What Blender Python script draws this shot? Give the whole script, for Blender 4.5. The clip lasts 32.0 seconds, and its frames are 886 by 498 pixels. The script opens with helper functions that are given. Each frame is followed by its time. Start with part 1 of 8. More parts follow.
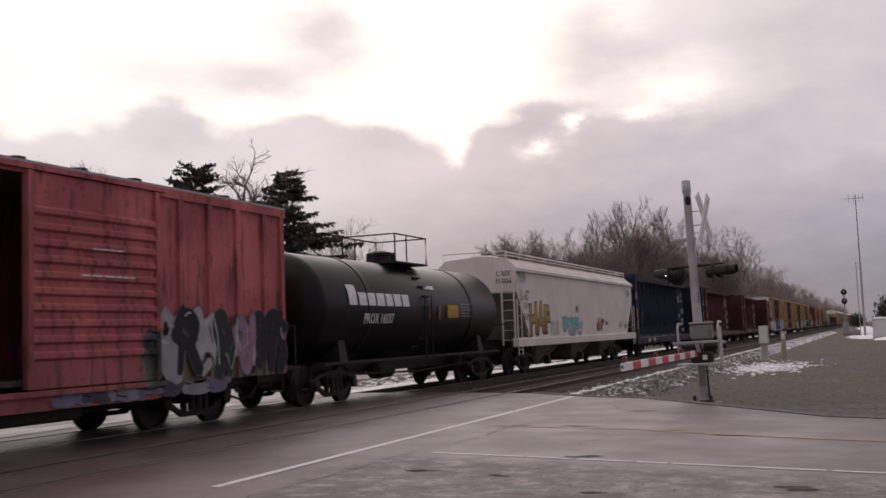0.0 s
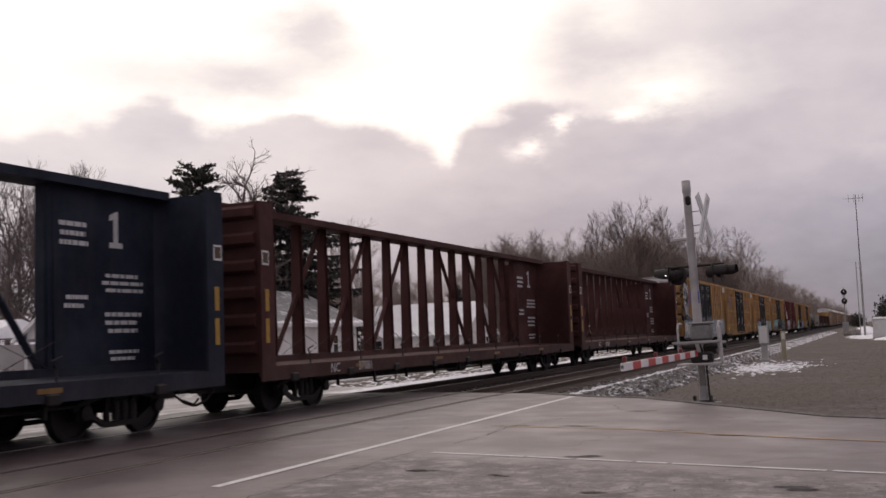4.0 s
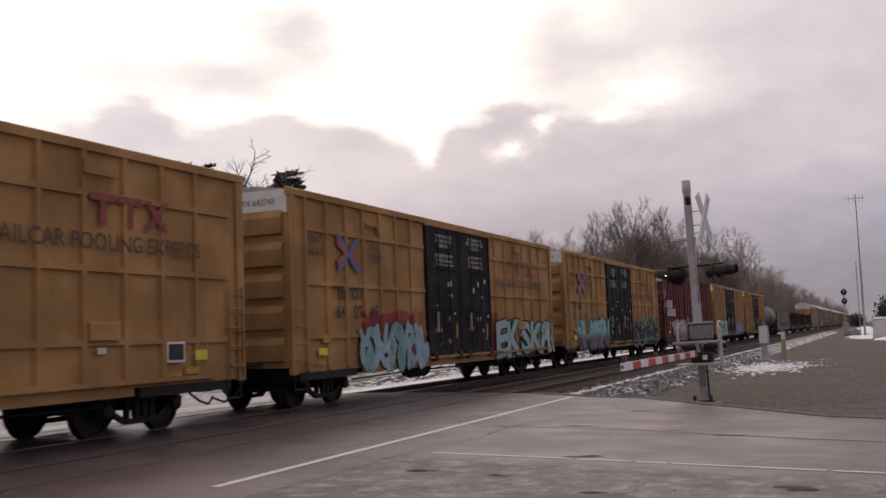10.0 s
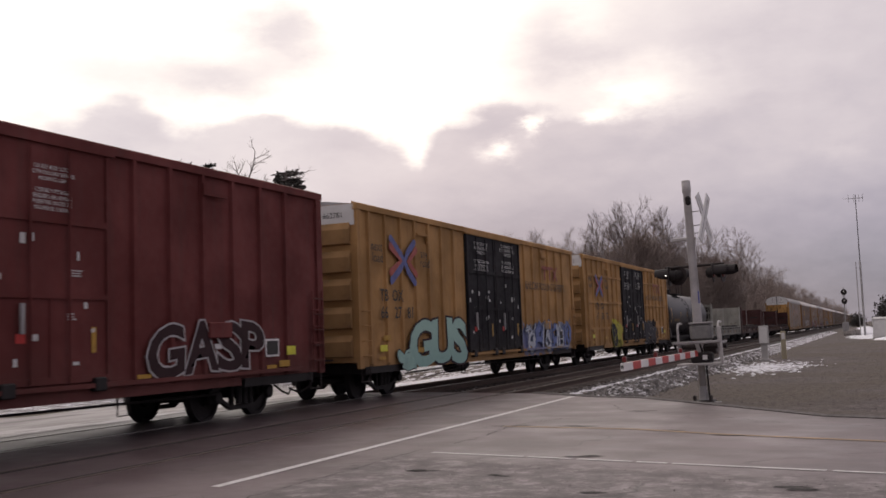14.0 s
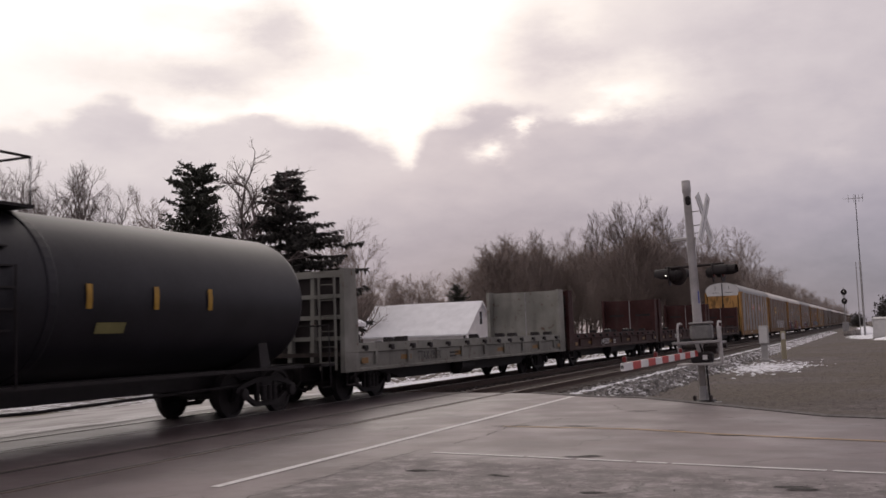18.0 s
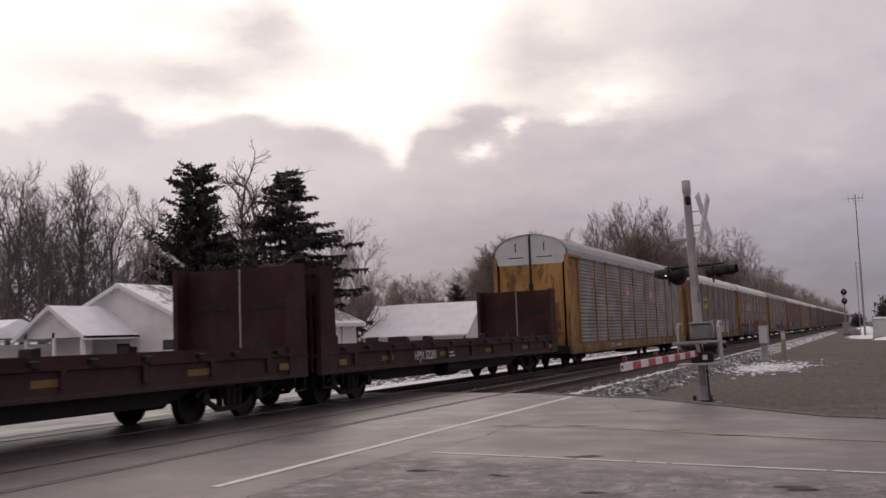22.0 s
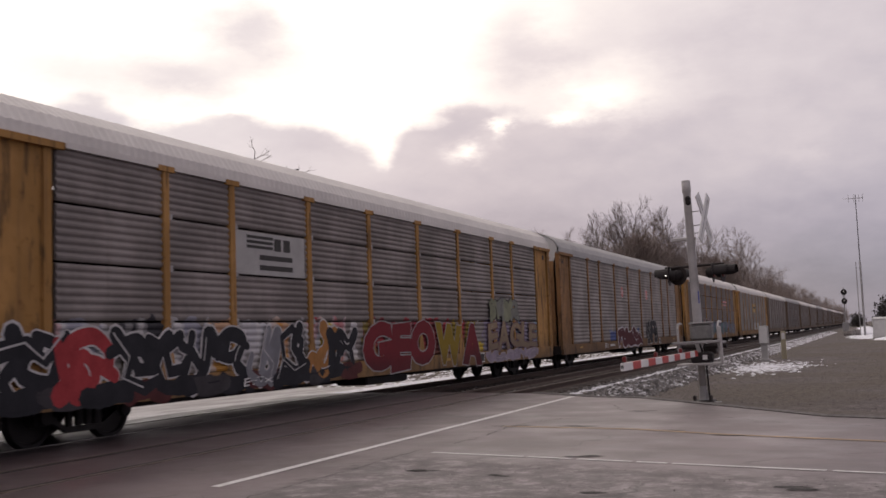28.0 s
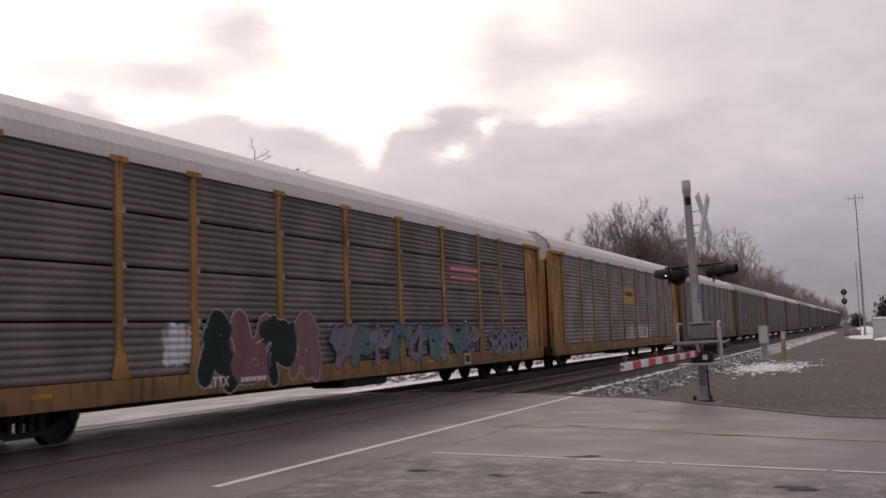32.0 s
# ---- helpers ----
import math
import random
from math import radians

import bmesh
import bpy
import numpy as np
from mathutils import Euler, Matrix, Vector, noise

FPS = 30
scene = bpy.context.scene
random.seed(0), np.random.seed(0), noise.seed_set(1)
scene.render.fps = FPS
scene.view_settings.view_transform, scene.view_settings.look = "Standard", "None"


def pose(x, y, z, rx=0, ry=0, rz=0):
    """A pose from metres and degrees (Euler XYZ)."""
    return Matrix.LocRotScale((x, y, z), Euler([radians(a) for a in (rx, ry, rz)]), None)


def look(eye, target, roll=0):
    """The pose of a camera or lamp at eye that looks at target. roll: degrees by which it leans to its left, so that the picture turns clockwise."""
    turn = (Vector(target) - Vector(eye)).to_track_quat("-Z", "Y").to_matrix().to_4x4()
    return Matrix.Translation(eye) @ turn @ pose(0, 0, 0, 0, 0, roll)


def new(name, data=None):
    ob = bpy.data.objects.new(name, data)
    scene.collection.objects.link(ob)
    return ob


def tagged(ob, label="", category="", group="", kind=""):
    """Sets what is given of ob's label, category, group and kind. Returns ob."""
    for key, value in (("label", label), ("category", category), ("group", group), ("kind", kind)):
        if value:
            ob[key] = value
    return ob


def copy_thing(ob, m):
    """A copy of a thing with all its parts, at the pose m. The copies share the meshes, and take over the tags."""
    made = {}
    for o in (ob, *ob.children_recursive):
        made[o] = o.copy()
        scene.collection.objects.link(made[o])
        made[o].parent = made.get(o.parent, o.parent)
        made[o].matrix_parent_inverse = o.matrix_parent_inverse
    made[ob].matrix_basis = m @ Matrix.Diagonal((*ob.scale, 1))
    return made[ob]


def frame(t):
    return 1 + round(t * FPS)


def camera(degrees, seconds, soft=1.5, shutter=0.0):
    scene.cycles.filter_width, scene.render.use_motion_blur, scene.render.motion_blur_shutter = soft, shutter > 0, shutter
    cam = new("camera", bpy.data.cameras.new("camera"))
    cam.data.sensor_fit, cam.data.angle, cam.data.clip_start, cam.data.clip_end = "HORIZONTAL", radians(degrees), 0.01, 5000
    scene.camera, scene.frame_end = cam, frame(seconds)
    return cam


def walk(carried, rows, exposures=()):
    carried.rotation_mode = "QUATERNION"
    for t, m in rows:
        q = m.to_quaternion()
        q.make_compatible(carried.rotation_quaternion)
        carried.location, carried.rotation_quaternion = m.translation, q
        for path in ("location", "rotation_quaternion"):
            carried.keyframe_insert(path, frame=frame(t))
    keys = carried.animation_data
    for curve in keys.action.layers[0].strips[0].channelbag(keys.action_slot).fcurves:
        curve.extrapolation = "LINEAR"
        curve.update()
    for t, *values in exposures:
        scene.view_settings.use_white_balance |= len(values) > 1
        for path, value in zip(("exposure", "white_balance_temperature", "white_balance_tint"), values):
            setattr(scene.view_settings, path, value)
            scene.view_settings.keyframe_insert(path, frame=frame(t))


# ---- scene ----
# ---------------------------------------------------------------- camera
# x: across the tracks, y: along the tracks away from the viewer, z: up from rail level
EYE = Vector((12.94, 0.0, 1.50))
cam = camera(47.47, 32.0, soft=1.6, shutter=0.12)
VIEW = look(EYE, EYE + Vector((-0.38788, 0.91765, 0.08640)), -2.11)
walk(cam, [(0.0, VIEW), (32.0, VIEW)], exposures=[(t, e, 6890.0, 18.7) for t, e in ((0.0, -0.03), (6.0, -0.03), (9.0, 0.03), (16.0, 0.02), (18.5, -0.12), (22.8, -0.12), (24.5, 0.02), (32.0, 0.02))])

# ---------------------------------------------------------------- light
scene.view_settings.exposure = 0.0
SUN_WAY = Vector((-0.339, 0.908, 0.247)).normalized()
SUN_EL, SUN_AZ = math.asin(SUN_WAY.z), math.atan2(SUN_WAY.x, SUN_WAY.y)
world = bpy.data.worlds.new("world")
scene.world = world
world.use_nodes = True
wt = world.node_tree
sky = wt.nodes.new("ShaderNodeTexSky")
sky.sky_type, sky.sun_disc = "NISHITA", False
sky.sun_elevation, sky.sun_rotation = SUN_EL, SUN_AZ
wt.links.new(sky.outputs[0], wt.nodes["Background"].inputs[0])
wt.nodes["Background"].inputs[1].default_value = 0.05
sun = new("sun", bpy.data.lights.new("sun", "SUN"))
sun.data.energy, sun.data.angle, sun.data.color = 2.2, radians(36), (1.0, 0.94, 0.86)
sun.matrix_world = look(SUN_WAY * 400, (0, 0, 0))


# ---------------------------------------------------------------- node helpers
class Nodes:
    """Short calls for building a node tree."""

    def __init__(self, name):
        self.m = bpy.data.materials.new(name)
        self.m.use_nodes = True
        self.t = self.m.node_tree
        self.b = self.t.nodes["Principled BSDF"]
        self.out = self.t.nodes["Material Output"]
        self.co = None

    def n(self, kind, **ins):
        nd = self.t.nodes.new("ShaderNode" + kind)
        return nd

    def link(self, a, b):
        self.t.links.new(a, b)

    def put(self, sock, v):
        if isinstance(v, bpy.types.NodeSocket):
            self.t.links.new(v, sock)
        elif v is not None:
            sock.default_value = v

    def math(self, op, a, b=0.0, c=None, clamp=False):
        nd = self.n("Math")
        nd.operation, nd.use_clamp = op, clamp
        self.put(nd.inputs[0], a)
        self.put(nd.inputs[1], b)
        if c is not None:
            self.put(nd.inputs[2], c)
        return nd.outputs[0]

    def coord(self):
        if self.co is None:
            self.co = self.n("TexCoord").outputs["Object"]
        return self.co

    def xyz(self, v=None):
        nd = self.n("SeparateXYZ")
        self.put(nd.inputs[0], v or self.coord())
        return nd.outputs

    def vec(self, x, y, z):
        nd = self.n("CombineXYZ")
        for s, v in zip(nd.inputs, (x, y, z)):
            self.put(s, v)
        return nd.outputs[0]

    def scaled(self, s, v=None):
        nd = self.n("VectorMath")
        nd.operation = "MULTIPLY"
        self.put(nd.inputs[0], v or self.coord())
        nd.inputs[1].default_value = s
        return nd.outputs[0]

    def noise(self, scale, detail=3.0, rough=0.55, v=None, w=None):
        nd = self.n("TexNoise")
        self.put(nd.inputs["Vector"], v or self.coord())
        nd.inputs["Scale"].default_value, nd.inputs["Detail"].default_value, nd.inputs["Roughness"].default_value = scale, detail, rough
        return nd.outputs["Fac"]

    def ramp(self, fac, stops, constant=False):
        nd = self.n("ValToRGB")
        if constant:
            nd.color_ramp.interpolation = "CONSTANT"
        e = nd.color_ramp.elements
        while len(e) < len(stops):
            e.new(0.5)
        for el, (p, c) in zip(e, stops):
            el.position = p
            el.color = (*c, 1) if not isinstance(c, (int, float)) else (c, c, c, 1)
        self.put(nd.inputs[0], fac)
        return nd.outputs[0]

    def mix(self, fac, a, b, mode="MIX"):
        nd = self.n("Mix")
        nd.data_type, nd.blend_type = "RGBA", mode
        self.put(nd.inputs[0], fac)
        for s, v in ((nd.inputs[6], a), (nd.inputs[7], b)):
            self.put(s, (*v, 1) if isinstance(v, tuple) and len(v) == 3 else v)
        return nd.outputs[2]

    def smooth(self, v, lo, hi):
        nd = self.n("MapRange")
        nd.interpolation_type = "SMOOTHSTEP"
        self.put(nd.inputs[0], v)
        nd.inputs[1].default_value, nd.inputs[2].default_value = lo, hi
        return nd.outputs[0]

    def bump(self, h, strength=0.3, dist=0.02):
        nd = self.n("Bump")
        nd.inputs["Strength"].default_value, nd.inputs["Distance"].default_value = strength, dist
        self.put(nd.inputs["Height"], h)
        self.link(nd.outputs[0], self.b.inputs["Normal"])

    def done(self, col, rough=0.6, metal=0.0, spec=0.4):
        self.put(self.b.inputs["Base Color"], (*col, 1) if isinstance(col, tuple) and len(col) == 3 else col)
        self.put(self.b.inputs["Roughness"], rough)
        self.put(self.b.inputs["Metallic"], metal)
        self.b.inputs["Specular IOR Level"].default_value = spec
        return self.m


def plain(name, col, rough=0.6, metal=0.0, vary=0.25, scale=3.0, bump=0.1, spec=0.4):
    """A painted or bare surface with blotches and grain."""
    k = Nodes(name)
    big = k.noise(scale, 4)
    fine = k.noise(scale * 14, 3)
    f = k.math("ADD", k.math("MULTIPLY", big, 0.7), k.math("MULTIPLY", fine, 0.3))
    dark = tuple(c * (1 - vary) for c in col)
    light = tuple(min(1, c * (1 + vary)) for c in col)
    k.bump(fine, bump, 0.01)
    return k.done(k.ramp(f, [(0.3, dark), (0.7, light)]), rough, metal, spec)


def car_paint(name, col, rust=0.3, dirt=0.4, tags=(), rough=0.55, faded=0.2, spec=0.25):
    """Freight car paint: fading, vertical streaks, rust, road dirt and sprayed graffiti.
    tags: (y0, y1, z0, z1, colours, outline, letter width, seed) in the car's own metres."""
    k = Nodes(name)
    x, y, z = k.xyz()
    base = k.mix(k.smooth(k.noise(0.7, 4), 0.35, 0.7), tuple(c * (1 - faded) for c in col), tuple(min(1, c * (1 + faded) + 0.01) for c in col))
    streak = k.noise(1.0, 4, 0.6, k.scaled((2.0, 5.0, 0.35)))
    base = k.mix(k.math("MULTIPLY", k.smooth(streak, 0.5, 0.8), dirt), base, (0.05, 0.04, 0.035))
    spots = k.noise(5.0, 5, 0.65)
    base = k.mix(k.math("MULTIPLY", k.smooth(spots, 0.58, 0.72), rust), base, (0.11, 0.045, 0.025))
    low = k.smooth(k.math("ADD", z, k.math("MULTIPLY", k.noise(1.3, 3), 0.7)), 1.9, 0.9)
    base = k.mix(k.math("MULTIPLY", low, dirt), base, (0.06, 0.05, 0.042))
    if dirt > 0.5:
        drip = k.noise(1.0, 5, 0.65, k.scaled((3.0, 6.0, 0.9)))
        base = k.mix(k.math("MULTIPLY", k.smooth(drip, 0.52, 0.62), dirt), base, (0.035, 0.027, 0.022))
    for y0, y1, z0, z1, cols, line, width, seed in tags:
        wob = k.n("TexNoise")
        wob.inputs["Scale"].default_value, wob.inputs["Detail"].default_value = 1.6, 2.0
        k.put(wob.inputs["Vector"], k.coord())
        wv = k.n("VectorMath")
        wv.operation = "MULTIPLY_ADD"
        k.put(wv.inputs[0], wob.outputs["Color"])
        wv.inputs[1].default_value = (0, width * 0.8, width * 0.8)
        k.put(wv.inputs[2], k.vec(seed * 3.7, k.math("ADD", y, seed * 11.3), z))
        p = k.scaled((1.0, 0.80 / width, 0.20 / width), wv.outputs[0])
        cell, edge = k.n("TexVoronoi"), k.n("TexVoronoi")
        edge.feature = "DISTANCE_TO_EDGE"
        for v in (cell, edge):
            k.put(v.inputs["Vector"], p)
            v.inputs["Scale"].default_value = 1.0
        pick = k.n("SeparateColor")
        k.link(cell.outputs["Color"], pick.inputs[0])
        fill = k.ramp(pick.outputs[0], [(i / len(cols), c) for i, c in enumerate(cols)], True)
        zz = k.math("DIVIDE", k.math("SUBTRACT", z, z0), z1 - z0)
        fill = k.mix(k.math("MULTIPLY", k.smooth(zz, 0.75, 0.1), 0.35), fill, cols[-1])
        stroke = k.n("TexVoronoi")
        stroke.feature = "DISTANCE_TO_EDGE"
        stroke.inputs["Scale"].default_value = 1.0
        k.put(stroke.inputs["Vector"], k.scaled((1.0, 1.25 / width, 0.75 / width), wv.outputs[0]))
        cut = k.math("MULTIPLY", k.smooth(stroke.outputs["Distance"], 0.12, 0.08), k.smooth(pick.outputs[2], 0.2, 0.3))
        fill = k.mix(k.math("MULTIPLY", cut, 0.3), fill, line)
        inner = k.mix(k.math("MULTIPLY", k.smooth(edge.outputs["Distance"], 0.10, 0.07), 0.6), fill, line)
        n1 = k.math("MULTIPLY", k.math("SUBTRACT", k.noise(1.1 / width, 2), 0.5), 1.5 * width)
        n2 = k.math("MULTIPLY", k.math("SUBTRACT", k.noise(1.6 / width, 2, 0.5, k.scaled((1.0, 1.0, 0.5))), 0.5), 1.1 * width)
        def inside(v, lo, hi, nz):
            a = k.math("GREATER_THAN", k.math("ADD", v, nz), lo)
            return k.math("MULTIPLY", a, k.math("LESS_THAN", k.math("ADD", v, nz), hi))
        mask = k.math("MULTIPLY", inside(y, y0, y1, n1), inside(z, z0, z1, n2))
        mask = k.math("MULTIPLY", mask, k.math("GREATER_THAN", x, 1.2))
        gap = k.math("MULTIPLY", k.math("GREATER_THAN", pick.outputs[1], 0.86), k.math("GREATER_THAN", zz, 0.55))
        mask = k.math("MULTIPLY", mask, k.math("SUBTRACT", 1.0, gap))
        mask = k.math("MULTIPLY", mask, k.math("SUBTRACT", 1.0, k.math("MULTIPLY", k.smooth(streak, 0.55, 0.75), 0.35)))
        base = k.mix(mask, base, inner)
    k.bump(k.math("ADD", k.math("MULTIPLY", spots, 0.6), k.noise(60, 2)), 0.12, 0.01)
    return k.done(base, k.ramp(spots, [(0.4, rough + 0.15), (0.75, 0.9)]), 0.0, spec)


# ---------------------------------------------------------------- mesh helpers
class MB:
    """A bag of vertices and faces."""

    def __init__(self):
        self.v, self.f = [], []

    def add(self, vs, fs):
        o = len(self.v)
        self.v += [tuple(p) for p in vs]
        self.f += [tuple(i + o for i in f) for f in fs]
        return self

    def box(self, x0, x1, y0, y1, z0, z1):
        return self.add([(x0, y0, z0), (x1, y0, z0), (x1, y1, z0), (x0, y1, z0), (x0, y0, z1), (x1, y0, z1), (x1, y1, z1), (x0, y1, z1)],
                        [(3, 2, 1, 0), (4, 5, 6, 7), (0, 1, 5, 4), (1, 2, 6, 5), (2, 3, 7, 6), (3, 0, 4, 7)])

    def rbox(self, x0, x1, y0, y1, z0, z1, r=0.02):
        """A box with its edges along z and its top edges chamfered."""
        def ring(e, z):
            return [(x0 + e + r, y0 + e, z), (x1 - e - r, y0 + e, z), (x1 - e, y0 + e + r, z), (x1 - e, y1 - e - r, z),
                    (x1 - e - r, y1 - e, z), (x0 + e + r, y1 - e, z), (x0 + e, y1 - e - r, z), (x0 + e, y0 + e + r, z)]
        return self.loft([ring(r, z0), ring(0, z0 + r), ring(0, z1 - r), ring(r, z1)])

    def loft(self, rings, caps=True, closed=True):
        n = len(rings[0])
        vs = [p for r in rings for p in r]
        fs = []
        for i in range(len(rings) - 1):
            for j in range(n if closed else n - 1):
                a, b = i * n + j, i * n + (j + 1) % n
                fs.append((a, b, b + n, a + n))
        if caps:
            fs.append(tuple(range(n))[::-1])
            fs.append(tuple(range((len(rings) - 1) * n, len(rings) * n)))
        return self.add(vs, fs)

    def prism(self, poly, axis, a, b):
        """A polygon swept along an axis: poly holds the two other coordinates in order."""
        i = "xyz".index(axis)
        def p(q, d):
            q = list(q)
            q.insert(i, d)
            return tuple(q)
        return self.loft([[p(q, a) for q in poly], [p(q, b) for q in poly]])

    def tube(self, pts, r, n=6, r1=None):
        pts = [Vector(p) for p in pts]
        r1 = r if r1 is None else r1
        rings = []
        for i, p in enumerate(pts):
            d = (pts[min(i + 1, len(pts) - 1)] - pts[max(i - 1, 0)]).normalized()
            s = d.orthogonal().normalized() if abs(d.z) > 0.9 else d.cross(Vector((0, 0, 1))).normalized()
            u = s.cross(d)
            rr = r + (r1 - r) * i / max(1, len(pts) - 1)
            rings.append([p + (s * math.cos(2 * math.pi * j / n) + u * math.sin(2 * math.pi * j / n)) * rr for j in range(n)])
        return self.loft(rings)

    def lathe(self, prof, axis="z", n=20, at=(0, 0, 0)):
        """prof: (radius, height) pairs turned about an axis through at."""
        rings = []
        for r, h in prof:
            ring = []
            for j in range(n):
                c, s = r * math.cos(2 * math.pi * j / n), r * math.sin(2 * math.pi * j / n)
                q = {"z": (c, s, h), "x": (h, c, s), "y": (s, h, c)}[axis]
                ring.append(tuple(a + b for a, b in zip(q, at)))
            rings.append(ring)
        return self.loft(rings)

    def mesh(self, name, mat, smooth=False):
        me = bpy.data.meshes.new(name)
        me.from_pydata(self.v, [], self.f)
        if mat:
            me.materials.append(mat)
        if smooth:
            me.polygons.foreach_set("use_smooth", [True] * len(me.polygons))
            me.update()
        return me


def part(name, mb, mat, parent, label="", smooth=False, at=None):
    ob = new(name, mb.mesh(name, mat, smooth) if isinstance(mb, MB) else mb)
    ob.parent = parent
    if at is not None:
        ob.matrix_basis = at
    if label:
        ob["label"] = label
    return ob


def thing(name, label, category, group="", at=None, kind=""):
    ob = new(name)
    ob.empty_display_size = 0.3
    if at is not None:
        ob.matrix_basis = at
    return tagged(ob, label, category, group, kind)


def solid(name, mb, mat, label, category, group="", at=None, kind="", smooth=False):
    ob = new(name, mb.mesh(name, mat, smooth))
    if at is not None:
        ob.matrix_basis = at
    return tagged(ob, label, category, group, kind)


def writing(name, text, size, mat, parent, at, wide=1.0, bold=0.0):
    """Painted letters as a thin mesh; at: the middle of the line, facing +x, reading along +y."""
    cu = bpy.data.curves.new(name, "FONT")
    cu.body, cu.size, cu.align_x, cu.align_y, cu.offset, cu.resolution_u = text, size, "CENTER", "CENTER", bold, 2
    tmp = bpy.data.objects.new(name, cu)
    scene.collection.objects.link(tmp)
    me = bpy.data.meshes.new_from_object(tmp)
    bpy.data.objects.remove(tmp)
    me.transform(Matrix(((0, 0, 1, 0), (wide, 0, 0, 0), (0, 1, 0, 0), (0, 0, 0, 1))))
    me.materials.clear()
    me.materials.append(mat)
    return part(name, me, mat, parent, at=pose(*at))


def bars(name, y, z, w, h, rows, mat, parent, x, seed=1):
    """Unreadable lines of small print: plain bars."""
    rnd = random.Random(seed)
    mb = MB()
    for i in range(rows):
        zz = z + h - (i + 0.5) * h / rows
        s, e = y + rnd.uniform(0, 0.1) * w, y + w * rnd.uniform(0.75, 1.0)
        while s < e:
            q = min(e, s + rnd.uniform(0.08, 0.22) * max(w, 0.4))
            mb.box(x, x + 0.004, s, q, zz - 0.25 * h / rows, zz + 0.25 * h / rows)
            s = q + 0.03 * max(w, 0.4)
    return part(name, mb, mat, parent)


# ---------------------------------------------------------------- materials
def make_sky():
    k = Nodes("cloud_sky")
    nrm = k.n("VectorMath")
    nrm.operation = "NORMALIZE"
    k.put(nrm.inputs[0], k.coord())
    v = nrm.outputs[0]
    x, y, z = k.xyz(v)
    el = k.math("MULTIPLY", k.math("ARCSINE", z), 57.2958)
    az = k.math("MULTIPLY", k.math("ARCTAN2", k.math("MULTIPLY", x, -1.0), y), 57.2958)
    flat = k.vec(k.math("MULTIPLY", az, 0.035), k.math("MULTIPLY", el, 0.075), 0.0)
    wob = k.n("TexNoise")
    wob.inputs["Scale"].default_value, wob.inputs["Detail"].default_value, wob.inputs["Roughness"].default_value = 8.0, 7.0, 0.62
    k.put(wob.inputs["Vector"], flat)
    wx, wy, _ = k.xyz(wob.outputs["Color"])
    az2 = k.math("ADD", az, k.math("MULTIPLY", k.math("SUBTRACT", wx, 0.5), 4.2))
    el2 = k.math("ADD", el, k.math("MULTIPLY", k.math("SUBTRACT", wy, 0.5), 2.6))
    # a bank of cloud with billowing tops under a torn bright deck
    puff = k.n("TexVoronoi")
    puff.feature = "SMOOTH_F1"
    puff.inputs["Scale"].default_value = 12.0
    k.put(puff.inputs["Vector"], flat)
    pos = k.math("DIVIDE", k.math("ADD", az, 60.0), 135.0)
    crest = k.math("MULTIPLY", k.ramp(pos, [((a + 60.0) / 135.0, e / 20.0) for a, e in SKY_BANK]), 20.0)
    over = k.math("SUBTRACT", k.math("ADD", el, k.math("MULTIPLY", k.math("SUBTRACT", wy, 0.5), 2.4)), k.math("SUBTRACT", crest, k.math("MULTIPLY", k.math("SUBTRACT", puff.outputs["Distance"], 0.2), 1.6)))
    deck = k.math("MULTIPLY", k.ramp(pos, [((a + 60.0) / 135.0, g / 2.0) for a, g in SKY_DECK]), 2.0)
    # an added broad glow, centred above the view and the hidden sun, strengthens its light
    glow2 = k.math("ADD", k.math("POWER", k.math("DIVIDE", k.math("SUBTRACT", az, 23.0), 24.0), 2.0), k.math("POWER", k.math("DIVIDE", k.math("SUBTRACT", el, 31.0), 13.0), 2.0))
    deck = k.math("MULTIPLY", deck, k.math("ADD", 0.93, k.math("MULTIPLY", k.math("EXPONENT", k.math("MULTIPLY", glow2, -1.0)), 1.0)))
    bank = k.math("ADD", 0.315, k.math("MULTIPLY", k.smooth(el, 0.5, 11.5), 0.33))
    bank = k.math("ADD", bank, k.math("MULTIPLY", k.smooth(az, 14.0, 38.0), 0.17))
    lift = k.smooth(over, -0.45, 1.0)
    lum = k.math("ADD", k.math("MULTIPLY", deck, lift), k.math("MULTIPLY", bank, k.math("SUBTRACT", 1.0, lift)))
    # breaks and darker patches: azimuth, elevation, widths, strength
    for a, e, wa, we, g in SKY_SPOTS:
        d = k.math("ADD", k.math("POWER", k.math("DIVIDE", k.math("SUBTRACT", az2, a), wa), 2.0),
                   k.math("POWER", k.math("DIVIDE", k.math("SUBTRACT", el2, e), we), 2.0))
        e = k.math("MULTIPLY", k.math("EXPONENT", k.math("MULTIPLY", d, -1.0)), g)
        lum = k.math("ADD", lum, e) if g > 0 else k.math("MULTIPLY", lum, k.math("ADD", 1.0, e))
    soft, fine = k.noise(2.2, 6, 0.5, flat), k.noise(9.0, 6, 0.6, flat)
    lum = k.math("ADD", lum, k.math("MULTIPLY", k.math("SUBTRACT", soft, 0.5), 0.16))
    lum = k.math("ADD", lum, k.math("MULTIPLY", k.math("SUBTRACT", fine, 0.5), 0.13))
    lum = k.math("MAXIMUM", lum, 0.18)
    # the cloud deck is duller away from the low sun
    away = k.math("ADD", k.math("MULTIPLY", x, SUN_WAY.x), k.math("MULTIPLY", y, SUN_WAY.y))
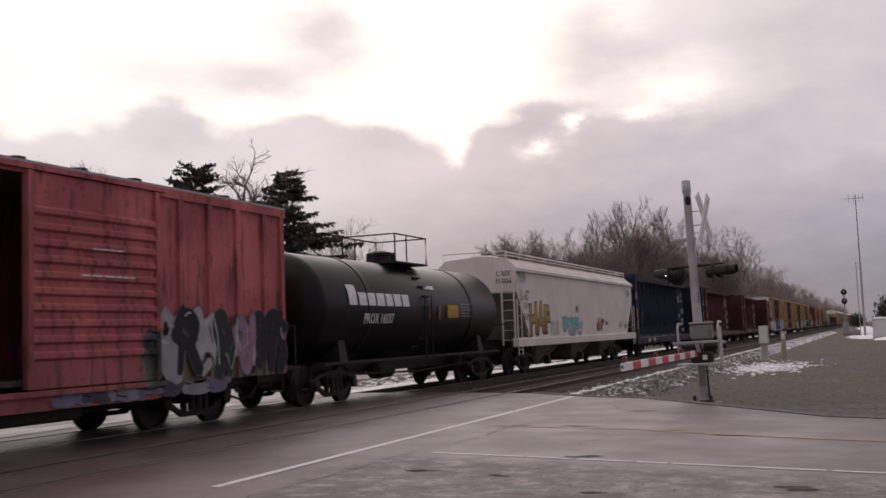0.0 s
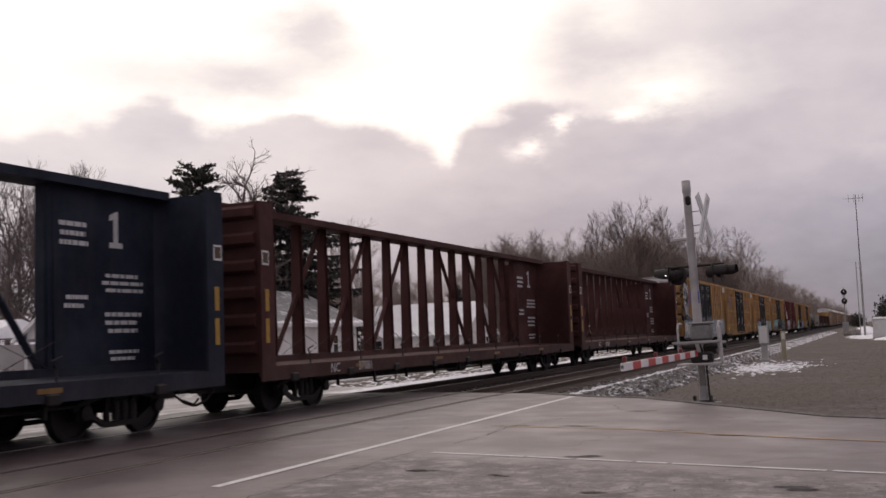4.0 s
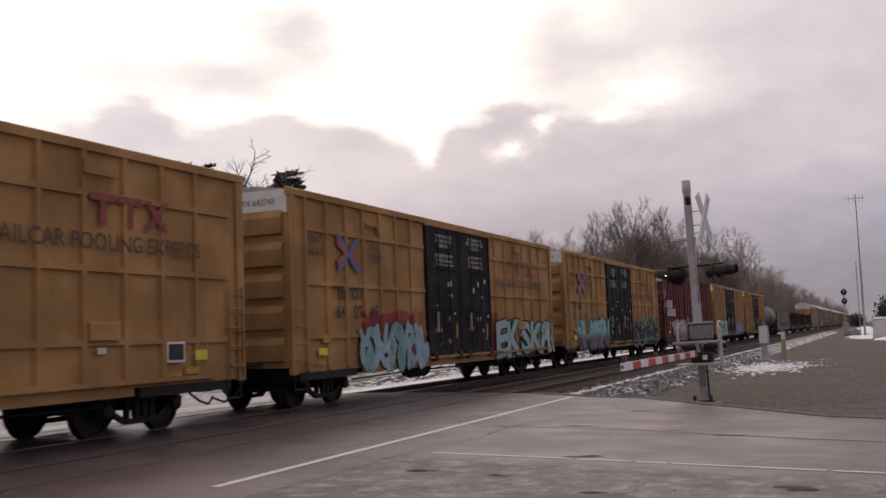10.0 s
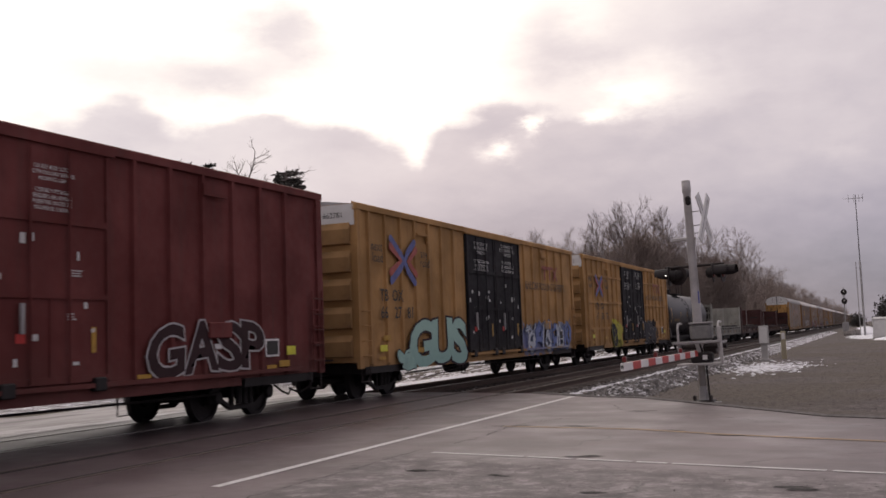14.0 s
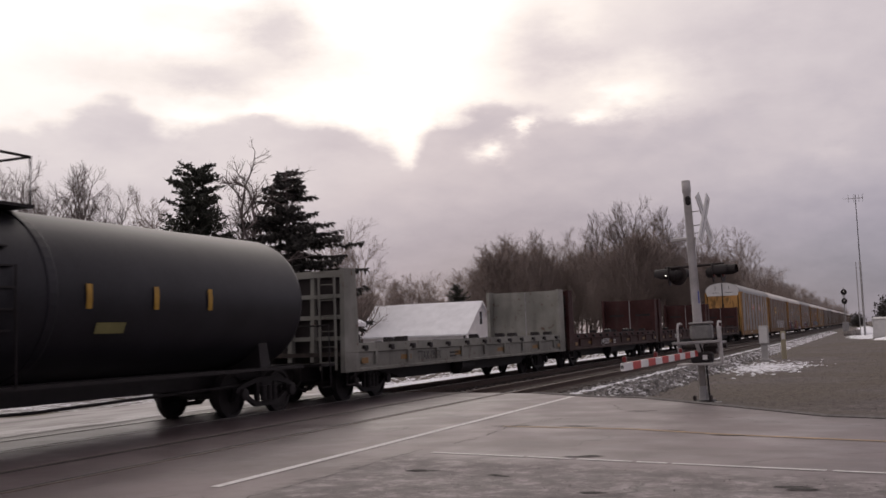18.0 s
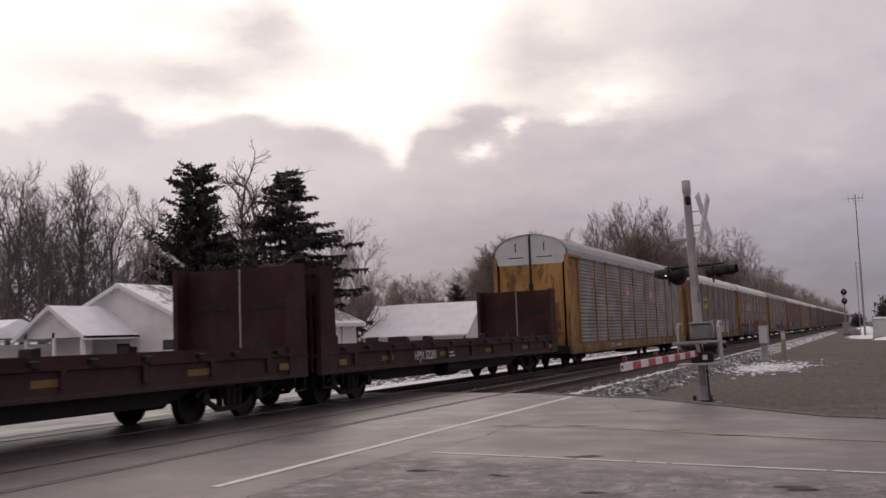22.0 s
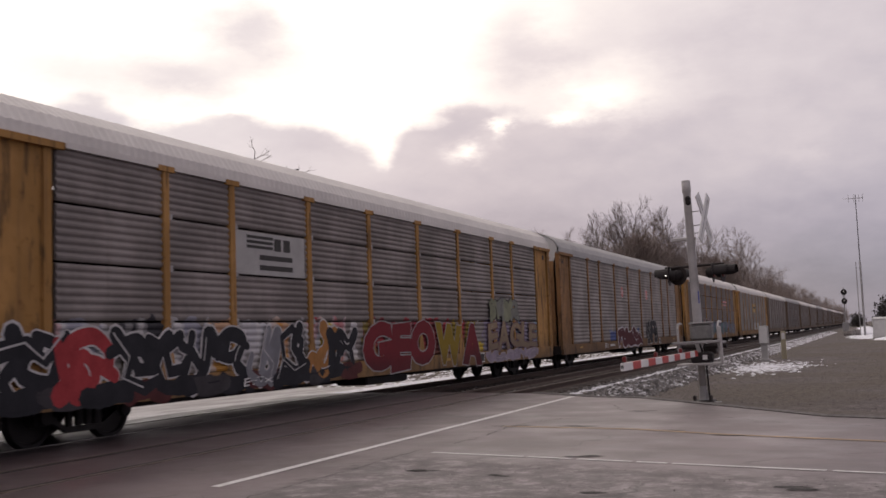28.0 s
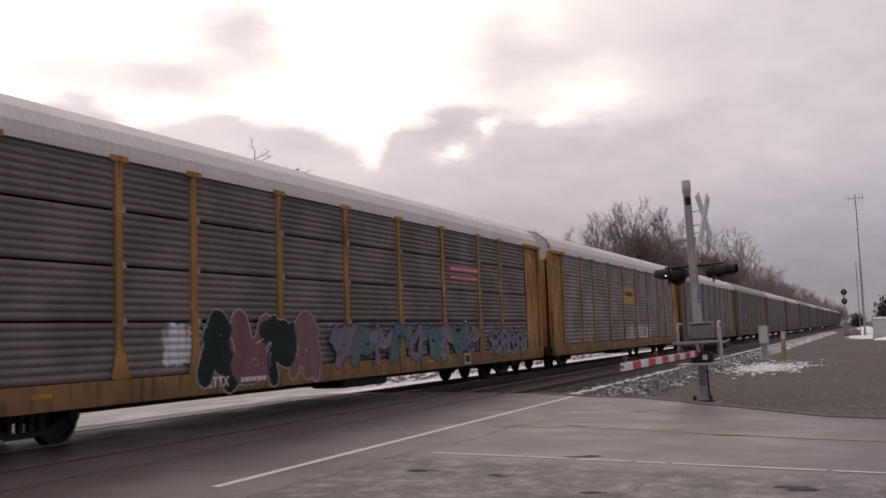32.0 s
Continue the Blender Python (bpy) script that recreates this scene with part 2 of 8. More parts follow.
    lum = k.math("MULTIPLY", lum, k.math("ADD", 0.86, k.math("MULTIPLY", k.smooth(away, -0.35, 0.6), 0.14)))
    lum = k.math("ADD", lum, k.math("MULTIPLY", k.smooth(el, 30.0, 70.0), SKY_TOP))
    tint = k.ramp(lum, [(0.25, (0.72, 0.79, 1.0)), (0.45, (0.83, 0.83, 1.0)), (0.65, (0.945, 0.918, 0.985)), (0.98, (1.0, 0.985, 0.945))])
    em = k.n("Emission")
    k.link(tint, em.inputs[0])
    k.link(lum, em.inputs[1])
    tr = k.n("BsdfTransparent")
    mx = k.n("MixShader")
    mx.inputs[0].default_value = 0.95
    k.link(tr.outputs[0], mx.inputs[1])
    k.link(em.outputs[0], mx.inputs[2])
    k.link(mx.outputs[0], k.out.inputs[0])
    k.m.cycles.emission_sampling = "NONE"
    return k.m


SKY_TOP = 0.30
SKY_SPOTS = [(29.0, 17.4, 3.0, 2.4, -0.44), (33.0, 14.8, 3.4, 1.2, -0.28), (38.5, 15.2, 4.0, 1.0, -0.14), (25.1, 15.6, 1.8, 1.1, -0.18), (34.4, 18.2, 3.0, 0.9, -0.12),
             (13.7, 15.5, 3.2, 1.6, -0.24), (14.5, 17.6, 1.8, 1.8, -0.12), (8.6, 13.5, 3.3, 1.7, 0.24), (11.6, 17.4, 1.8, 1.2, 0.1), (3.9, 15.8, 3.6, 1.8, -0.1),
             (17.0, 10.35, 1.0, 0.45, 0.5), (15.0, 11.5, 0.45, 0.65, 0.5), (11.6, 12.2, 1.1, 0.4, 0.3), (9.6, 13.0, 1.5, 0.6, 0.18), (30.6, 13.1, 0.9, 0.4, 0.15), (34.4, 12.6, 1.4, 0.8, 0.12), (-1.6, 8.9, 0.9, 0.8, 0.06),
             (37.7, 11.8, 2.7, 1.2, -0.1), (26.5, 11.2, 3.3, 1.2, -0.09), (17.7, 11.7, 2.4, 1.1, -0.08), (8.8, 10.7, 3.6, 1.2, -0.08), (12.2, 6.2, 9.1, 0.8, -0.08)]
SKY_BANK = [(-60.0, 16.0), (-3.6, 12.5), (-0.3, 12.6), (2.6, 12.3), (5.6, 11.9), (9.6, 12.3), (12.2, 12.1), (15.1, 12.9), (18.3, 12.9), (20.3, 12.2), (21.9, 10.1),
             (23.6, 11.6), (26.1, 12.6), (29.0, 12.7), (31.3, 13.0), (33.1, 12.3), (35.6, 11.6), (37.3, 13.6), (38.5, 13.6), (41.2, 12.2), (44.6, 11.7), (75.0, 12.5)]
SKY_DECK = [(-60.0, 0.6), (-3.7, 0.68), (3.9, 0.72), (10.1, 0.76), (14.6, 0.9), (19.1, 1.1), (25.0, 1.22), (35.9, 1.08), (44.6, 1.15), (75.0, 0.9)]


def make_asphalt():
    """Old damp asphalt: smooth and dark where wheels polish it, broken and dry in the near lot; train shade painted in
    by the rails.
    """
    k = Nodes("asphalt")
    x, y, z = k.xyz()
    grain = k.noise(55, 3)
    patch = k.noise(0.5, 5, 0.6)
    mid = k.noise(4.0, 4)
    col = k.mix(k.smooth(patch, 0.35, 0.68), (0.102, 0.073, 0.077), (0.170, 0.128, 0.134))
    # wheel paths and oil along the lanes that cross the line
    drag = k.noise(1.0, 5, 0.65, k.scaled((0.25, 1.6, 1.0)))
    col = k.mix(k.math("MULTIPLY", k.smooth(drag, 0.45, 0.72), 0.5), col, (0.070, 0.054, 0.057))
    col = k.mix(k.math("MULTIPLY", k.smooth(k.noise(7, 6, 0.75), 0.55, 0.72), 0.22), col, (0.30, 0.275, 0.27))
    # the worn, broken pavement on the near side of the edge line
    edge = k.math("SUBTRACT", k.math("ADD", y, k.math("MULTIPLY", x, 0.24)), 13.6)
    worn = k.smooth(k.math("ADD", edge, k.math("MULTIPLY", k.math("SUBTRACT", mid, 0.5), 1.2)), 0.4, -0.5)
    worn = k.math("MULTIPLY", worn, k.smooth(k.math("ADD", x, k.math("MULTIPLY", mid, 0.8)), 7.3, 7.8))
    rub = k.ramp(k.noise(2.6, 9, 0.78), [(0.36, (0.055, 0.043, 0.044)), (0.50, (0.125, 0.104, 0.105)), (0.64, (0.31, 0.27, 0.27))])
    col = k.mix(k.math("MULTIPLY", worn, 0.9), col, rub)
    hole = k.math("MULTIPLY", worn, k.smooth(k.noise(1.1, 7, 0.7, k.scaled((1.0, 1.8, 1.0))), 0.60, 0.66))
    col = k.mix(k.math("MULTIPLY", hole, 0.6), col, (0.05, 0.044, 0.042))
    fleck = k.noise(13, 7, 0.8)
    col = k.mix(k.math("MULTIPLY", k.math("ADD", 0.25, worn), k.smooth(fleck, 0.60, 0.68)), col, (0.34, 0.30, 0.30))
    col = k.mix(k.math("MULTIPLY", k.math("ADD", 0.30, k.math("MULTIPLY", worn, 0.5)), k.smooth(fleck, 0.42, 0.36)), col, (0.045, 0.036, 0.036))
    mud = k.smooth(k.math("ADD", k.math("ADD", y, k.math("MULTIPLY", x, 1.06)), k.math("MULTIPLY", patch, 3.0)), 28.6, 32.4)
    mud = k.math("MULTIPLY", mud, k.smooth(k.noise(1.6, 7, 0.72, k.scaled((1.0, 1.6, 1.0))), 0.36, 0.62))
    col = k.mix(k.math("MULTIPLY", mud, k.math("MULTIPLY", k.smooth(x, 7.4, 8.4), 0.75)), col, (0.062, 0.046, 0.045))
    # dark crossing surface between and beside the rails, deepened with painted-in train shade
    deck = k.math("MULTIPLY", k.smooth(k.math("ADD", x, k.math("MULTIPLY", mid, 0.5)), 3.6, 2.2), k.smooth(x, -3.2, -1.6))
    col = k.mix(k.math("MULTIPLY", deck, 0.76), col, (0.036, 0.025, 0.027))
    # weaker painted shade over the near track's strip
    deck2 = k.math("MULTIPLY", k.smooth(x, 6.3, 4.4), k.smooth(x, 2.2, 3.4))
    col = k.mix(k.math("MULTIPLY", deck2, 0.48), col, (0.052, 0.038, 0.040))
    cr = k.n("TexVoronoi")
    cr.feature = "DISTANCE_TO_EDGE"
    cr.inputs["Scale"].default_value = 0.33
    cv = k.n("VectorMath")
    cv.operation = "MULTIPLY_ADD"
    wn = k.n("TexNoise")
    wn.inputs["Scale"].default_value, wn.inputs["Detail"].default_value = 1.2, 4.0
    k.put(wn.inputs["Vector"], k.coord())
    k.put(cv.inputs[0], wn.outputs["Color"])
    cv.inputs[1].default_value = (1.6, 1.6, 0)
    k.put(cv.inputs[2], k.coord())
    k.put(cr.inputs["Vector"], cv.outputs[0])
    crack = k.math("MULTIPLY", k.smooth(cr.outputs["Distance"], 0.012, 0.003), k.smooth(k.noise(0.7, 2), 0.48, 0.62))
    col = k.mix(k.math("MULTIPLY", crack, 0.6), col, (0.04, 0.036, 0.034))
    k.bump(k.math("SUBTRACT", k.math("ADD", k.math("MULTIPLY", grain, 0.35), mid), k.math("ADD", k.math("MULTIPLY", crack, 2.0), hole)), 0.28, 0.010)
    wet = k.smooth(k.noise(0.8, 4), 0.4, 0.7)
    rough = k.math("SUBTRACT", 0.54, k.math("MULTIPLY", wet, 0.12))
    rough = k.math("SUBTRACT", rough, k.math("MULTIPLY", k.math("MAXIMUM", deck, deck2), 0.12))
    return k.done(col, k.math("ADD", rough, k.math("MULTIPLY", worn, 0.16)), 0, 0.5)


def make_ground():
    """Dead grass and gravel with thin snow."""
    k = Nodes("ground")
    x, y, z = k.xyz()
    big, mid, fine = k.noise(0.16, 5, 0.6), k.noise(1.6, 5, 0.65), k.noise(24, 4, 0.7)
    grass = k.ramp(k.noise(7, 6, 0.75), [(0.3, (0.035, 0.027, 0.022)), (0.7, (0.15, 0.12, 0.092))])
    gravel = k.ramp(k.noise(6, 9, 0.85), [(0.34, (0.035, 0.028, 0.028)), (0.50, (0.105, 0.086, 0.083)), (0.66, (0.24, 0.20, 0.195))])
    damp = k.noise(0.55, 6, 0.7)
    gravel = k.mix(k.math("MULTIPLY", k.smooth(damp, 0.46, 0.62), 0.55), gravel, (0.055, 0.046, 0.043))
    col = k.mix(k.smooth(k.math("ADD", big, k.math("MULTIPLY", mid, 0.25)), 0.5, 0.72), gravel, grass)
    # snow lies thin on the far verge, in the yards and in patches near the lineside boxes
    yard = k.math("MULTIPLY", k.smooth(x, -9.0, -14.0), 0.22)
    strip = k.math("MULTIPLY", k.smooth(x, -4.9, -4.4), k.smooth(x, -0.9, -1.5))
    dx, dy = k.math("DIVIDE", k.math("SUBTRACT", x, 9.3), 1.8), k.math("DIVIDE", k.math("SUBTRACT", y, 40.0), 5.0)
    pat = k.smooth(k.math("ADD", k.math("POWER", dx, 2.0), k.math("POWER", dy, 2.0)), 1.2, 0.2)
    dx2, dy2 = k.math("DIVIDE", k.math("SUBTRACT", x, 12.5), 3.0), k.math("DIVIDE", k.math("SUBTRACT", y, 118.0), 26.0)
    pat2 = k.smooth(k.math("ADD", k.math("POWER", dx2, 2.0), k.math("POWER", dy2, 2.0)), 1.1, 0.3)
    amt = k.math("ADD", k.math("ADD", yard, k.math("MULTIPLY", strip, 0.42)), k.math("ADD", k.math("MULTIPLY", pat, 0.22), k.math("MULTIPLY", pat2, 0.3)))
    cover = k.math("ADD", k.math("ADD", k.math("MULTIPLY", mid, 0.5), k.math("MULTIPLY", fine, 0.35)), amt)
    sn = k.smooth(cover, 0.62, 0.70)
    col = k.mix(sn, col, (0.78, 0.78, 0.82))
    k.bump(k.math("ADD", fine, k.math("MULTIPLY", mid, 1.5)), 0.6, 0.05)
    return k.done(col, k.ramp(sn, [(0, 0.85), (1, 0.55)]), 0, 0.3)


def make_siding():
    k = Nodes("white_siding")
    x, y, z = k.xyz()
    lap = k.math("FRACT", k.math("MULTIPLY", z, 8.0))
    col = k.ramp(k.noise(0.9, 4), [(0.3, (0.66, 0.63, 0.615)), (0.7, (0.80, 0.77, 0.75))])
    k.bump(lap, 0.6, 0.015)
    return k.done(col, 0.55)


def make_roof_snow():
    """Grey shingles with snow melting away from the middle."""
    k = Nodes("snowy_shingle")
    x, y, z = k.xyz()
    m = k.noise(0.55, 6, 0.65)
    f = k.noise(3.0, 5, 0.7)
    br = k.n("TexBrick")
    k.put(br.inputs["Vector"], k.vec(y, z, 0.0))
    br.inputs["Scale"].default_value = 3.0
    for i, c in ((1, (0.17, 0.165, 0.17, 1)), (2, (0.23, 0.225, 0.23, 1)), (3, (0.10, 0.10, 0.10, 1))):
        br.inputs[i].default_value = c
    edge = k.math("ADD", k.smooth(z, 3.1, 2.5), k.smooth(y, 4.5, 0.0))
    cover = k.math("ADD", k.math("ADD", k.math("MULTIPLY", m, 0.55), k.math("MULTIPLY", f, 0.5)), k.math("MULTIPLY", edge, 0.14))
    col = k.mix(k.smooth(cover, 0.54, 0.66), br.outputs[0], (0.80, 0.80, 0.83))
    k.bump(cover, 0.4, 0.03)
    return k.done(col, 0.7, 0, 0.3)


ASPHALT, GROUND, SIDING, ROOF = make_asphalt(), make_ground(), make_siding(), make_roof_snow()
SNOW = plain("snow", (0.80, 0.80, 0.84), 0.55, 0, 0.08, 2.0, 0.3)
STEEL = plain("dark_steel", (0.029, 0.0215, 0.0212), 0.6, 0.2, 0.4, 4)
BLACK = plain("black_iron", (0.0145, 0.0108, 0.0112), 0.65, 0.1, 0.4, 5)
RAIL_SIDE = plain("rusty_rail", (0.075, 0.05, 0.04), 0.75, 0.2, 0.4, 8)
RAIL_TOP = plain("polished_rail", (0.45, 0.43, 0.42), 0.28, 0.9, 0.15, 6)
TIE = plain("creosoted_wood", (0.06, 0.047, 0.04), 0.85, 0, 0.5, 6, 0.4)
ALU = plain("weathered_aluminium", (0.43, 0.41, 0.405), 0.55, 0.0, 0.2, 5)
GALV = plain("galvanised_steel", (0.31, 0.30, 0.30), 0.55, 0.15, 0.3, 5)
WHITE = plain("white_paint", (0.74, 0.73, 0.72), 0.5, 0, 0.1, 3)
OCHRE = plain("dull_reflector", (0.21, 0.11, 0.03), 0.5, 0, 0.3, 6)
BOXGREY = plain("box_grey", (0.38, 0.37, 0.36), 0.6, 0, 0.15, 3)
RAIL_RUST = plain("rusted_rail_head", (0.13, 0.10, 0.088), 0.6, 0.3, 0.3, 8)
GREYW = plain("light_grey_paint", (0.58, 0.57, 0.56), 0.6, 0, 0.12, 2)
RED = plain("red_sheeting", (0.50, 0.035, 0.03), 0.4, 0, 0.15, 6)
YELLOW = plain("yellow_sheeting", (0.40, 0.225, 0.03), 0.5, 0, 0.3, 6)
LIME = plain("yellow_green_label", (0.62, 0.60, 0.05), 0.45, 0, 0.12, 6)
BLUE = plain("blue_paint", (0.05, 0.08, 0.42), 0.5, 0, 0.15, 6)
LETTER_B = plain("black_letters", (0.03, 0.027, 0.025), 0.6, 0, 0.3, 8)
LETTER_W = plain("white_letters", (0.66, 0.65, 0.64), 0.6, 0, 0.25, 8)
LETTER_M = plain("faded_red_letters", (0.25, 0.06, 0.045), 0.6, 0, 0.3, 8)
LETTER_D = plain("faded_dark_letters", (0.085, 0.055, 0.03), 0.6, 0, 0.3, 8)
BARK = plain("grey_bark", (0.135, 0.110, 0.104), 0.9, 0, 0.35, 6, 0.5)
BARK_WARM = plain("brown_bark", (0.215, 0.172, 0.152), 0.9, 0, 0.35, 6, 0.5)
NEEDLE = plain("dark_needles", (0.042, 0.044, 0.034), 0.8, 0, 0.45, 1.5, 0.2)
NEEDLE2 = plain("spruce_needles", (0.040, 0.037, 0.033), 0.8, 0, 0.45, 1.5, 0.2)
ROADWHITE = plain("road_white", (0.62, 0.60, 0.59), 0.7, 0, 0.3, 14)
ROADYELLOW = plain("road_yellow", (0.33, 0.215, 0.115), 0.6, 0, 0.45, 5)
GLASS = plain("dark_window_glass", (0.03, 0.032, 0.036), 0.12, 0, 0.2, 1, 0.02, 0.6)
TRIM = plain("white_trim", (0.72, 0.70, 0.70), 0.5, 0, 0.08, 3)
CONCRETE = plain("concrete", (0.32, 0.31, 0.30), 0.85, 0, 0.25, 5, 0.4)


def glow(name, col, power):
    k = Nodes(name)
    k.b.inputs["Emission Color"].default_value = (*col, 1)
    k.b.inputs["Emission Strength"].default_value = power
    return k.done(col, 0.3)


LAMP_WHITE = glow("lit_bulb", (1.0, 0.95, 0.9), 2.0)
FADED_RED = plain("faded_red_paint", (0.36, 0.085, 0.07), 0.6, 0, 0.25, 6)
FADED_BLUE = plain("faded_blue_paint", (0.10, 0.115, 0.28), 0.6, 0, 0.25, 6)
LIP = plain("crumbled_asphalt", (0.12, 0.11, 0.105), 0.9, 0, 0.5, 7, 0.8)

# ---------------------------------------------------------------- sky and ground
dome = MB()
rings = []
for i in range(0, 25):
    e = radians(-4 + i * 92 / 24)
    rings.append([(2600 * math.cos(e) * math.cos(a), 2600 * math.cos(e) * math.sin(a), 2600 * math.sin(e)) for a in [j * math.pi / 32 for j in range(64)]])
dome.loft(rings, caps=False)
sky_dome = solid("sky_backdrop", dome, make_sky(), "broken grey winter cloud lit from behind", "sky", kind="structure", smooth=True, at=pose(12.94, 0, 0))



def ground_height(x, y):
    """The land dips past the tracks and falls away softly from the ballast."""
    z = -0.10
    if x < -6:
        z -= 0.65 * min(1, (-6 - x) / 12.0)
    if x > 7:
        z += 0.02 * min(1, (x - 7) / 3.0)
    if y > 24:
        z -= 0.12 * min(1, (y - 24) / 5.0) if x < 7 else 0
    return z - 0.05


gx = sorted(set([-2500, -1200, -600, -300, -150, -90, -60] + [-40 + i * 4 for i in range(20)] + [7 + i for i in range(8)] + [20, 30, 60, 120, 300, 700, 1500, 2500]))
gy = sorted(set([-2500, -1000, -300, -100, -40] + [-20 + i * 4 for i in range(30)] + [110, 140, 200, 300, 450, 700, 1100, 1800, 2550]))
gm = MB()
gm.add([(x, y, ground_height(x, y)) for y in gy for x in gx],
       [(j * len(gx) + i, j * len(gx) + i + 1, (j + 1) * len(gx) + i + 1, (j + 1) * len(gx) + i) for j in range(len(gy) - 1) for i in range(len(gx) - 1)])
solid("ground", gm, GROUND, "gravel and dead grass with thin patches of snow", "ground", kind="structure", smooth=True)

# ---------------------------------------------------------------- road and crossing
edge_far = [(60, 6.0), (13.0, 16.9), (12.1, 17.35), (10.5, 19.3), (9.2, 20.85), (8.1, 22.1), (7.0, 22.55), (4.9, 24.3), (1.8, 25.3), (-1.5, 25.4), (-1.9, 19.6), (-5.5, 17.6), (-60, 22.0)]
road = MB()
top = [(x, y, 0.0) for x, y in edge_far] + [(-60, -14, 0.0), (60, -14, 0.0)]
road.loft([[(x, y, -0.3) for x, y, _ in top][::-1], top[::-1]], caps=True)
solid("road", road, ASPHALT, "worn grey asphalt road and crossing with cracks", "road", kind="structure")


def strip(mb, pts, w, z=0.006):
    """A painted line of width w through the points."""
    for (x0, y0), (x1, y1) in zip(pts, pts[1:]):
        d = Vector((x1 - x0, y1 - y0)).normalized()
        nx, ny = -d.y * w / 2, d.x * w / 2
        mb.add([(x0 - nx, y0 - ny, z), (x1 - nx, y1 - ny, z), (x1 + nx, y1 + ny, z), (x0 + nx, y0 + ny, z)], [(0, 1, 2, 3)])


mb = MB()
strip(mb, [(6.42, 9.0), (6.42, 22.8)], 0.13)
solid("road_marking", mb, ROADWHITE, "white stop line painted along the crossing", "road marking", kind="structure")
mb = MB()
for a, b in ((7.55, 8.9), (8.95, 9.55), (9.62, 10.3), (10.36, 10.72), (10.78, 12.4), (12.46, 16.0)):
    strip(mb, [(a, 12.13 - 0.225 * (a - 7.6)), (b, 12.13 - 0.225 * (b - 7.6))], 0.075)
solid("road_marking", mb, ROADWHITE, "thin broken white edge line on worn asphalt", "road marking", kind="structure")
mb = MB()
strip(mb, [(7.26, 15.68), (9.49, 15.26), (11.0, 14.5), (13.0, 13.77), (20.0, 10.9)], 0.11)
solid("road_marking", mb, ROADYELLOW, "faded yellow centre line on the road", "road marking", kind="structure")

pits = MB()
rnd = random.Random(12)
for x, y, w, d in ((8.29, 10.49, 0.32, 0.07), (9.53, 11.95, 0.32, 0.09), (11.0, 14.42, 0.24, 0.05), (12.29, 9.86, 0.34, 0.10), (9.14, 10.25, 0.16, 0.05), (8.58, 15.69, 0.36, 0.08), (7.4, 15.72, 0.35, 0.08), (10.15, 15.1, 0.18, 0.04), (11.0, 8.6, 0.3, 0.10), (10.4, 9.3, 0.2, 0.06), (8.9, 18.6, 0.3, 0.08)):
    for q in range(4):
        n, u, v = 14, x + w * rnd.uniform(-0.7, 0.7), y + d * rnd.uniform(-1.0, 1.0)
        pits.add([(u + 0.5 * w * math.cos(6.283 * i / n) * rnd.uniform(0.4, 1.2), v + 0.6 * d * math.sin(6.283 * i / n) * rnd.uniform(0.3, 1.3), 0.004 + 0.001 * q) for i in range(n)], [tuple(range(n))])
solid("tar_patch", pits, plain("dark_tar", (0.045, 0.04, 0.038), 0.8, 0, 0.4, 9, 0.6), "dark broken patches in the asphalt", "road damage", kind="structure")
seam = MB()
for pts in ([(7.15, 7.6), (7.21, 8.85), (7.26, 10.17), (7.24, 12.02), (7.52, 13.73), (7.4, 15.68), (8.05, 18.03)], [(7.35, 15.7), (8.4, 15.5), (9.6, 15.6)], [(8.0, 20.2), (8.6, 18.6), (9.9, 18.0), (11.6, 16.2), (13.5, 15.6)]):
    line = []
    for (x0, y0), (x1, y1) in zip(pts, pts[1:]):
        line += [(x0 + (x1 - x0) * i / 8 + rnd.gauss(0, 0.025), y0 + (y1 - y0) * i / 8 + rnd.gauss(0, 0.025)) for i in range(8)]
    for i in range(len(line) - 1):
        if rnd.random() < 0.85:
            strip(seam, line[i:i + 2], rnd.uniform(0.006, 0.026), 0.005)
solid("tar_seam", seam, plain("tar_seam", (0.055, 0.05, 0.047), 0.8, 0, 0.4, 9), "dark cracked seam across the pavement", "road damage", kind="structure")

# apron lip at the far edge of the pavement
mb = MB()
for (x0, y0), (x1, y1) in zip(edge_far[1:7], edge_far[2:8]):
    d = Vector((x1 - x0, y1 - y0)).normalized()
    nx, ny = d.y * -0.16, d.x * 0.16
    if ny < 0:
        nx, ny = -nx, -ny
    mb.loft([[(x0, y0, -0.2), (x0, y0, 0.015), (x0 + nx, y0 + ny, 0.03), (x0 + 2 * nx, y0 + 2 * ny, -0.06)],
             [(x1, y1, -0.2), (x1, y1, 0.015), (x1 + nx, y1 + ny, 0.03), (x1 + 2 * nx, y1 + 2 * ny, -0.06)]])
solid("pavement_edge", mb, LIP, "low crumbling lip along the edge of the pavement", "kerb", kind="structure")


# ---------------------------------------------------------------- tracks
def rail_profile(x):
    return [(x - 0.075, -0.17), (x + 0.075, -0.17), (x + 0.075, -0.155), (x + 0.012, -0.13), (x + 0.012, -0.045), (x + 0.036, -0.035),
            (x + 0.036, -0.004), (x + 0.028, 0.004), (x - 0.028, 0.004), (x - 0.036, -0.004), (x - 0.036, -0.035), (x - 0.012, -0.045), (x - 0.012, -0.13), (x - 0.075, -0.155)]


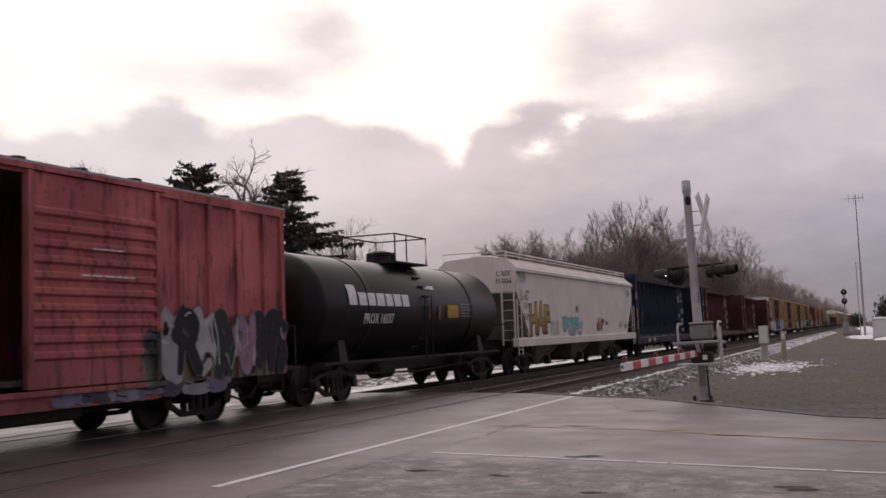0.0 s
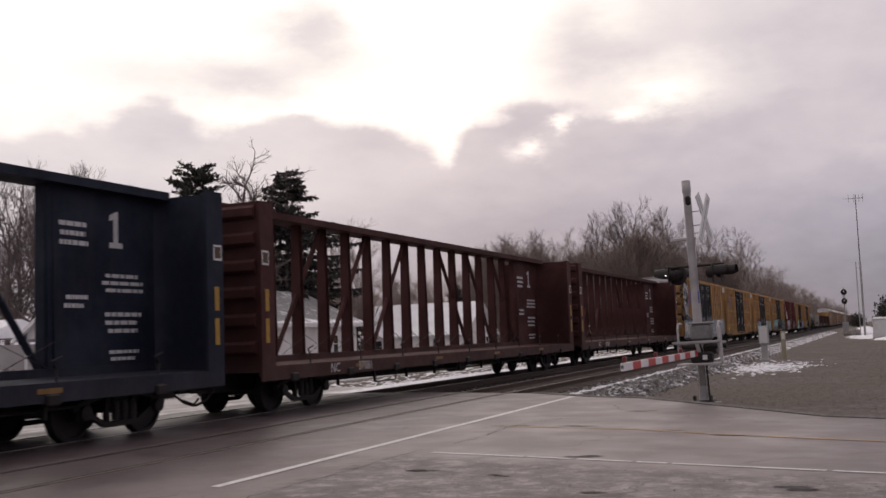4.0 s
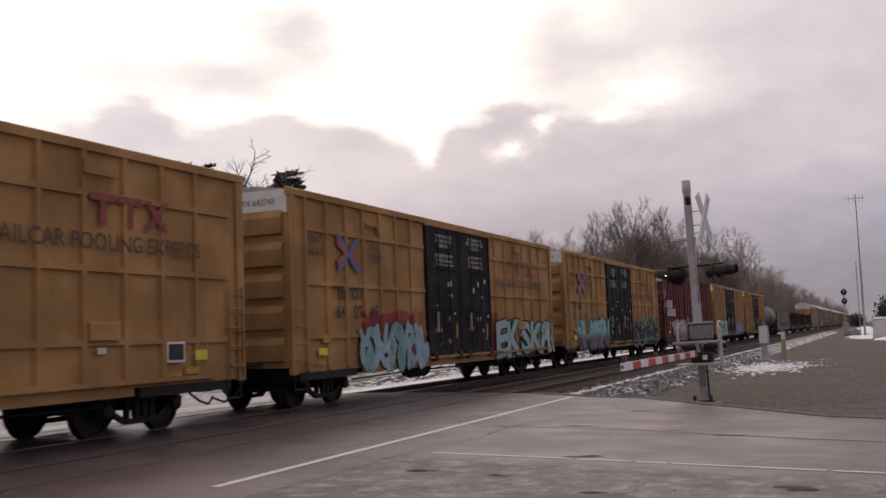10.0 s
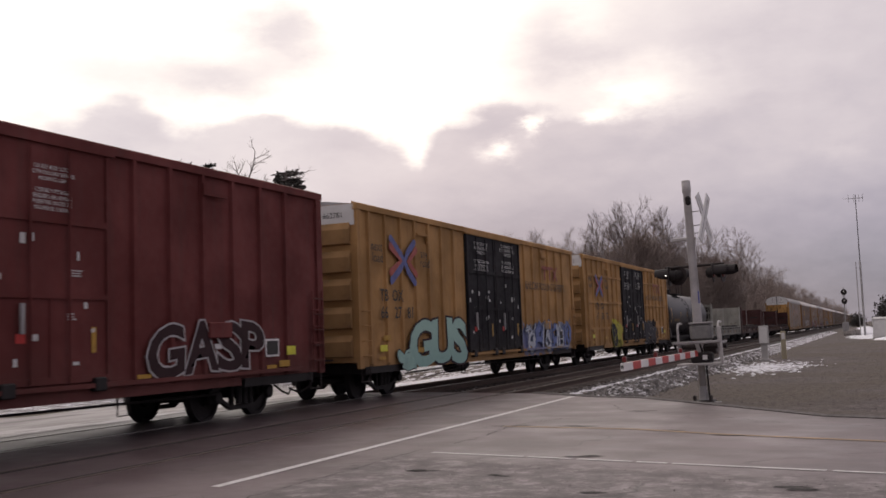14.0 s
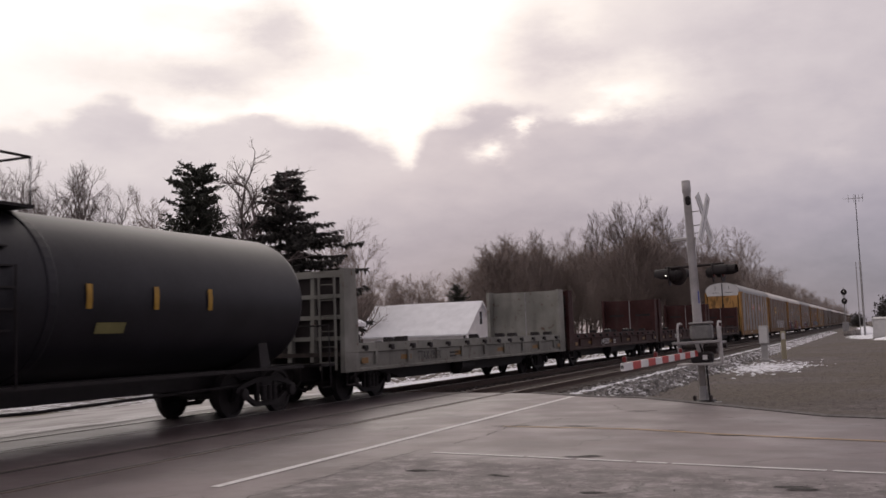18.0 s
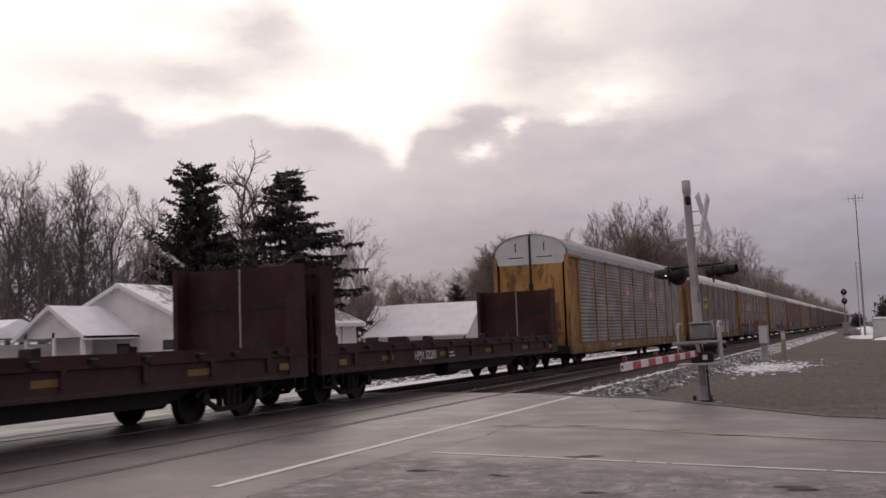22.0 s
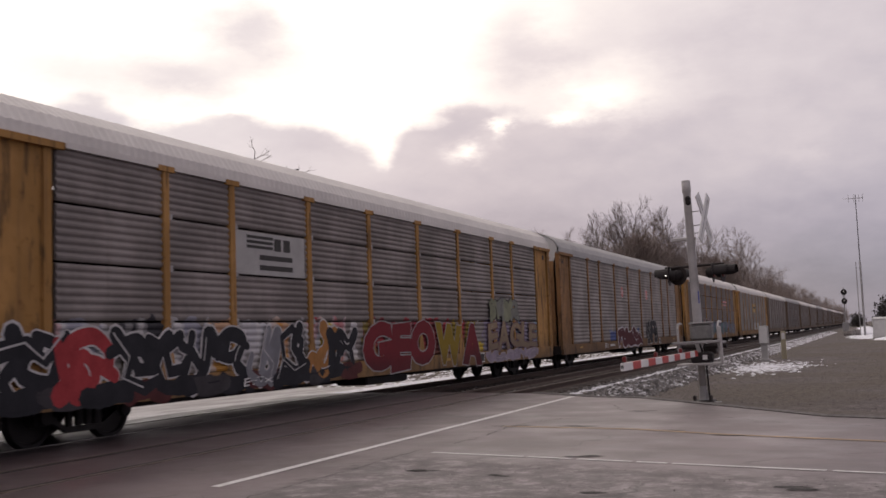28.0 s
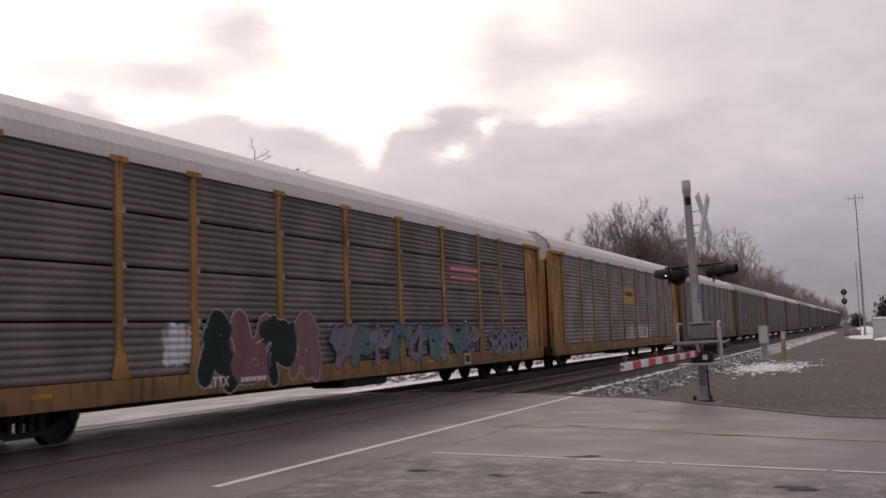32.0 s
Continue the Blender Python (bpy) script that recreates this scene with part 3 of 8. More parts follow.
def track(cx, label):
    t = thing("railway_track", label, "railway track", "tracks over the crossing", kind="structure")
    for s in (-0.7535, 0.7535):
        part("rail", MB().prism([(p[0], p[1]) for p in rail_profile(cx + s)], "y", -60, 900), RAIL_SIDE, t, "rusty steel rail")
        part("rail_head", MB().box(cx + s - 0.03, cx + s + 0.03, -60, 900, 0.004, 0.009), RAIL_TOP if cx == 0 else RAIL_RUST, t, "running surface")
        inner = cx + s + (0.075 if s < 0 else -0.075)
        part("flangeway", MB().box(inner - 0.05, inner + 0.05, -30, 25.2, 0.002, 0.007), BLACK, t, "dark flange groove in the pavement")
    tie = MB().rbox(cx - 1.3, cx + 1.3, -0.115, 0.115, -0.34, -0.155, 0.015).mesh("tie", TIE)
    rnd = random.Random(3)
    for i in range(110):
        part("tie", tie, TIE, t, at=pose(0, 26 + i * 0.52 + rnd.uniform(-0.03, 0.03), rnd.uniform(-0.008, 0.004), 0, 0, rnd.uniform(-0.6, 0.6)))
    return t


track(0.0, "main line steel rails on dark wooden ties in ballast")
track(3.49, "second line of steel rails sunk in the crossing")


def stone_mat(name, a, b):
    k = Nodes(name)
    r = k.n("NewGeometry").outputs["Random Per Island"]
    k.bump(k.noise(40, 3), 0.4, 0.01)
    return k.done(k.ramp(r, [(0.0, a), (1.0, b)]), 0.85, 0, 0.3)


def stones(name, count, place, size, mat, label, seed, flat=0.7):
    rs = np.random.RandomState(seed)
    base = np.array([(1, 0, 0), (-1, 0, 0), (0, 1, 0), (0, -1, 0), (0, 0, 1), (0, 0, -0.6)], float)
    tri = [(0, 2, 4), (2, 1, 4), (1, 3, 4), (3, 0, 4)]
    vs, fs = [], []
    for i in range(count):
        x, y, z = place(rs)
        s = size * rs.uniform(0.5, 1.5)
        a = rs.uniform(0, 6.28)
        c, q = math.cos(a), math.sin(a)
        p = base * rs.uniform(0.7, 1.3, (6, 3)) * s
        o = len(vs)
        vs += [(x + u * c - v * q, y + u * q + v * c, z + w * flat) for u, v, w in p]
        fs += [(o + a0, o + a1, o + a2) for a0, a1, a2 in tri]
    me = bpy.data.meshes.new(name)
    me.from_pydata(vs, [], fs)
    me.materials.append(mat)
    return tagged(new(name, me), label, "gravel", kind="stuff")


bed = MB()
bed.prism([(-3.4, -0.5), (-2.3, -0.2), (5.6, -0.2), (7.2, -0.32), (7.6, -0.5)], "y", 25.2, 900)
BED = plain("ballast_bed", (0.065, 0.058, 0.056), 0.9, 0, 0.55, 9, 0.8)
solid("ballast_bed", bed, BED, "dark crushed stone bed under the tracks", "ballast", kind="structure")
STONE = stone_mat("ballast_stone", (0.035, 0.032, 0.031), (0.24, 0.222, 0.215))
STONE_SNOW = stone_mat("snow_crust", (0.62, 0.62, 0.66), (0.85, 0.85, 0.88))


def in_bed(rs):
    y = 25.2 + 60 * rs.beta(1, 2.2)
    return rs.uniform(-2.4, 7.0), y, -0.2


def on_shoulder(rs):
    while True:
        y = 22.4 + 45 * rs.beta(1, 2.0)
        x = rs.uniform(5.0, 9.6)
        if x > 6.9 - (y - 22.4) * 0.7 and (x < 8.0 + 0.03 * y):
            return x, y, bank_height(x, y) + 0.01


def bank_height(x, y):
    """Height of the heaped ballast beside the second track."""
    rise = 0.30 * math.exp(-((x - 6.95) / 0.75) ** 2) * min(1.0, max(0.0, (y - 22.3) / 2.5))
    return -0.25 + rise + 0.07 * noise.noise(Vector((x * 2.2, y * 1.4, 0))) + 0.05 * noise.noise(Vector((x * 6.0, y * 4.0, 3.0)))


def make_bank():
    k = Nodes("snowy_ballast")
    lump, fine = k.noise(9, 6, 0.75), k.noise(26, 5, 0.8)
    col = k.ramp(lump, [(0.35, (0.030, 0.025, 0.025)), (0.62, (0.16, 0.135, 0.132))])
    sn = k.math("ADD", k.math("MULTIPLY", fine, 0.6), k.math("MULTIPLY", k.noise(1.1, 5, 0.7), 0.6))
    sn = k.smooth(sn, 0.575, 0.64)
    k.bump(k.math("ADD", lump, fine), 0.9, 0.05)
    return k.done(k.mix(sn, col, (0.74, 0.73, 0.77)), 0.8, 0, 0.3)


bx_, by_ = [5.75 + 0.15 * i for i in range(20)], [22.6 + 0.3 * i for i in range(90)] + [50 + 2.0 * i for i in range(60)]
bank_mesh = MB().add([(x, y, bank_height(x, y)) for y in by_ for x in bx_],
                     [(j * 20 + i, j * 20 + i + 1, (j + 1) * 20 + i + 1, (j + 1) * 20 + i) for j in range(len(by_) - 1) for i in range(19) if bx_[i] > 6.9 - (by_[j] - 22.4) * 0.7])
solid("ballast_shoulder", bank_mesh, make_bank(), "heaped dark ballast with snow caught on it", "ballast", kind="structure", smooth=True)


def snow_place(rs):
    while True:
        y = 23.0 + 45 * rs.beta(1, 1.6)
        x = rs.uniform(5.2, 9.4)
        n = noise.noise(Vector((x * 0.9, y * 0.35, 2.0))) + 0.6 * noise.noise(Vector((x * 3, y * 1.2, 7.0)))
        if x > 7.0 - (y - 22.6) * 0.7 and n > 0.1 - 0.9 * math.exp(-((x - 6.4) / 0.9) ** 2):
            return x, y, bank_height(x, y) + 0.02


def snow_line(rs):
    y = 24 + 200 * rs.beta(1, 2.5)
    return rs.normal(5.55, 0.09), y, -0.14


def snow_patch(rs):
    return rs.normal(9.1, 0.75), rs.normal(40, 2.6), -0.11


stones("ballast_stones", 9000, in_bed, 0.05, STONE, "loose grey ballast stones between the rails", 1)
stones("ballast_stones", 9000, on_shoulder, 0.055, STONE, "grey crushed stone on the track shoulder", 2)
stones("snow_crust", 2200, snow_place, 0.030, STONE_SNOW, "thin crust of snow caught among the ballast", 3, 0.35)
stones("snow_crust", 1500, snow_line, 0.055, STONE_SNOW, "line of old snow along the outer rail", 4, 0.35)
stones("snow_crust", 450, snow_patch, 0.075, STONE_SNOW, "patch of old snow by the lineside cabinet", 5, 0.3)


def far_snow(rs):
    return rs.uniform(-6.5, -2.6), 25 + 60 * rs.beta(1, 1.5), -0.19


stones("snow_crust", 800, far_snow, 0.10, STONE_SNOW, "snow lying beyond the tracks", 6, 0.3)


def gravel_field(rs):
    return 7.2 + 12 * rs.beta(1, 1.3), 19.5 + 50 * rs.beta(1, 1.8), -0.125


def worn_lot(rs):
    while True:
        x, y = rs.uniform(7.3, 15.5), rs.uniform(5.5, 12)
        if y < 11.6 - 0.23 * (x - 7.6):
            return x, y, 0.002


stones("gravel", 6000, gravel_field, 0.022, stone_mat("brown_gravel", (0.05, 0.042, 0.038), (0.20, 0.172, 0.157)), "brown-grey gravel beside the road", 8, 0.5)
stones("gravel", 1500, worn_lot, 0.008, stone_mat("loose_chips", (0.12, 0.11, 0.105), (0.36, 0.34, 0.33)), "loose chips on broken asphalt", 9, 0.6)

# pale snow and slush lying along the far side of the line
slush = MB()
ys_ = [-30 + i * 1.5 for i in range(40)]
rnd = random.Random(4)
a_ = [(-1.25 - 0.25 * rnd.random(), y, 0.012) for y in ys_]
b_ = [(-5.0 - 0.5 * rnd.random(), y, 0.012) for y in ys_]
slush.add(a_ + b_, [(i, i + 1, i + 1 + len(ys_), i + len(ys_)) for i in range(len(ys_) - 1)])


def make_slush():
    k = Nodes("slush")
    x, y, z = k.xyz()
    m = k.noise(1.0, 6, 0.65, k.scaled((1.6, 0.35, 1.0)))
    line = k.smooth(k.math("ABSOLUTE", k.math("ADD", x, 4.1)), 0.22, 0.05)
    near = k.smooth(x, -3.0, -1.7)
    col = k.mix(k.math("MULTIPLY", k.smooth(m, 0.38, 0.6), k.math("ADD", 0.35, k.math("MULTIPLY", near, 0.6))), (0.19, 0.168, 0.165), (0.55, 0.53, 0.545))
    col = k.mix(k.math("MULTIPLY", line, k.smooth(m, 0.6, 0.45)), col, (0.10, 0.09, 0.09))
    k.bump(m, 0.5, 0.03)
    return k.done(col, 0.5, 0, 0.4)


solid("slush", slush, make_slush(), "pale slush and snow beside the far rail", "snow", kind="structure")

# ---------------------------------------------------------------- crossing signal
STEEL2 = plain("dull_grey_steel", (0.19, 0.185, 0.18), 0.6, 0.1, 0.35, 6)
DARKRED = plain("dark_red_lens", (0.16, 0.02, 0.02), 0.3)


def crossing_signal():
    g = thing("crossing_signal", "silver mast with crossbuck, flashing lamps and lowered gate", "crossing gate", at=pose(9.42, 22.7, -0.13, 0, -1.5, 0))
    part("foundation", MB().rbox(-0.22, 0.22, -0.22, 0.22, -0.45, -0.06, 0.02), CONCRETE, g, "concrete footing")
    part("foot_plate", MB().rbox(-0.24, 0.24, -0.24, 0.24, -0.06, 0.04, 0.03), BLACK, g, "dark bolted foot plate")
    for q in (-0.17, 0.17):
        part("anchor_nut", MB().lathe([(0.04, 0.04), (0.04, 0.13), (0.02, 0.15)], n=6, at=(q, -0.17, 0)), STEEL, g)
    part("base_casting", MB().lathe([(0.17, -0.08), (0.17, -0.02), (0.11, 0.03), (0.09, 0.24), (0.075, 0.36)], n=16), GALV, g)
    part("mast", MB().lathe([(0.078, 0.3), (0.078, 1.15), (0.102, 1.2), (0.100, 2.0), (0.085, 4.62), (0.098, 4.64), (0.098, 4.89), (0.05, 4.91)], n=16), ALU, g, "weathered aluminium tube", True)
    part("bell", MB().lathe([(0.03, 4.33), (0.06, 4.36), (0.065, 4.5), (0.03, 4.54)], n=12, at=(0.02, -0.06, 0)), BLACK, g, "dark bell housing at the mast top")
    # crossbuck: faces the road traffic, seen almost edge-on
    for s in (-1, 1):
        b = part("crossbuck_blade", MB().rbox(-0.012, 0.012, -0.61, 0.61, -0.114, 0.114, 0.006), WHITE, g, "white crossbuck board",
                 at=Matrix.Translation((0.34, -0.02 - 0.03 * s, 4.02)) @ Euler((radians(s * 58), 0, radians(-14))).to_matrix().to_4x4())
        part("rivet_strip", MB().box(0.0125, 0.0145, -0.5, 0.5, -0.012, 0.012), GALV, b)
    for z in (4.18, 3.87, 3.70):
        part("bracket", MB().tube([(0.05, 0, z), (0.33, 0, z + 0.02)], 0.011), GALV, g)
        part("band_clamp", MB().lathe([(0.08, z - 0.025), (0.08, z + 0.025)], n=14), STEEL, g, "dark band clamp")
    part("junction_arm", MB().rbox(-0.42, 0.12, -0.04, 0.04, 3.55, 3.63, 0.015), ALU, g, "grey cross arm")
    part("band_clamp", MB().lathe([(0.085, 3.5), (0.085, 3.66)], n=14), GALV, g)
    part("lamp_arm", MB().tube([(-0.62, 0, 2.98), (0.68, 0, 2.98)], 0.028, 10), STEEL, g, "dark lamp cross arm")
    part("band_clamp", MB().lathe([(0.09, 2.92), (0.09, 3.04)], n=14), STEEL, g)
    # lamp heads: two face the road on the viewer's side, two face the tracks
    def lamp(x, y, turn, lit):
        m = Matrix.Translation((x, y, 2.80)) @ Euler((0, 0, radians(turn))).to_matrix().to_4x4()
        h = part("lamp_head", MB().lathe([(0.06, -0.16), (0.11, -0.12), (0.125, -0.02), (0.125, 0.0)], "x", 18), BLACK, g, "black flasher lamp", True, at=m)
        part("target_disc", MB().lathe([(0.22, -0.012), (0.22, 0.0)], "x", 28), STEEL, h, "round dark backing disc")
        hood = MB()
        pts_o = []
        for j in range(13):
            a = radians(-20 + j * 220 / 12)
            pts_o.append((math.cos(a), math.sin(a)))
        rings_ = []
        for d, r in ((0.0, 0.165), (0.30, 0.16)):
            rings_.append([(d if p[1] > -0.2 else d * 0.6, p[0] * r, p[1] * r) for p in pts_o])
        hood.loft(rings_, caps=False, closed=False)
        hood.loft([[(q[0], q[1] * 0.95, q[2] * 0.95) for q in r] for r in rings_], caps=False, closed=False)
        part("visor", hood, BLACK, h, "long black lamp hood")
        part("lens", MB().lathe([(0.11, 0.0), (0.10, 0.02), (0.04, 0.035)], "x", 16), DARKRED, h, "red lens")
    lamp(-0.53, -0.06, 180, False)
    lamp(-0.34, 0.02, 70, False)
    lamp(0.44, -0.08, 0, False)
    lamp(0.62, 0.12, -8, False)
    part("small_bulb", MB().lathe([(0.012, 0), (0.014, 0.015), (0.008, 0.03)], "y", 10, at=(-0.56, -0.30, 2.80)), LAMP_WHITE, g, "small side light")
    part("blue_plate", MB().rbox(0.07, 0.085, -0.08, 0.08, 2.15, 2.42, 0.004), BLUE, g, "blue notice plate")
    # gate mechanism
    part("mechanism_case", MB().rbox(-0.17, 0.30, -0.18, 0.22, 1.32, 1.70, 0.06), STEEL2, g, "grey gate machine housing")
    part("case_lid", MB().rbox(-0.18, 0.31, -0.19, 0.23, 1.69, 1.74, 0.02), GALV, g)
    part("drive_shaft", MB().lathe([(0.06, -0.42), (0.06, 0.58)], "x", 14, at=(0, 0, 1.2)), STEEL, g)
    for x in (-0.40, 0.46):
        part("counterweight_arm", MB().loft([[(x - 0.02, -0.9 + 0.5, 1.08), (x + 0.02, -0.4, 1.08), (x + 0.02, -0.4, 1.30), (x - 0.02, -0.4, 1.30)],
                                             [(x - 0.02, 0.75, 1.16), (x + 0.02, 0.75, 1.16), (x + 0.02, 0.75, 1.30), (x - 0.02, 0.75, 1.30)]]), GALV, g, "grey gate support arm")
        part("guard_frame", MB().tube([(x, -0.3, 0.98), (x, -0.3, 1.62), (x, -0.18, 1.72), (x, 0.2, 1.72)], 0.025, 8), ALU, g)
    part("crossbar", MB().rbox(-0.52, 0.52, -0.46, -0.38, 1.27, 1.33, 0.01), GALV, g)
    part("counterweight", MB().rbox(-0.06, 0.28, 0.45, 0.78, 1.02, 1.22, 0.03), STEEL, g, "dark iron counterweight")
    part("motor_case", MB().rbox(-0.16, 0.30, -0.36, -0.02, 0.84, 1.08, 0.04), BLACK, g, "dark motor case under the shelf")
    part("sticker", MB().box(0.10, 0.20, -0.366, -0.361, 0.92, 1.02), WHITE, g, "small white sticker")
    part("side_stay", MB().rbox(0.48, 0.54, -0.44, -0.36, 0.82, 1.62, 0.01), ALU, g, "pale upright stay")
    part("shelf_plate", MB().rbox(-0.45, 0.54, -0.44, 0.1, 0.80, 0.85, 0.01), ALU, g)
    arm = part("gate_arm", MB().box(-0.02, 0.02, -7.5, -0.45, 0.98, 1.03), GALV, g, "slim lowered gate arm", at=pose(0, 0, 0.06))
    y, i = -7.5, 0
    while y < -0.6:
        w = 0.62 if y < -6.9 else 0.60
        part("red_panel" if i % 2 else "white_panel", MB().box(-0.028, 0.028, y, min(y + w, -0.5), 0.945, 1.065), RED if i % 2 else WHITE, arm, "red reflective panel" if i % 2 else "")
        y, i = y + w, i + 1
    for yy in (-7.3, -4.9, -2.4):
        l = part("arm_lamp", MB().rbox(-0.03, 0.03, yy - 0.04, yy + 0.04, 1.07, 1.16, 0.012), DARKRED, arm, "small red arm lamp")
    part("conduit", MB().tube([(0.13, -0.05, 0.1), (0.12, -0.05, 0.8), (0.02, -0.1, 1.28)], 0.022, 7), BLACK, g, "black cable conduit")
    part("base_box", MB().rbox(0.05, 0.40, -0.3, 0.0, -0.2, 0.0, 0.02), STEEL2, g)
    return g


crossing_signal()


def lineside():
    c = thing("lineside_cabinet", "small grey metal relay box on a post", "relay box", at=pose(8.35, 47.6, -0.1))
    part("pedestal", MB().rbox(-0.14, 0.14, -0.12, 0.12, 0, 0.78, 0.02), BOXGREY, c)
    part("case", MB().rbox(-0.20, 0.20, -0.2, 0.2, 0.72, 1.55, 0.03), BOXGREY, c, "light grey steel case")
    part("door_panel", MB().rbox(-0.17, 0.17, -0.215, -0.2, 0.78, 1.48, 0.01), GREYW, c)
    part("base", MB().rbox(-0.26, 0.26, -0.24, 0.24, -0.1, 0.06, 0.02), CONCRETE, c)
    p = thing("marker_post", "short weathered yellow-grey marker post", "post", at=pose(9.1, 48.6, -0.1))
    part("post", MB().rbox(-0.11, 0.11, -0.05, 0.05, 0, 1.28, 0.02), plain("post_paint", (0.33, 0.29, 0.2), 0.7), p)
    part("reflector", MB().box(-0.07, 0.07, -0.056, -0.05, 0.9, 1.2), GREYW, p)
    s = thing("block_signal", "tall railway signal with two black heads", "railway signal", at=pose(8.55, 186, 0))
    part("mast", MB().lathe([(0.11, -0.2), (0.11, 7.2), (0.05, 7.3)], n=10), GALV, s)
    for z in (6.55, 5.0):
        h = part("signal_head", MB().lathe([(0.5, -0.05), (0.5, 0.0)], "y", 20, at=(0.05, -0.25, z)), BLACK, s, "black oval backing plate")
        part("hood", MB().lathe([(0.16, -0.55), (0.16, 0.0)], "y", 12, at=(0.05, -0.3, z + 0.12)), BLACK, h)
        part("lens", MB().lathe([(0.12, -0.02), (0.12, 0.0)], "y", 12, at=(0.05, -0.86, z + 0.12)), GREYW, h)
    part("ladder", MB().box(-0.3, -0.26, 0.2, 0.24, 0, 7).box(0.26, 0.3, 0.2, 0.24, 0, 7), GALV, s)
    part("base_case", MB().rbox(-0.5, 0.5, -0.4, 0.4, -0.1, 1.4, 0.05), GALV, s, "grey instrument case")
    a = thing("antenna_mast", "slender grey antenna mast with a crossed top aerial", "antenna mast", at=pose(12.0, 122, -0.1))
    part("lower_tube", MB().lathe([(0.12, 0), (0.10, 8.2), (0.06, 8.3)], n=10), GALV, a)
    part("upper_tube", MB().tube([(0, 0, 7.5), (0, 0, 15.8)], 0.055, 8, 0.04), STEEL, a)
    part("stub_pole", MB().tube([(-0.45, 0, 0), (-0.45, 0, 8.2)], 0.045, 8), GALV, a)
    aer = part("aerial_boom", MB().tube([(-0.75, 0, 15.4), (0.75, 0, 15.4)], 0.035, 6), GALV, a)
    for x in (-0.75, -0.2, 0.35, 0.75):
        part("aerial_element", MB().tube([(x, 0, 14.95), (x, 0, 15.85)], 0.025, 5), GALV, aer)
    part("aerial_element", MB().tube([(-1.35, 0, 15.45), (-0.75, 0, 15.4)], 0.02, 5), GALV, aer)
    b = thing("signal_bungalow", "pale grey equipment hut beside the line", "equipment hut", at=pose(14.0, 96.5, -0.1))
    part("body", MB().rbox(-1.15, 1.15, -1.2, 1.2, 0.12, 1.75, 0.05), GREYW, b)
    part("roof", MB().loft([[(-1.25, -1.3, 1.75), (1.25, -1.3, 1.75), (1.25, 1.3, 1.75), (-1.25, 1.3, 1.75)], [(-1.0, -1.0, 1.9), (1.0, -1.0, 1.9), (1.0, 1.0, 1.9), (-1.0, 1.0, 1.9)]]), GREYW, b)
    part("door", MB().box(-0.45, 0.45, -1.23, -1.2, 0.2, 1.65), GREYW, b)
    part("plinth", MB().box(-1.2, 1.2, -1.25, 1.25, -0.1, 0.12), CONCRETE, b)
    r = MB()
    for i, (dx, dy, dz, q) in enumerate(((0, 0, 0.25, 0.55), (0.5, 0.6, 0.3, 0.6), (-0.5, 0.8, 0.15, 0.4))):
        r.lathe([(0.1 * q, -q), (0.8 * q, -0.5 * q), (q, 0), (0.75 * q, 0.6 * q), (0.1 * q, 0.9 * q)], n=9, at=(dx, dy, dz))
    solid("boulder_pile", r, plain("rock", (0.20, 0.18, 0.17), 0.9), "heap of grey boulders by the track", "rocks", at=pose(10.45, 126.5, -0.15))
    solid("snow_heap", MB().lathe([(2.6, -0.2), (2.2, 0.12), (1.4, 0.5), (0.5, 0.8), (0.05, 0.85)], n=14), SNOW, "ploughed heap of old snow", "snow", at=pose(12.0, 133, 0), smooth=True)
    solid("snow_heap", MB().lathe([(3.0, -0.2), (2.6, 0.05), (1.4, 0.22), (0.05, 0.3)], n=14), SNOW, "low drift of snow by the hut", "snow", at=pose(15.6, 92.5, -0.05), smooth=True)


lineside()


# ---------------------------------------------------------------- train
WHEELSETS, CARS = [], []
MESHES = {}


def shared(key, make, mat, smooth=False):
    if key not in MESHES:
        MESHES[key] = make().mesh(key, mat, smooth)
    return MESHES[key]


def moved(me, y):
    """A copy of a mesh set down y metres along its car, so that the car's paint runs on over it."""
    me = me.copy()
    me.transform(Matrix.Translation((0, y, 0)))
    return me


def wheelset_mesh():
    m = MB().lathe([(0.075, -0.85), (0.075, 0.85)], "x", 10)
    for s in (-1, 1):
        m.lathe([(0.49 if s > 0 else 0.46, s * 0.72 - 0.07), (0.49 if s < 0 else 0.46, s * 0.72 - 0.03) if s < 0 else (0.485, s * 0.72 - 0.04), (0.46, s * 0.72 + 0.06),
                 (0.40, s * 0.72 + 0.065), (0.38, s * 0.72 + 0.02), (0.16, s * 0.72 + 0.04), (0.14, s * 0.72 + 0.09), (0.05, s * 0.72 + 0.10)], "x", 28)
    return m


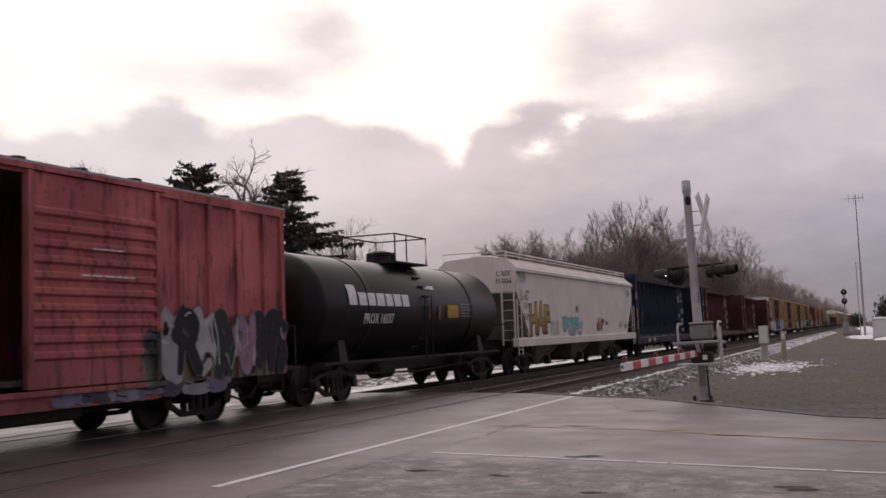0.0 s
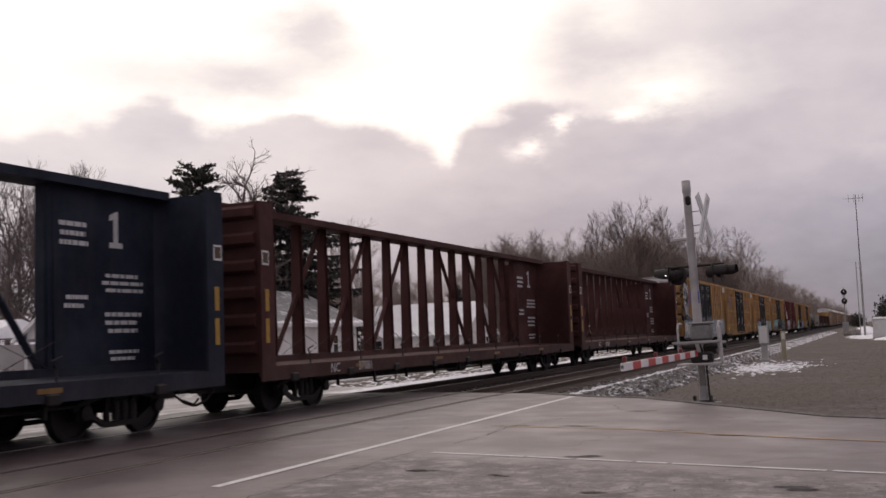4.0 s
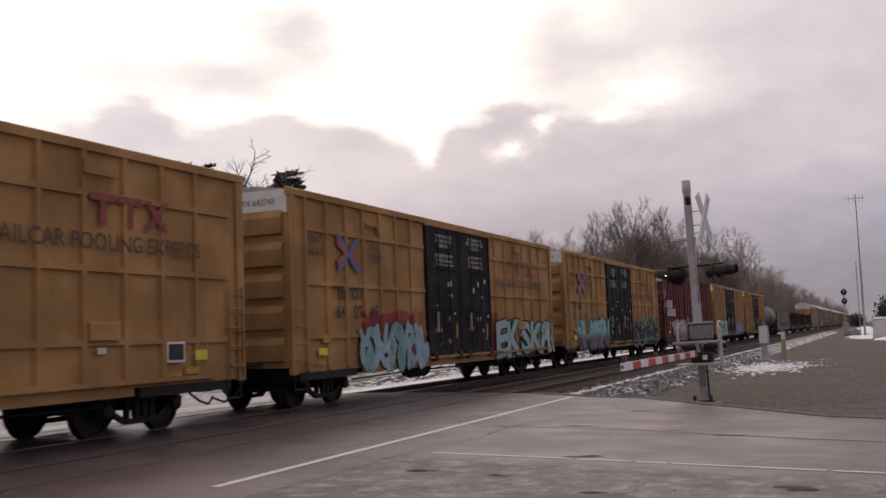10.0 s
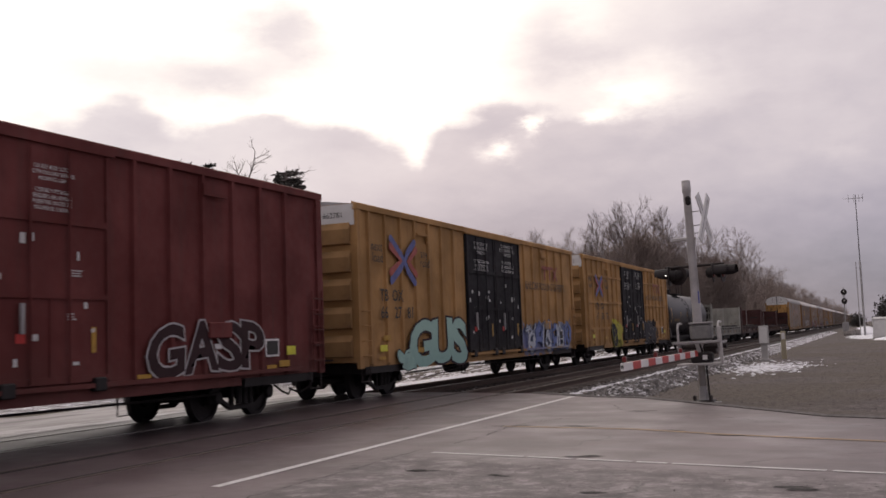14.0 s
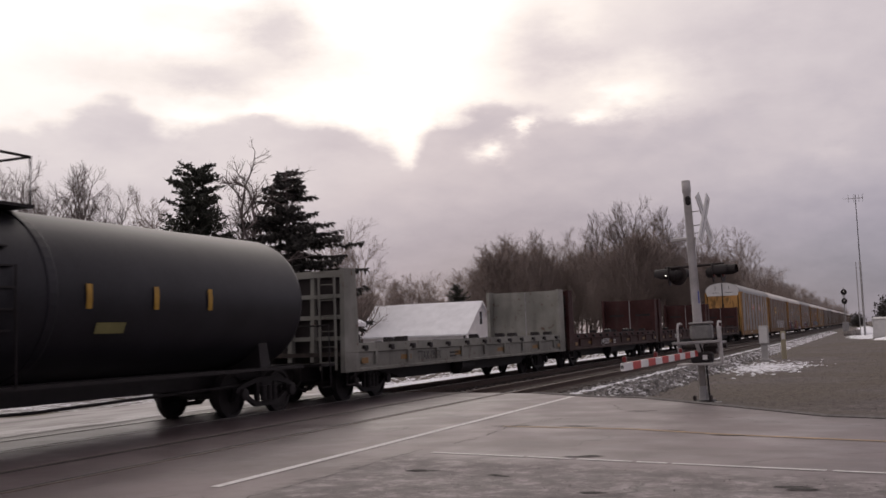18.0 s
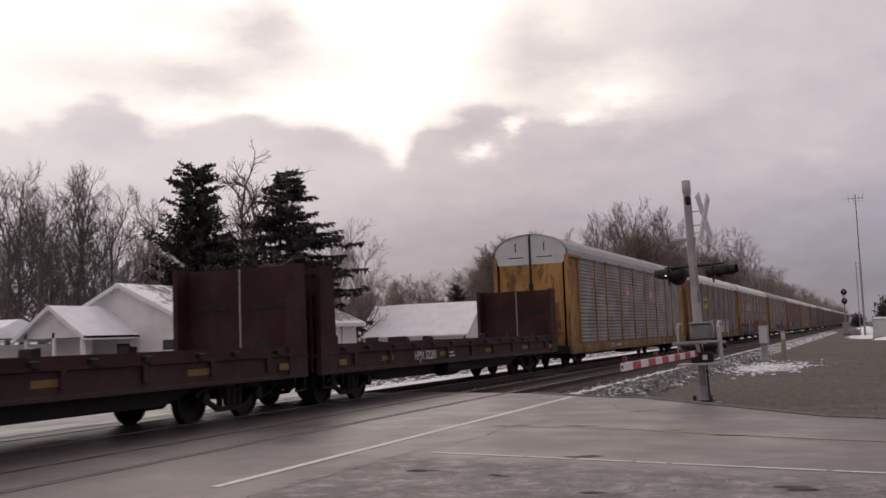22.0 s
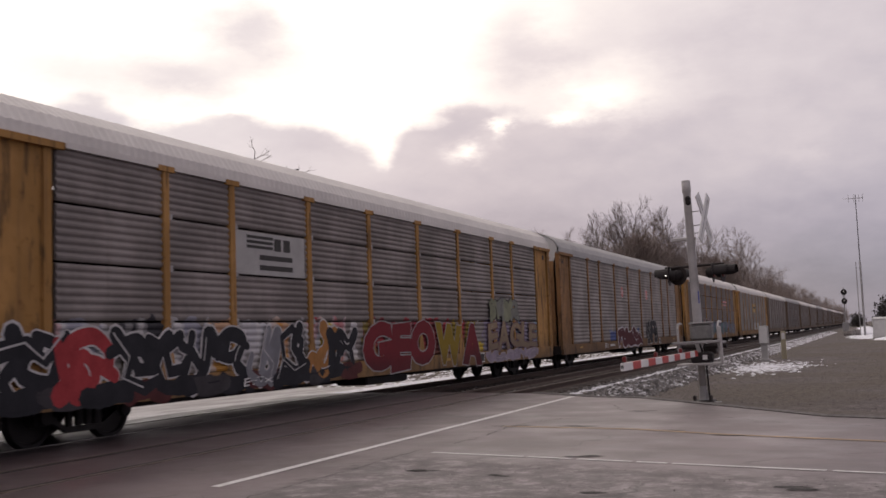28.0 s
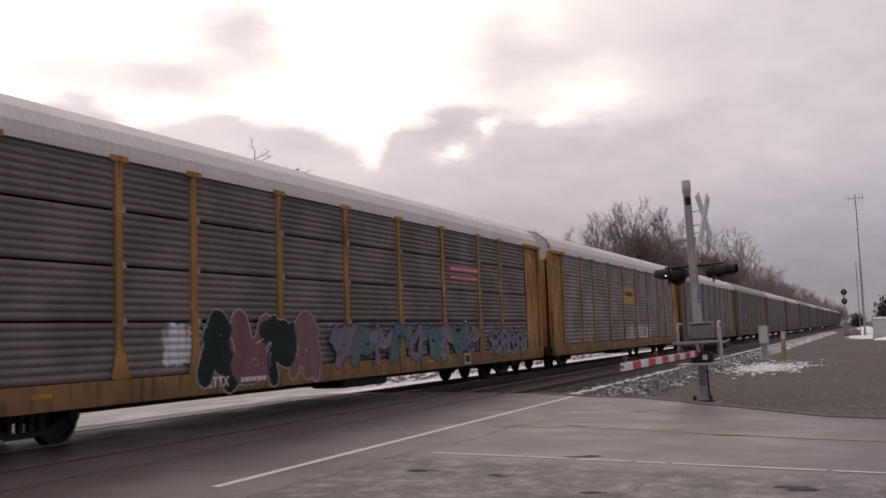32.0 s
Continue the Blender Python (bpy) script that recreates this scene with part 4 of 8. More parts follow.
def side_frame_mesh():
    m = MB()
    top = [(-1.12, 0.54), (-0.78, 0.66), (-0.38, 0.74), (0.38, 0.74), (0.78, 0.66), (1.12, 0.54)]
    low = [(-1.02, 0.50), (-0.70, 0.40), (-0.40, 0.24), (0.40, 0.24), (0.70, 0.40), (1.02, 0.50)]
    for line, h in ((top, 0.05), (low, 0.045)):
        for (y0, z0), (y1, z1) in zip(line, line[1:]):
            m.prism([(y0, z0 - h), (y1, z1 - h), (y1, z1 + h), (y0, z0 + h)], "x", 0.95, 1.05)
    for s in (-1, 1):
        m.box(0.96, 1.04, s * 0.33 - 0.05, s * 0.33 + 0.05, 0.26, 0.72)
        m.prism([(s * 0.9 - 0.16, 0.36), (s * 0.9 + 0.16, 0.36), (s * 0.9 + 0.13, 0.60), (s * 0.9 - 0.13, 0.60)], "x", 0.94, 1.04)
    for s in (-1, 1):
        m.lathe([(0.13, 1.06), (0.12, 1.12), (0.06, 1.13)], "x", 12, at=(0, s * 0.9, 0.47))
    for i in range(3):
        m.lathe([(0.07, 0.30), (0.07, 0.62)], "z", 8, at=(1.08, -0.2 + i * 0.2, 0))
    return m


def truck(car, y):
    t = part("truck", shared("truck", lambda: MB().rbox(-1.05, 1.05, -0.22, 0.22, 0.42, 0.74, 0.04), BLACK), BLACK, car, "dark cast steel truck", at=pose(0, y, 0))
    part("side_frame", shared("side_frame", side_frame_mesh, BLACK), BLACK, t)
    part("side_frame", shared("side_frame", side_frame_mesh, BLACK), BLACK, t, at=pose(0, 0, 0, 0, 0, 180))
    for s in (-0.89, 0.89):
        w = part("wheelset", shared("wheelset", wheelset_mesh, BLACK, False), BLACK, t, "steel wheels on an axle")
        w.matrix_parent_inverse = pose(0, s, 0.46)
        WHEELSETS.append(w)


def coupler(car, y, s):
    m = MB().rbox(-0.1, 0.1, min(y, y + s * 0.75), max(y, y + s * 0.75), 0.58, 0.80, 0.03)
    m.rbox(-0.17, 0.15, min(y + s * 0.62, y + s * 0.98), max(y + s * 0.62, y + s * 0.98), 0.54, 0.84, 0.05)
    c = part("coupler", m, STEEL, car, "rusty knuckle coupler")
    part("air_hose", MB().tube([(0.3, y, 0.55), (0.32, y + s * 0.3, 0.38), (0.3, y + s * 0.6, 0.30), (0.2, y + s * 0.9, 0.42)], 0.025, 6), BLACK, c, "black brake hose")


def running_gear(car, half, inset=2.35):
    for s in (-1, 1):
        truck(car, s * (half - inset))
        coupler(car, s * half, s)


def ladder(car, x, y, z0, z1, w, mat, rungs, along="y", name="ladder"):
    """Two stiles, the second and the rungs hung on the first."""
    def stile(q):
        return MB().box(x - 0.03, x - 0.005, y + q - 0.025, y + q + 0.025, z0, z1) if along == "y" else MB().box(x + q - 0.025, x + q + 0.025, y - 0.02, y + 0.02, z0, z1)
    lad = part(name, stile(-w / 2), mat, car)
    part("stile", stile(w / 2), mat, lad)
    rung = MB().tube([(x, y - w / 2, 0), (x, y + w / 2, 0)] if along == "y" else [(x - w / 2, y, 0), (x + w / 2, y, 0)], 0.016, 6).mesh("rung", mat)
    for i in range(rungs):
        part("rung", rung, mat, lad, at=pose(0, 0, z0 + (z1 - z0) * (i + 0.5) / rungs))
    return lad


def begin(name, label, category, u0, length, group):
    c = thing(name, label, category, group)
    c["u"] = u0 + length / 2
    CARS.append((c, u0 + length / 2))
    return c


DOOR_BLACK = None


def door_paint():
    return car_paint("black_door_paint", (0.020, 0.019, 0.022), 0.15, 0.3, (), 0.5, 0.15, 0.14)


SIGN_L = "CLOSE THIS DOOR\nBEFORE CLOSING\nMAIN DOOR\n\nCIERRE ESTA PUERTA\nANTES DE CERRAR\nLA PUERTA PRINCIPAL"
SIGN_R = "CLOSE AND LOCK\nBOTH DOORS BEFORE\nMOVING CAR\n\nCIERRE Y PONGA\nSEGURO EN AMBAS\nPUERTAS ANTES DE\nMOVER EL CARRO"
TXT = {}


def letters(text, size, mat, parent, at, wide=1.0, bold=0.0, name="lettering"):
    key = (text, size, wide, bold, mat.name)
    if key in TXT:
        return part(name, TXT[key], mat, parent, at=pose(*at))
    ob = writing(name, text, size, mat, parent, at, wide, bold)
    TXT[key] = ob.data
    return ob


# ---------------------------------------------------------------- sprayed graffiti
SPRAY = {}


def spray(col):
    if isinstance(col, bpy.types.Material):
        return col
    if col not in SPRAY:
        SPRAY[col] = plain("spray_paint", col, 0.65, 0, 0.28, 2.5, 0.1, 0.12)
    return SPRAY[col]


def fade(top, low, z0, z1):
    """Spray paint that runs from one colour at the top of a piece to another below."""
    key = (top, low, z0, z1)
    if key not in SPRAY:
        k = Nodes("faded_spray_paint")
        x, y, z = k.xyz()
        f = k.smooth(k.math("ADD", z, k.math("MULTIPLY", k.math("SUBTRACT", k.noise(2.2, 4), 0.5), 0.5)), z0, z1)
        g = k.math("MULTIPLY", k.smooth(k.noise(6.0, 5, 0.65), 0.5, 0.75), 0.3)
        SPRAY[key] = k.done(k.mix(g, k.mix(f, low, top), tuple(c * 0.5 for c in low)), 0.65, 0, 0.15)
    return SPRAY[key]


def glyph(ch, bold):
    """One letter as a flat mesh and its bounds, grown by bold."""
    cu = bpy.data.curves.new("glyph", "FONT")
    cu.body, cu.size, cu.offset, cu.resolution_u = ch, 1.0, bold, 3
    tmp = bpy.data.objects.new("glyph", cu)
    scene.collection.objects.link(tmp)
    me = bpy.data.meshes.new_from_object(tmp)
    bpy.data.objects.remove(tmp)
    me.materials.clear()
    vs = [v.co.copy() for v in me.vertices]
    return me, (min(v.x for v in vs), max(v.x for v in vs), min(v.y for v in vs), max(v.y for v in vs))


def lettered(car, x, word, y0, y1, z0, z1, mats, line, seed, bold=0.055, edge=0.035, glint=None):
    """A sprayed word of fat outlined capitals, crowded together and knocked about."""
    rnd = random.Random(seed)
    shapes = [glyph(ch, bold) for ch in word]
    share = [(q[1] - q[0]) ** 0.7 for _, q in shapes]
    at = y0
    for i, ch in enumerate(word):
        me, (u0, u1, v0, v1) = shapes[i]
        w = (y1 - y0) * share[i] / sum(share)
        big, _ = glyph(ch, bold + edge)
        wide, lean = 1.0 * w * rnd.uniform(0.95, 1.08), rnd.uniform(-0.10, 0.14)
        lo, hi = z0 + rnd.uniform(0, 0.08), z1 - rnd.uniform(0, 0.10)
        mid, at = at + w / 2, at + w
        for m, dx in ((me, 0.004), (big, 0.0)):
            for v in m.vertices:
                u, q = (v.co.x - u0) / (u1 - u0) - 0.5, (v.co.y - v0) / (v1 - v0)
                v.co = (x + dx + 0.0006 * i, mid + wide * (u * (1.10 - 0.2 * abs(q - 0.4)) + lean * (q - 0.5)), lo + (hi - lo) * (q + 0.05 * math.sin(3.0 * u + i)))
        big.materials.append(spray(line))
        mat = mats[i % len(mats)]
        me.materials.append(mat)
        o = part("graffiti_outline", big, spray(line), car, "outlined sprayed letter")
        part("graffiti_fill", me, mat, o)
        if glint:
            yy, zz = mid - 0.2 * wide, lo + 0.72 * (hi - lo)
            part("graffiti_line", ribbon(MB(), smooth_line([(yy, zz), (yy + 0.10, zz + 0.12), (yy + 0.24, zz + 0.15)]), 0.022, x + 0.009), spray(glint), o)


def smooth_line(pts, n=5):
    out = []
    for i in range(len(pts) - 1):
        p0, p1, p2, p3 = pts[max(i - 1, 0)], pts[i], pts[i + 1], pts[min(i + 2, len(pts) - 1)]
        for q in range(n):
            t = q / n
            out.append(tuple(0.5 * (2 * p1[k] + (p2[k] - p0[k]) * t + (2 * p0[k] - 5 * p1[k] + 4 * p2[k] - p3[k]) * t * t + (3 * p1[k] - p0[k] - 3 * p2[k] + p3[k]) * t ** 3) for k in (0, 1)))
    return out + [tuple(pts[-1])]


def ribbon(m, pts, w, x, grow=0.0):
    """A flat sprayed stroke along points (y, z) at depth x, round at both ends."""
    n = len(pts)
    left, right = [], []
    for i in range(n):
        (y0, z0), (y1, z1) = pts[max(i - 1, 0)], pts[min(i + 1, n - 1)]
        d = math.hypot(y1 - y0, z1 - z0) or 1.0
        h = w / 2 * (1 + grow * (i / (n - 1) - 0.5))
        left.append((x, pts[i][0] - (z1 - z0) / d * h, pts[i][1] + (y1 - y0) / d * h))
        right.append((x, pts[i][0] + (z1 - z0) / d * h, pts[i][1] - (y1 - y0) / d * h))
    m.add(left + right, [(i, i + n, i + n + 1, i + 1) for i in range(n - 1)])
    for i, e in ((0, 1), (n - 1, -1)):
        y, z = pts[i]
        h = w / 2 * (1 + grow * (i / (n - 1) - 0.5))
        m.add([(x + 0.0003, y, z)] + [(x + 0.0003, y + h * math.cos(q * 0.7854), z + h * math.sin(q * 0.7854)) for q in range(8)], [(0, q + 1, (q + 1) % 8 + 1) for q in range(8)])
    return m


SHAPES = [
    [(0.0, 0.1), (0.1, 0.6), (0.35, 1.0), (0.6, 0.75), (0.45, 0.45)],
    [(0.05, 0.95), (0.3, 0.55), (0.2, 0.2), (0.55, 0.0), (0.85, 0.2), (0.8, 0.5)],
    [(0.9, 0.0), (0.75, 0.5), (1.0, 0.8), (0.7, 1.0), (0.5, 0.8)],
    [(0.1, 0.3), (0.5, 0.5), (0.95, 0.35)],
    [(0.3, 0.0), (0.4, 0.35), (0.15, 0.7), (0.3, 1.05)],
    [(0.6, 0.05), (0.95, 0.25), (0.8, 0.65), (0.45, 0.6), (0.4, 0.3), (0.62, 0.22)],
    [(0.0, 0.75), (0.45, 0.9), (0.7, 0.6), (1.0, 0.95)]]


def graffiti(car, x, y0, y1, z0, z1, n, fills, line, seed, fat=0.26, edge=0.05, shine=None, label="sprayed graffiti shape"):
    """A row of n fat, interlocking, outlined shapes between y0 and y1, in the car's own metres."""
    rnd = random.Random(seed * 7 + 3)
    w = (y1 - y0) / n
    for i in range(n):
        th = fat * 0.72 * min(1.0, w / 0.85) * rnd.uniform(0.85, 1.15)
        lo, hi = z0 + th / 2, z1 - th / 2
        xo = x + 0.0008 * (i % 3)
        flip = rnd.random() < 0.5
        fill = spray(fills[i % len(fills)])
        for j, st in enumerate(rnd.sample(SHAPES, 3)):
            up = rnd.random() < 0.5
            pts = []
            for u, v in st:
                u, v = (1 - u if flip else u), (1 - v if up else v)
                v = v + rnd.uniform(-0.06, 0.06)
                pts.append((y0 + w * (i - 0.06 + 1.12 * (u + rnd.uniform(-0.06, 0.06))), min(hi + 0.1, max(lo, lo + (hi - lo) * v))))
            pts = smooth_line(pts) if rnd.random() < 0.6 else smooth_line(pts, 1)
            g = rnd.uniform(-0.9, 0.9)
            body = ribbon(MB(), pts, th, xo + 0.003 + 0.0004 * j, g)
            if edge:
                o = part("graffiti_outline", ribbon(MB(), pts, th + 2 * edge, xo + 0.0002 * j, g), spray(line), car, label)
                part("graffiti_fill", body, fill, o)
            else:
                o = part("graffiti_stroke", body, fill, car, label)
            q = rnd.randrange(max(1, len(pts) - 4))
            if j == 0:
                part("graffiti_line", ribbon(MB(), [(y + th * 0.22 * (1 if shine else -1), z + th * 0.14) for y, z in pts[q:q + 4]], 0.02 + 0.015 * rnd.random(), xo + 0.006), spray(shine or line), o)


def scribble(car, x, y, z, w, h, col, seed, thick=0.03):
    """A quick one-line tag."""
    rnd = random.Random(seed)
    pts = [(y + w * i / 9 + rnd.uniform(-0.05, 0.05) * w, z + h * (i % 2) * rnd.uniform(0.5, 1.0) + rnd.uniform(-0.1, 0.1) * h) for i in range(10)]
    part("graffiti_stroke", ribbon(MB(), smooth_line(pts), thick, x), spray(col), car, "scribbled one-line tag")


def boxcar(u0, label, paint, door_mat, grid=True, mark="", number="", logo=0.0, slogan="", white_cap=True, boxes=False, seed=1, end_mark="TBOX"):
    """Sixty-foot high-cube boxcar with two plug doors a side."""
    L, H0, H1, W = 18.95, 0.80, 4.80, 1.58
    c = begin("boxcar", label, "boxcar", u0, L, "freight cars of the train")
    a, b = -L / 2, L / 2
    d0, d1 = a + 7.05, a + 12.12
    rnd = random.Random(seed)
    part("side_sheet", MB().box(W - 0.04, W, a, d0, H0 + 0.03, H1), paint, c)
    part("side_sheet", MB().box(W - 0.04, W, d1, b, H0 + 0.03, H1), paint, c)
    part("side_sheet", MB().box(-W, -W + 0.04, a, b, H0 + 0.03, H1), paint, c)
    part("underframe", MB().box(-0.35, 0.35, a, b, 0.62, 1.0).box(-W + 0.04, W - 0.04, a + 0.02, b - 0.02, 0.98, 1.06), BLACK, c, "black underframe")
    part("side_sill", MB().box(W, W + 0.03, a + 3.2, b - 3.2, 0.70, 0.98), paint, c)
    part("top_rail", MB().prism([(W - 0.06, H1 - 0.17), (W + 0.07, H1 - 0.14), (W + 0.07, H1 + 0.0), (W - 0.06, H1 + 0.05)], "y", a - 0.02, b + 0.02), paint, c, "side plate under the eave")
    part("roof", MB().prism([(-W - 0.05, H1 - 0.02), (W + 0.04, H1 - 0.02), (W * 0.5, H1 + 0.09), (0, H1 + 0.12), (-W * 0.5, H1 + 0.09)], "y", a, b), GALV, c, "grey sheet steel roof")
    # posts
    post = shared("box_post_%s" % paint.name, lambda: MB().loft([[(W, -0.075, H0 + 0.03), (W, 0.075, H0 + 0.03), (W, 0.06, H1 - 0.14), (W, -0.06, H1 - 0.14)],
                                                                  [(W + 0.065, -0.05, H0 + 0.10), (W + 0.065, 0.05, H0 + 0.10), (W + 0.065, 0.04, H1 - 0.14), (W + 0.065, -0.04, H1 - 0.14)]]), paint)
    ys = [0.65 + i * 0.91 for i in range(7)] + [12.7 + i * 0.95 for i in range(6)]
    for y in ys:
        part("side_post", moved(post, a + y), paint, c)
    part("corner_post", MB().box(W - 0.02, W + 0.055, a, a + 0.22, H0, H1), paint, c)
    part("corner_post", MB().box(W - 0.02, W + 0.055, b - 0.22, b, H0, H1), paint, c)
    if grid:
        for z in (3.98, 2.78, 1.60):
            part("stringer", MB().box(W, W + 0.055, a + 0.7, d0 - 0.05, z - 0.05, z + 0.05), paint, c)
            part("stringer", MB().box(W, W + 0.055, d1 + 0.05, b - 0.5, z - 0.05, z + 0.05), paint, c)
    # doors
    for i, (y0, y1) in enumerate(((d0 + 0.05, d0 + 2.5), (d0 + 2.57, d1 - 0.05))):
        d = part("plug_door", MB().rbox(W - 0.02, W + 0.05, y0, y1, 0.98, H1 - 0.17, 0.02), door_mat, c, "black plug door" if door_mat.name.startswith("black") else "")
        for yy in (y0, y1 - 0.09):
            part("door_stile", MB().box(W + 0.05, W + 0.085, yy, yy + 0.09, 1.0, H1 - 0.2), door_mat, d)
        for z0, z1 in ((3.42, 3.52), (2.28, 2.36), (1.0, 1.1)):
            part("door_crossbar", MB().box(W + 0.05, W + 0.08, y0 + 0.09, y1 - 0.09, z0, z1), door_mat, d)
        for q in (0.3, 0.62):
            part("lock_rod", MB().tube([(W + 0.11, y0 + q * (y1 - y0), 1.0), (W + 0.11, y0 + q * (y1 - y0), H1 - 0.25)], 0.022, 6), door_mat, d)
        part("door_handle", MB().rbox(W + 0.1, W + 0.15, y0 + 0.52, y0 + 0.60, 1.75, 2.2, 0.01), GALV, d, "pale metal handle")
        part("panel_rib", MB().box(W + 0.05, W + 0.07, y0 + 1.15, y0 + 1.22, 1.1, 2.3), door_mat, d)
        if not boxes or i == 1:
            letters(SIGN_L if i == 0 else SIGN_R, 0.09 if boxes else 0.14, LETTER_W, c, (W + 0.057, (y0 + y1) / 2 + (0.05 if i == 0 else 0), 3.95), 1.0)
        bars("small_print", y0 + 1.55, 2.62, 0.3, 0.12, 3, GREYW, c, W + 0.056, seed + i)
        bars("small_print", y0 + 1.5, 1.95, 0.2, 0.12, 3, GREYW, c, W + 0.056, seed + 9 + i)
        bars("notice_card", y0 + 0.75, 1.60, 0.2, 0.2, 1, GREYW, c, W + 0.056, seed + 5)
        for q in range(8):
            u, v = y0 + rnd.uniform(0.15, 2.25), rnd.uniform(1.15, 3.2)
            part("stencil_mark", MB().box(W + 0.056, W + 0.06, u, u + rnd.uniform(0.05, 0.13), v, v + rnd.uniform(0.05, 0.16)), GREYW, d)
        part("yellow_strip", MB().box(W + 0.056, W + 0.06, y1 - 0.42, y1 - 0.32, 1.45, 1.85), YELLOW, d, "yellow reflective strip")
        part("warning_mark", MB().box(W + 0.056, W + 0.061, y0 + 0.5, y0 + 0.68, 1.62, 1.76), RED, d, "small red placard")
        for yy in (y0 + 0.3, y1 - 0.3):
            part("door_roller", MB().rbox(W + 0.02, W + 0.16, yy - 0.13, yy + 0.13, 0.84, 1.06, 0.02), BLACK, d)
    part("door_track", MB().box(W, W + 0.14, d0 - 0.05, b - 1.0, 0.90, 0.97), paint, c, "lower door rail")
    part("door_track", MB().box(W, W + 0.10, d0 - 0.05, d1 + 0.05, H1 - 0.19, H1 - 0.14), paint, c)
    # ends: horizontal corrugation
    for e, s in ((a, -1), (b, 1)):
        part("end_wall", MB().box(-W, W, min(e, e - s * 0.05), max(e, e - s * 0.05), H0 + 0.15, H1), paint, c)
        rib = MB().prism([(0, -0.28), (s * 0.09, -0.25), (s * 0.10, 0.10), (s * 0.02, 0.26)], "x", -W + 0.12, W - 0.12).mesh("end_rib", paint)
        for i in range(5):
            part("end_rib", rib, paint, c, at=pose(0, e, 1.35 + i * 0.68))
        if white_cap:
            cap = part("end_cap_panel", MB().box(-W + 0.02, W - 0.01, min(e, e + s * 0.02), max(e, e + s * 0.02), 4.27, H1 - 0.02), GREYW, c, "white reporting panel")
        if s < 0 and white_cap and number:
            t = letters(end_mark + " " + number.replace(" ", ""), 0.19, LETTER_B, c, (0, 0, 0))
            t.matrix_basis = Matrix.Translation((0.72, e - 0.026, 4.52)) @ Matrix.Rotation(radians(-90), 4, "Z")
        for yy in (e - s * 0.35,):
            part("sill_step", MB().tube([(W + 0.02, yy - 0.22, 0.84), (W + 0.02, yy - 0.22, 0.48), (W + 0.02, yy + 0.22, 0.48), (W + 0.02, yy + 0.22, 0.84)], 0.02, 6), STEEL, c)
            for i in range(4):
                part("grab_iron", MB().tube([(W + 0.055, yy - 0.22, 1.1 + i * 0.36), (W + 0.11, yy - 0.2, 1.1 + i * 0.36), (W + 0.11, yy + 0.2, 1.1 + i * 0.36), (W + 0.055, yy + 0.22, 1.1 + i * 0.36)], 0.014, 5), paint, c)
        part("brake_step", MB().box(-0.9, 0.9, min(e, e + s * 0.3), max(e, e + s * 0.3), 1.0, 1.04), STEEL, c)
        part("bolster", MB().box(-W + 0.1, W - 0.02, e - s * 3.0, e - s * 0.4, 0.66, 0.9) if s < 0 else MB().box(-W + 0.1, W - 0.02, e - 3.0, e - 0.4, 0.66, 0.9), BLACK, c)
    ladder(c, W + 0.10, b - 0.30, 0.9, 2.6, 0.42, paint, 5)
    part("brake_pipe", MB().tube([(1.2, a + 3.4, 0.55), (1.2, d0, 0.60), (1.2, b - 3.4, 0.55)], 0.025, 6), BLACK, c)
    part("brake_reservoir", MB().lathe([(0.05, -0.6), (0.25, -0.52), (0.25, 0.52), (0.05, 0.6)], "y", 14, at=(0.7, a + 8.2, 0.62)), BLACK, c, "black air reservoir")
    for y in (d0 - 0.4, d0 + 2.5, d1 + 0.3):
        part("sill_step", MB().tube([(W, y - 0.13, 0.72), (W, y - 0.13, 0.40), (W, y + 0.13, 0.40), (W, y + 0.13, 0.72)], 0.016, 5), BLACK, c, "hanging steel stirrup")
    part("brake_rod", MB().tube([(W - 0.1, a + 4.0, 0.40), (W - 0.1, a + 8.4, 0.66)], 0.014, 5), BLACK, c)
    part("roof_bracket", MB().box(W + 0.05, W + 0.1, a + 3.45, a + 4.15, 4.28, 4.34).box(W + 0.05, W + 0.11, a + 4.1, a + 4.2, 4.12, 4.34), paint, c)
    part("roof_bracket", MB().box(W + 0.05, W + 0.1, a + 14.6, a + 15.3, 4.28, 4.34).box(W + 0.05, W + 0.11, a + 14.55, a + 14.65, 4.28, 4.5), paint, c)
    X = W + 0.071
    if logo:
        yy, zz = (lambda u: a + 2.58 + 1.72 * logo * (u - 0.5)), (lambda v: 3.52 + 1.2 * logo * (v - 0.5))
        for col, off, strokes, tint in ((FADED_BLUE, 0.0, ([(0.02, 1.0), (0.35, 0.68), (0.52, 0.5), (0.35, 0.3), (0.02, 0.0)], [(0.93, 0.98), (0.66, 0.72), (0.54, 0.5), (0.66, 0.26), (0.93, 0.0)]), "blue"),
                                        (FADED_RED, 0.003, ([(0.0, 0.82), (0.38, 0.5), (0.0, 0.2)], [(0.98, 0.80), (0.68, 0.5), (0.98, 0.2)]), "red")):
            for st in strokes:
                part("logo_stroke", ribbon(MB(), [(yy(u), zz(v)) for u, v in st], 0.07 + 0.14 * logo, X + off), col, c, tint + " crossing-track emblem")
        letters("next", 0.36, LETTER_B, c, (X, a + 1.0, 3.80))
        letters("load", 0.36, LETTER_B, c, (X, a + 1.05, 3.52))
        letters("any", 0.34, LETTER_B, c, (X, a + 3.9, 3.78))
        letters("road", 0.34, LETTER_B, c, (X, a + 3.95, 3.52))
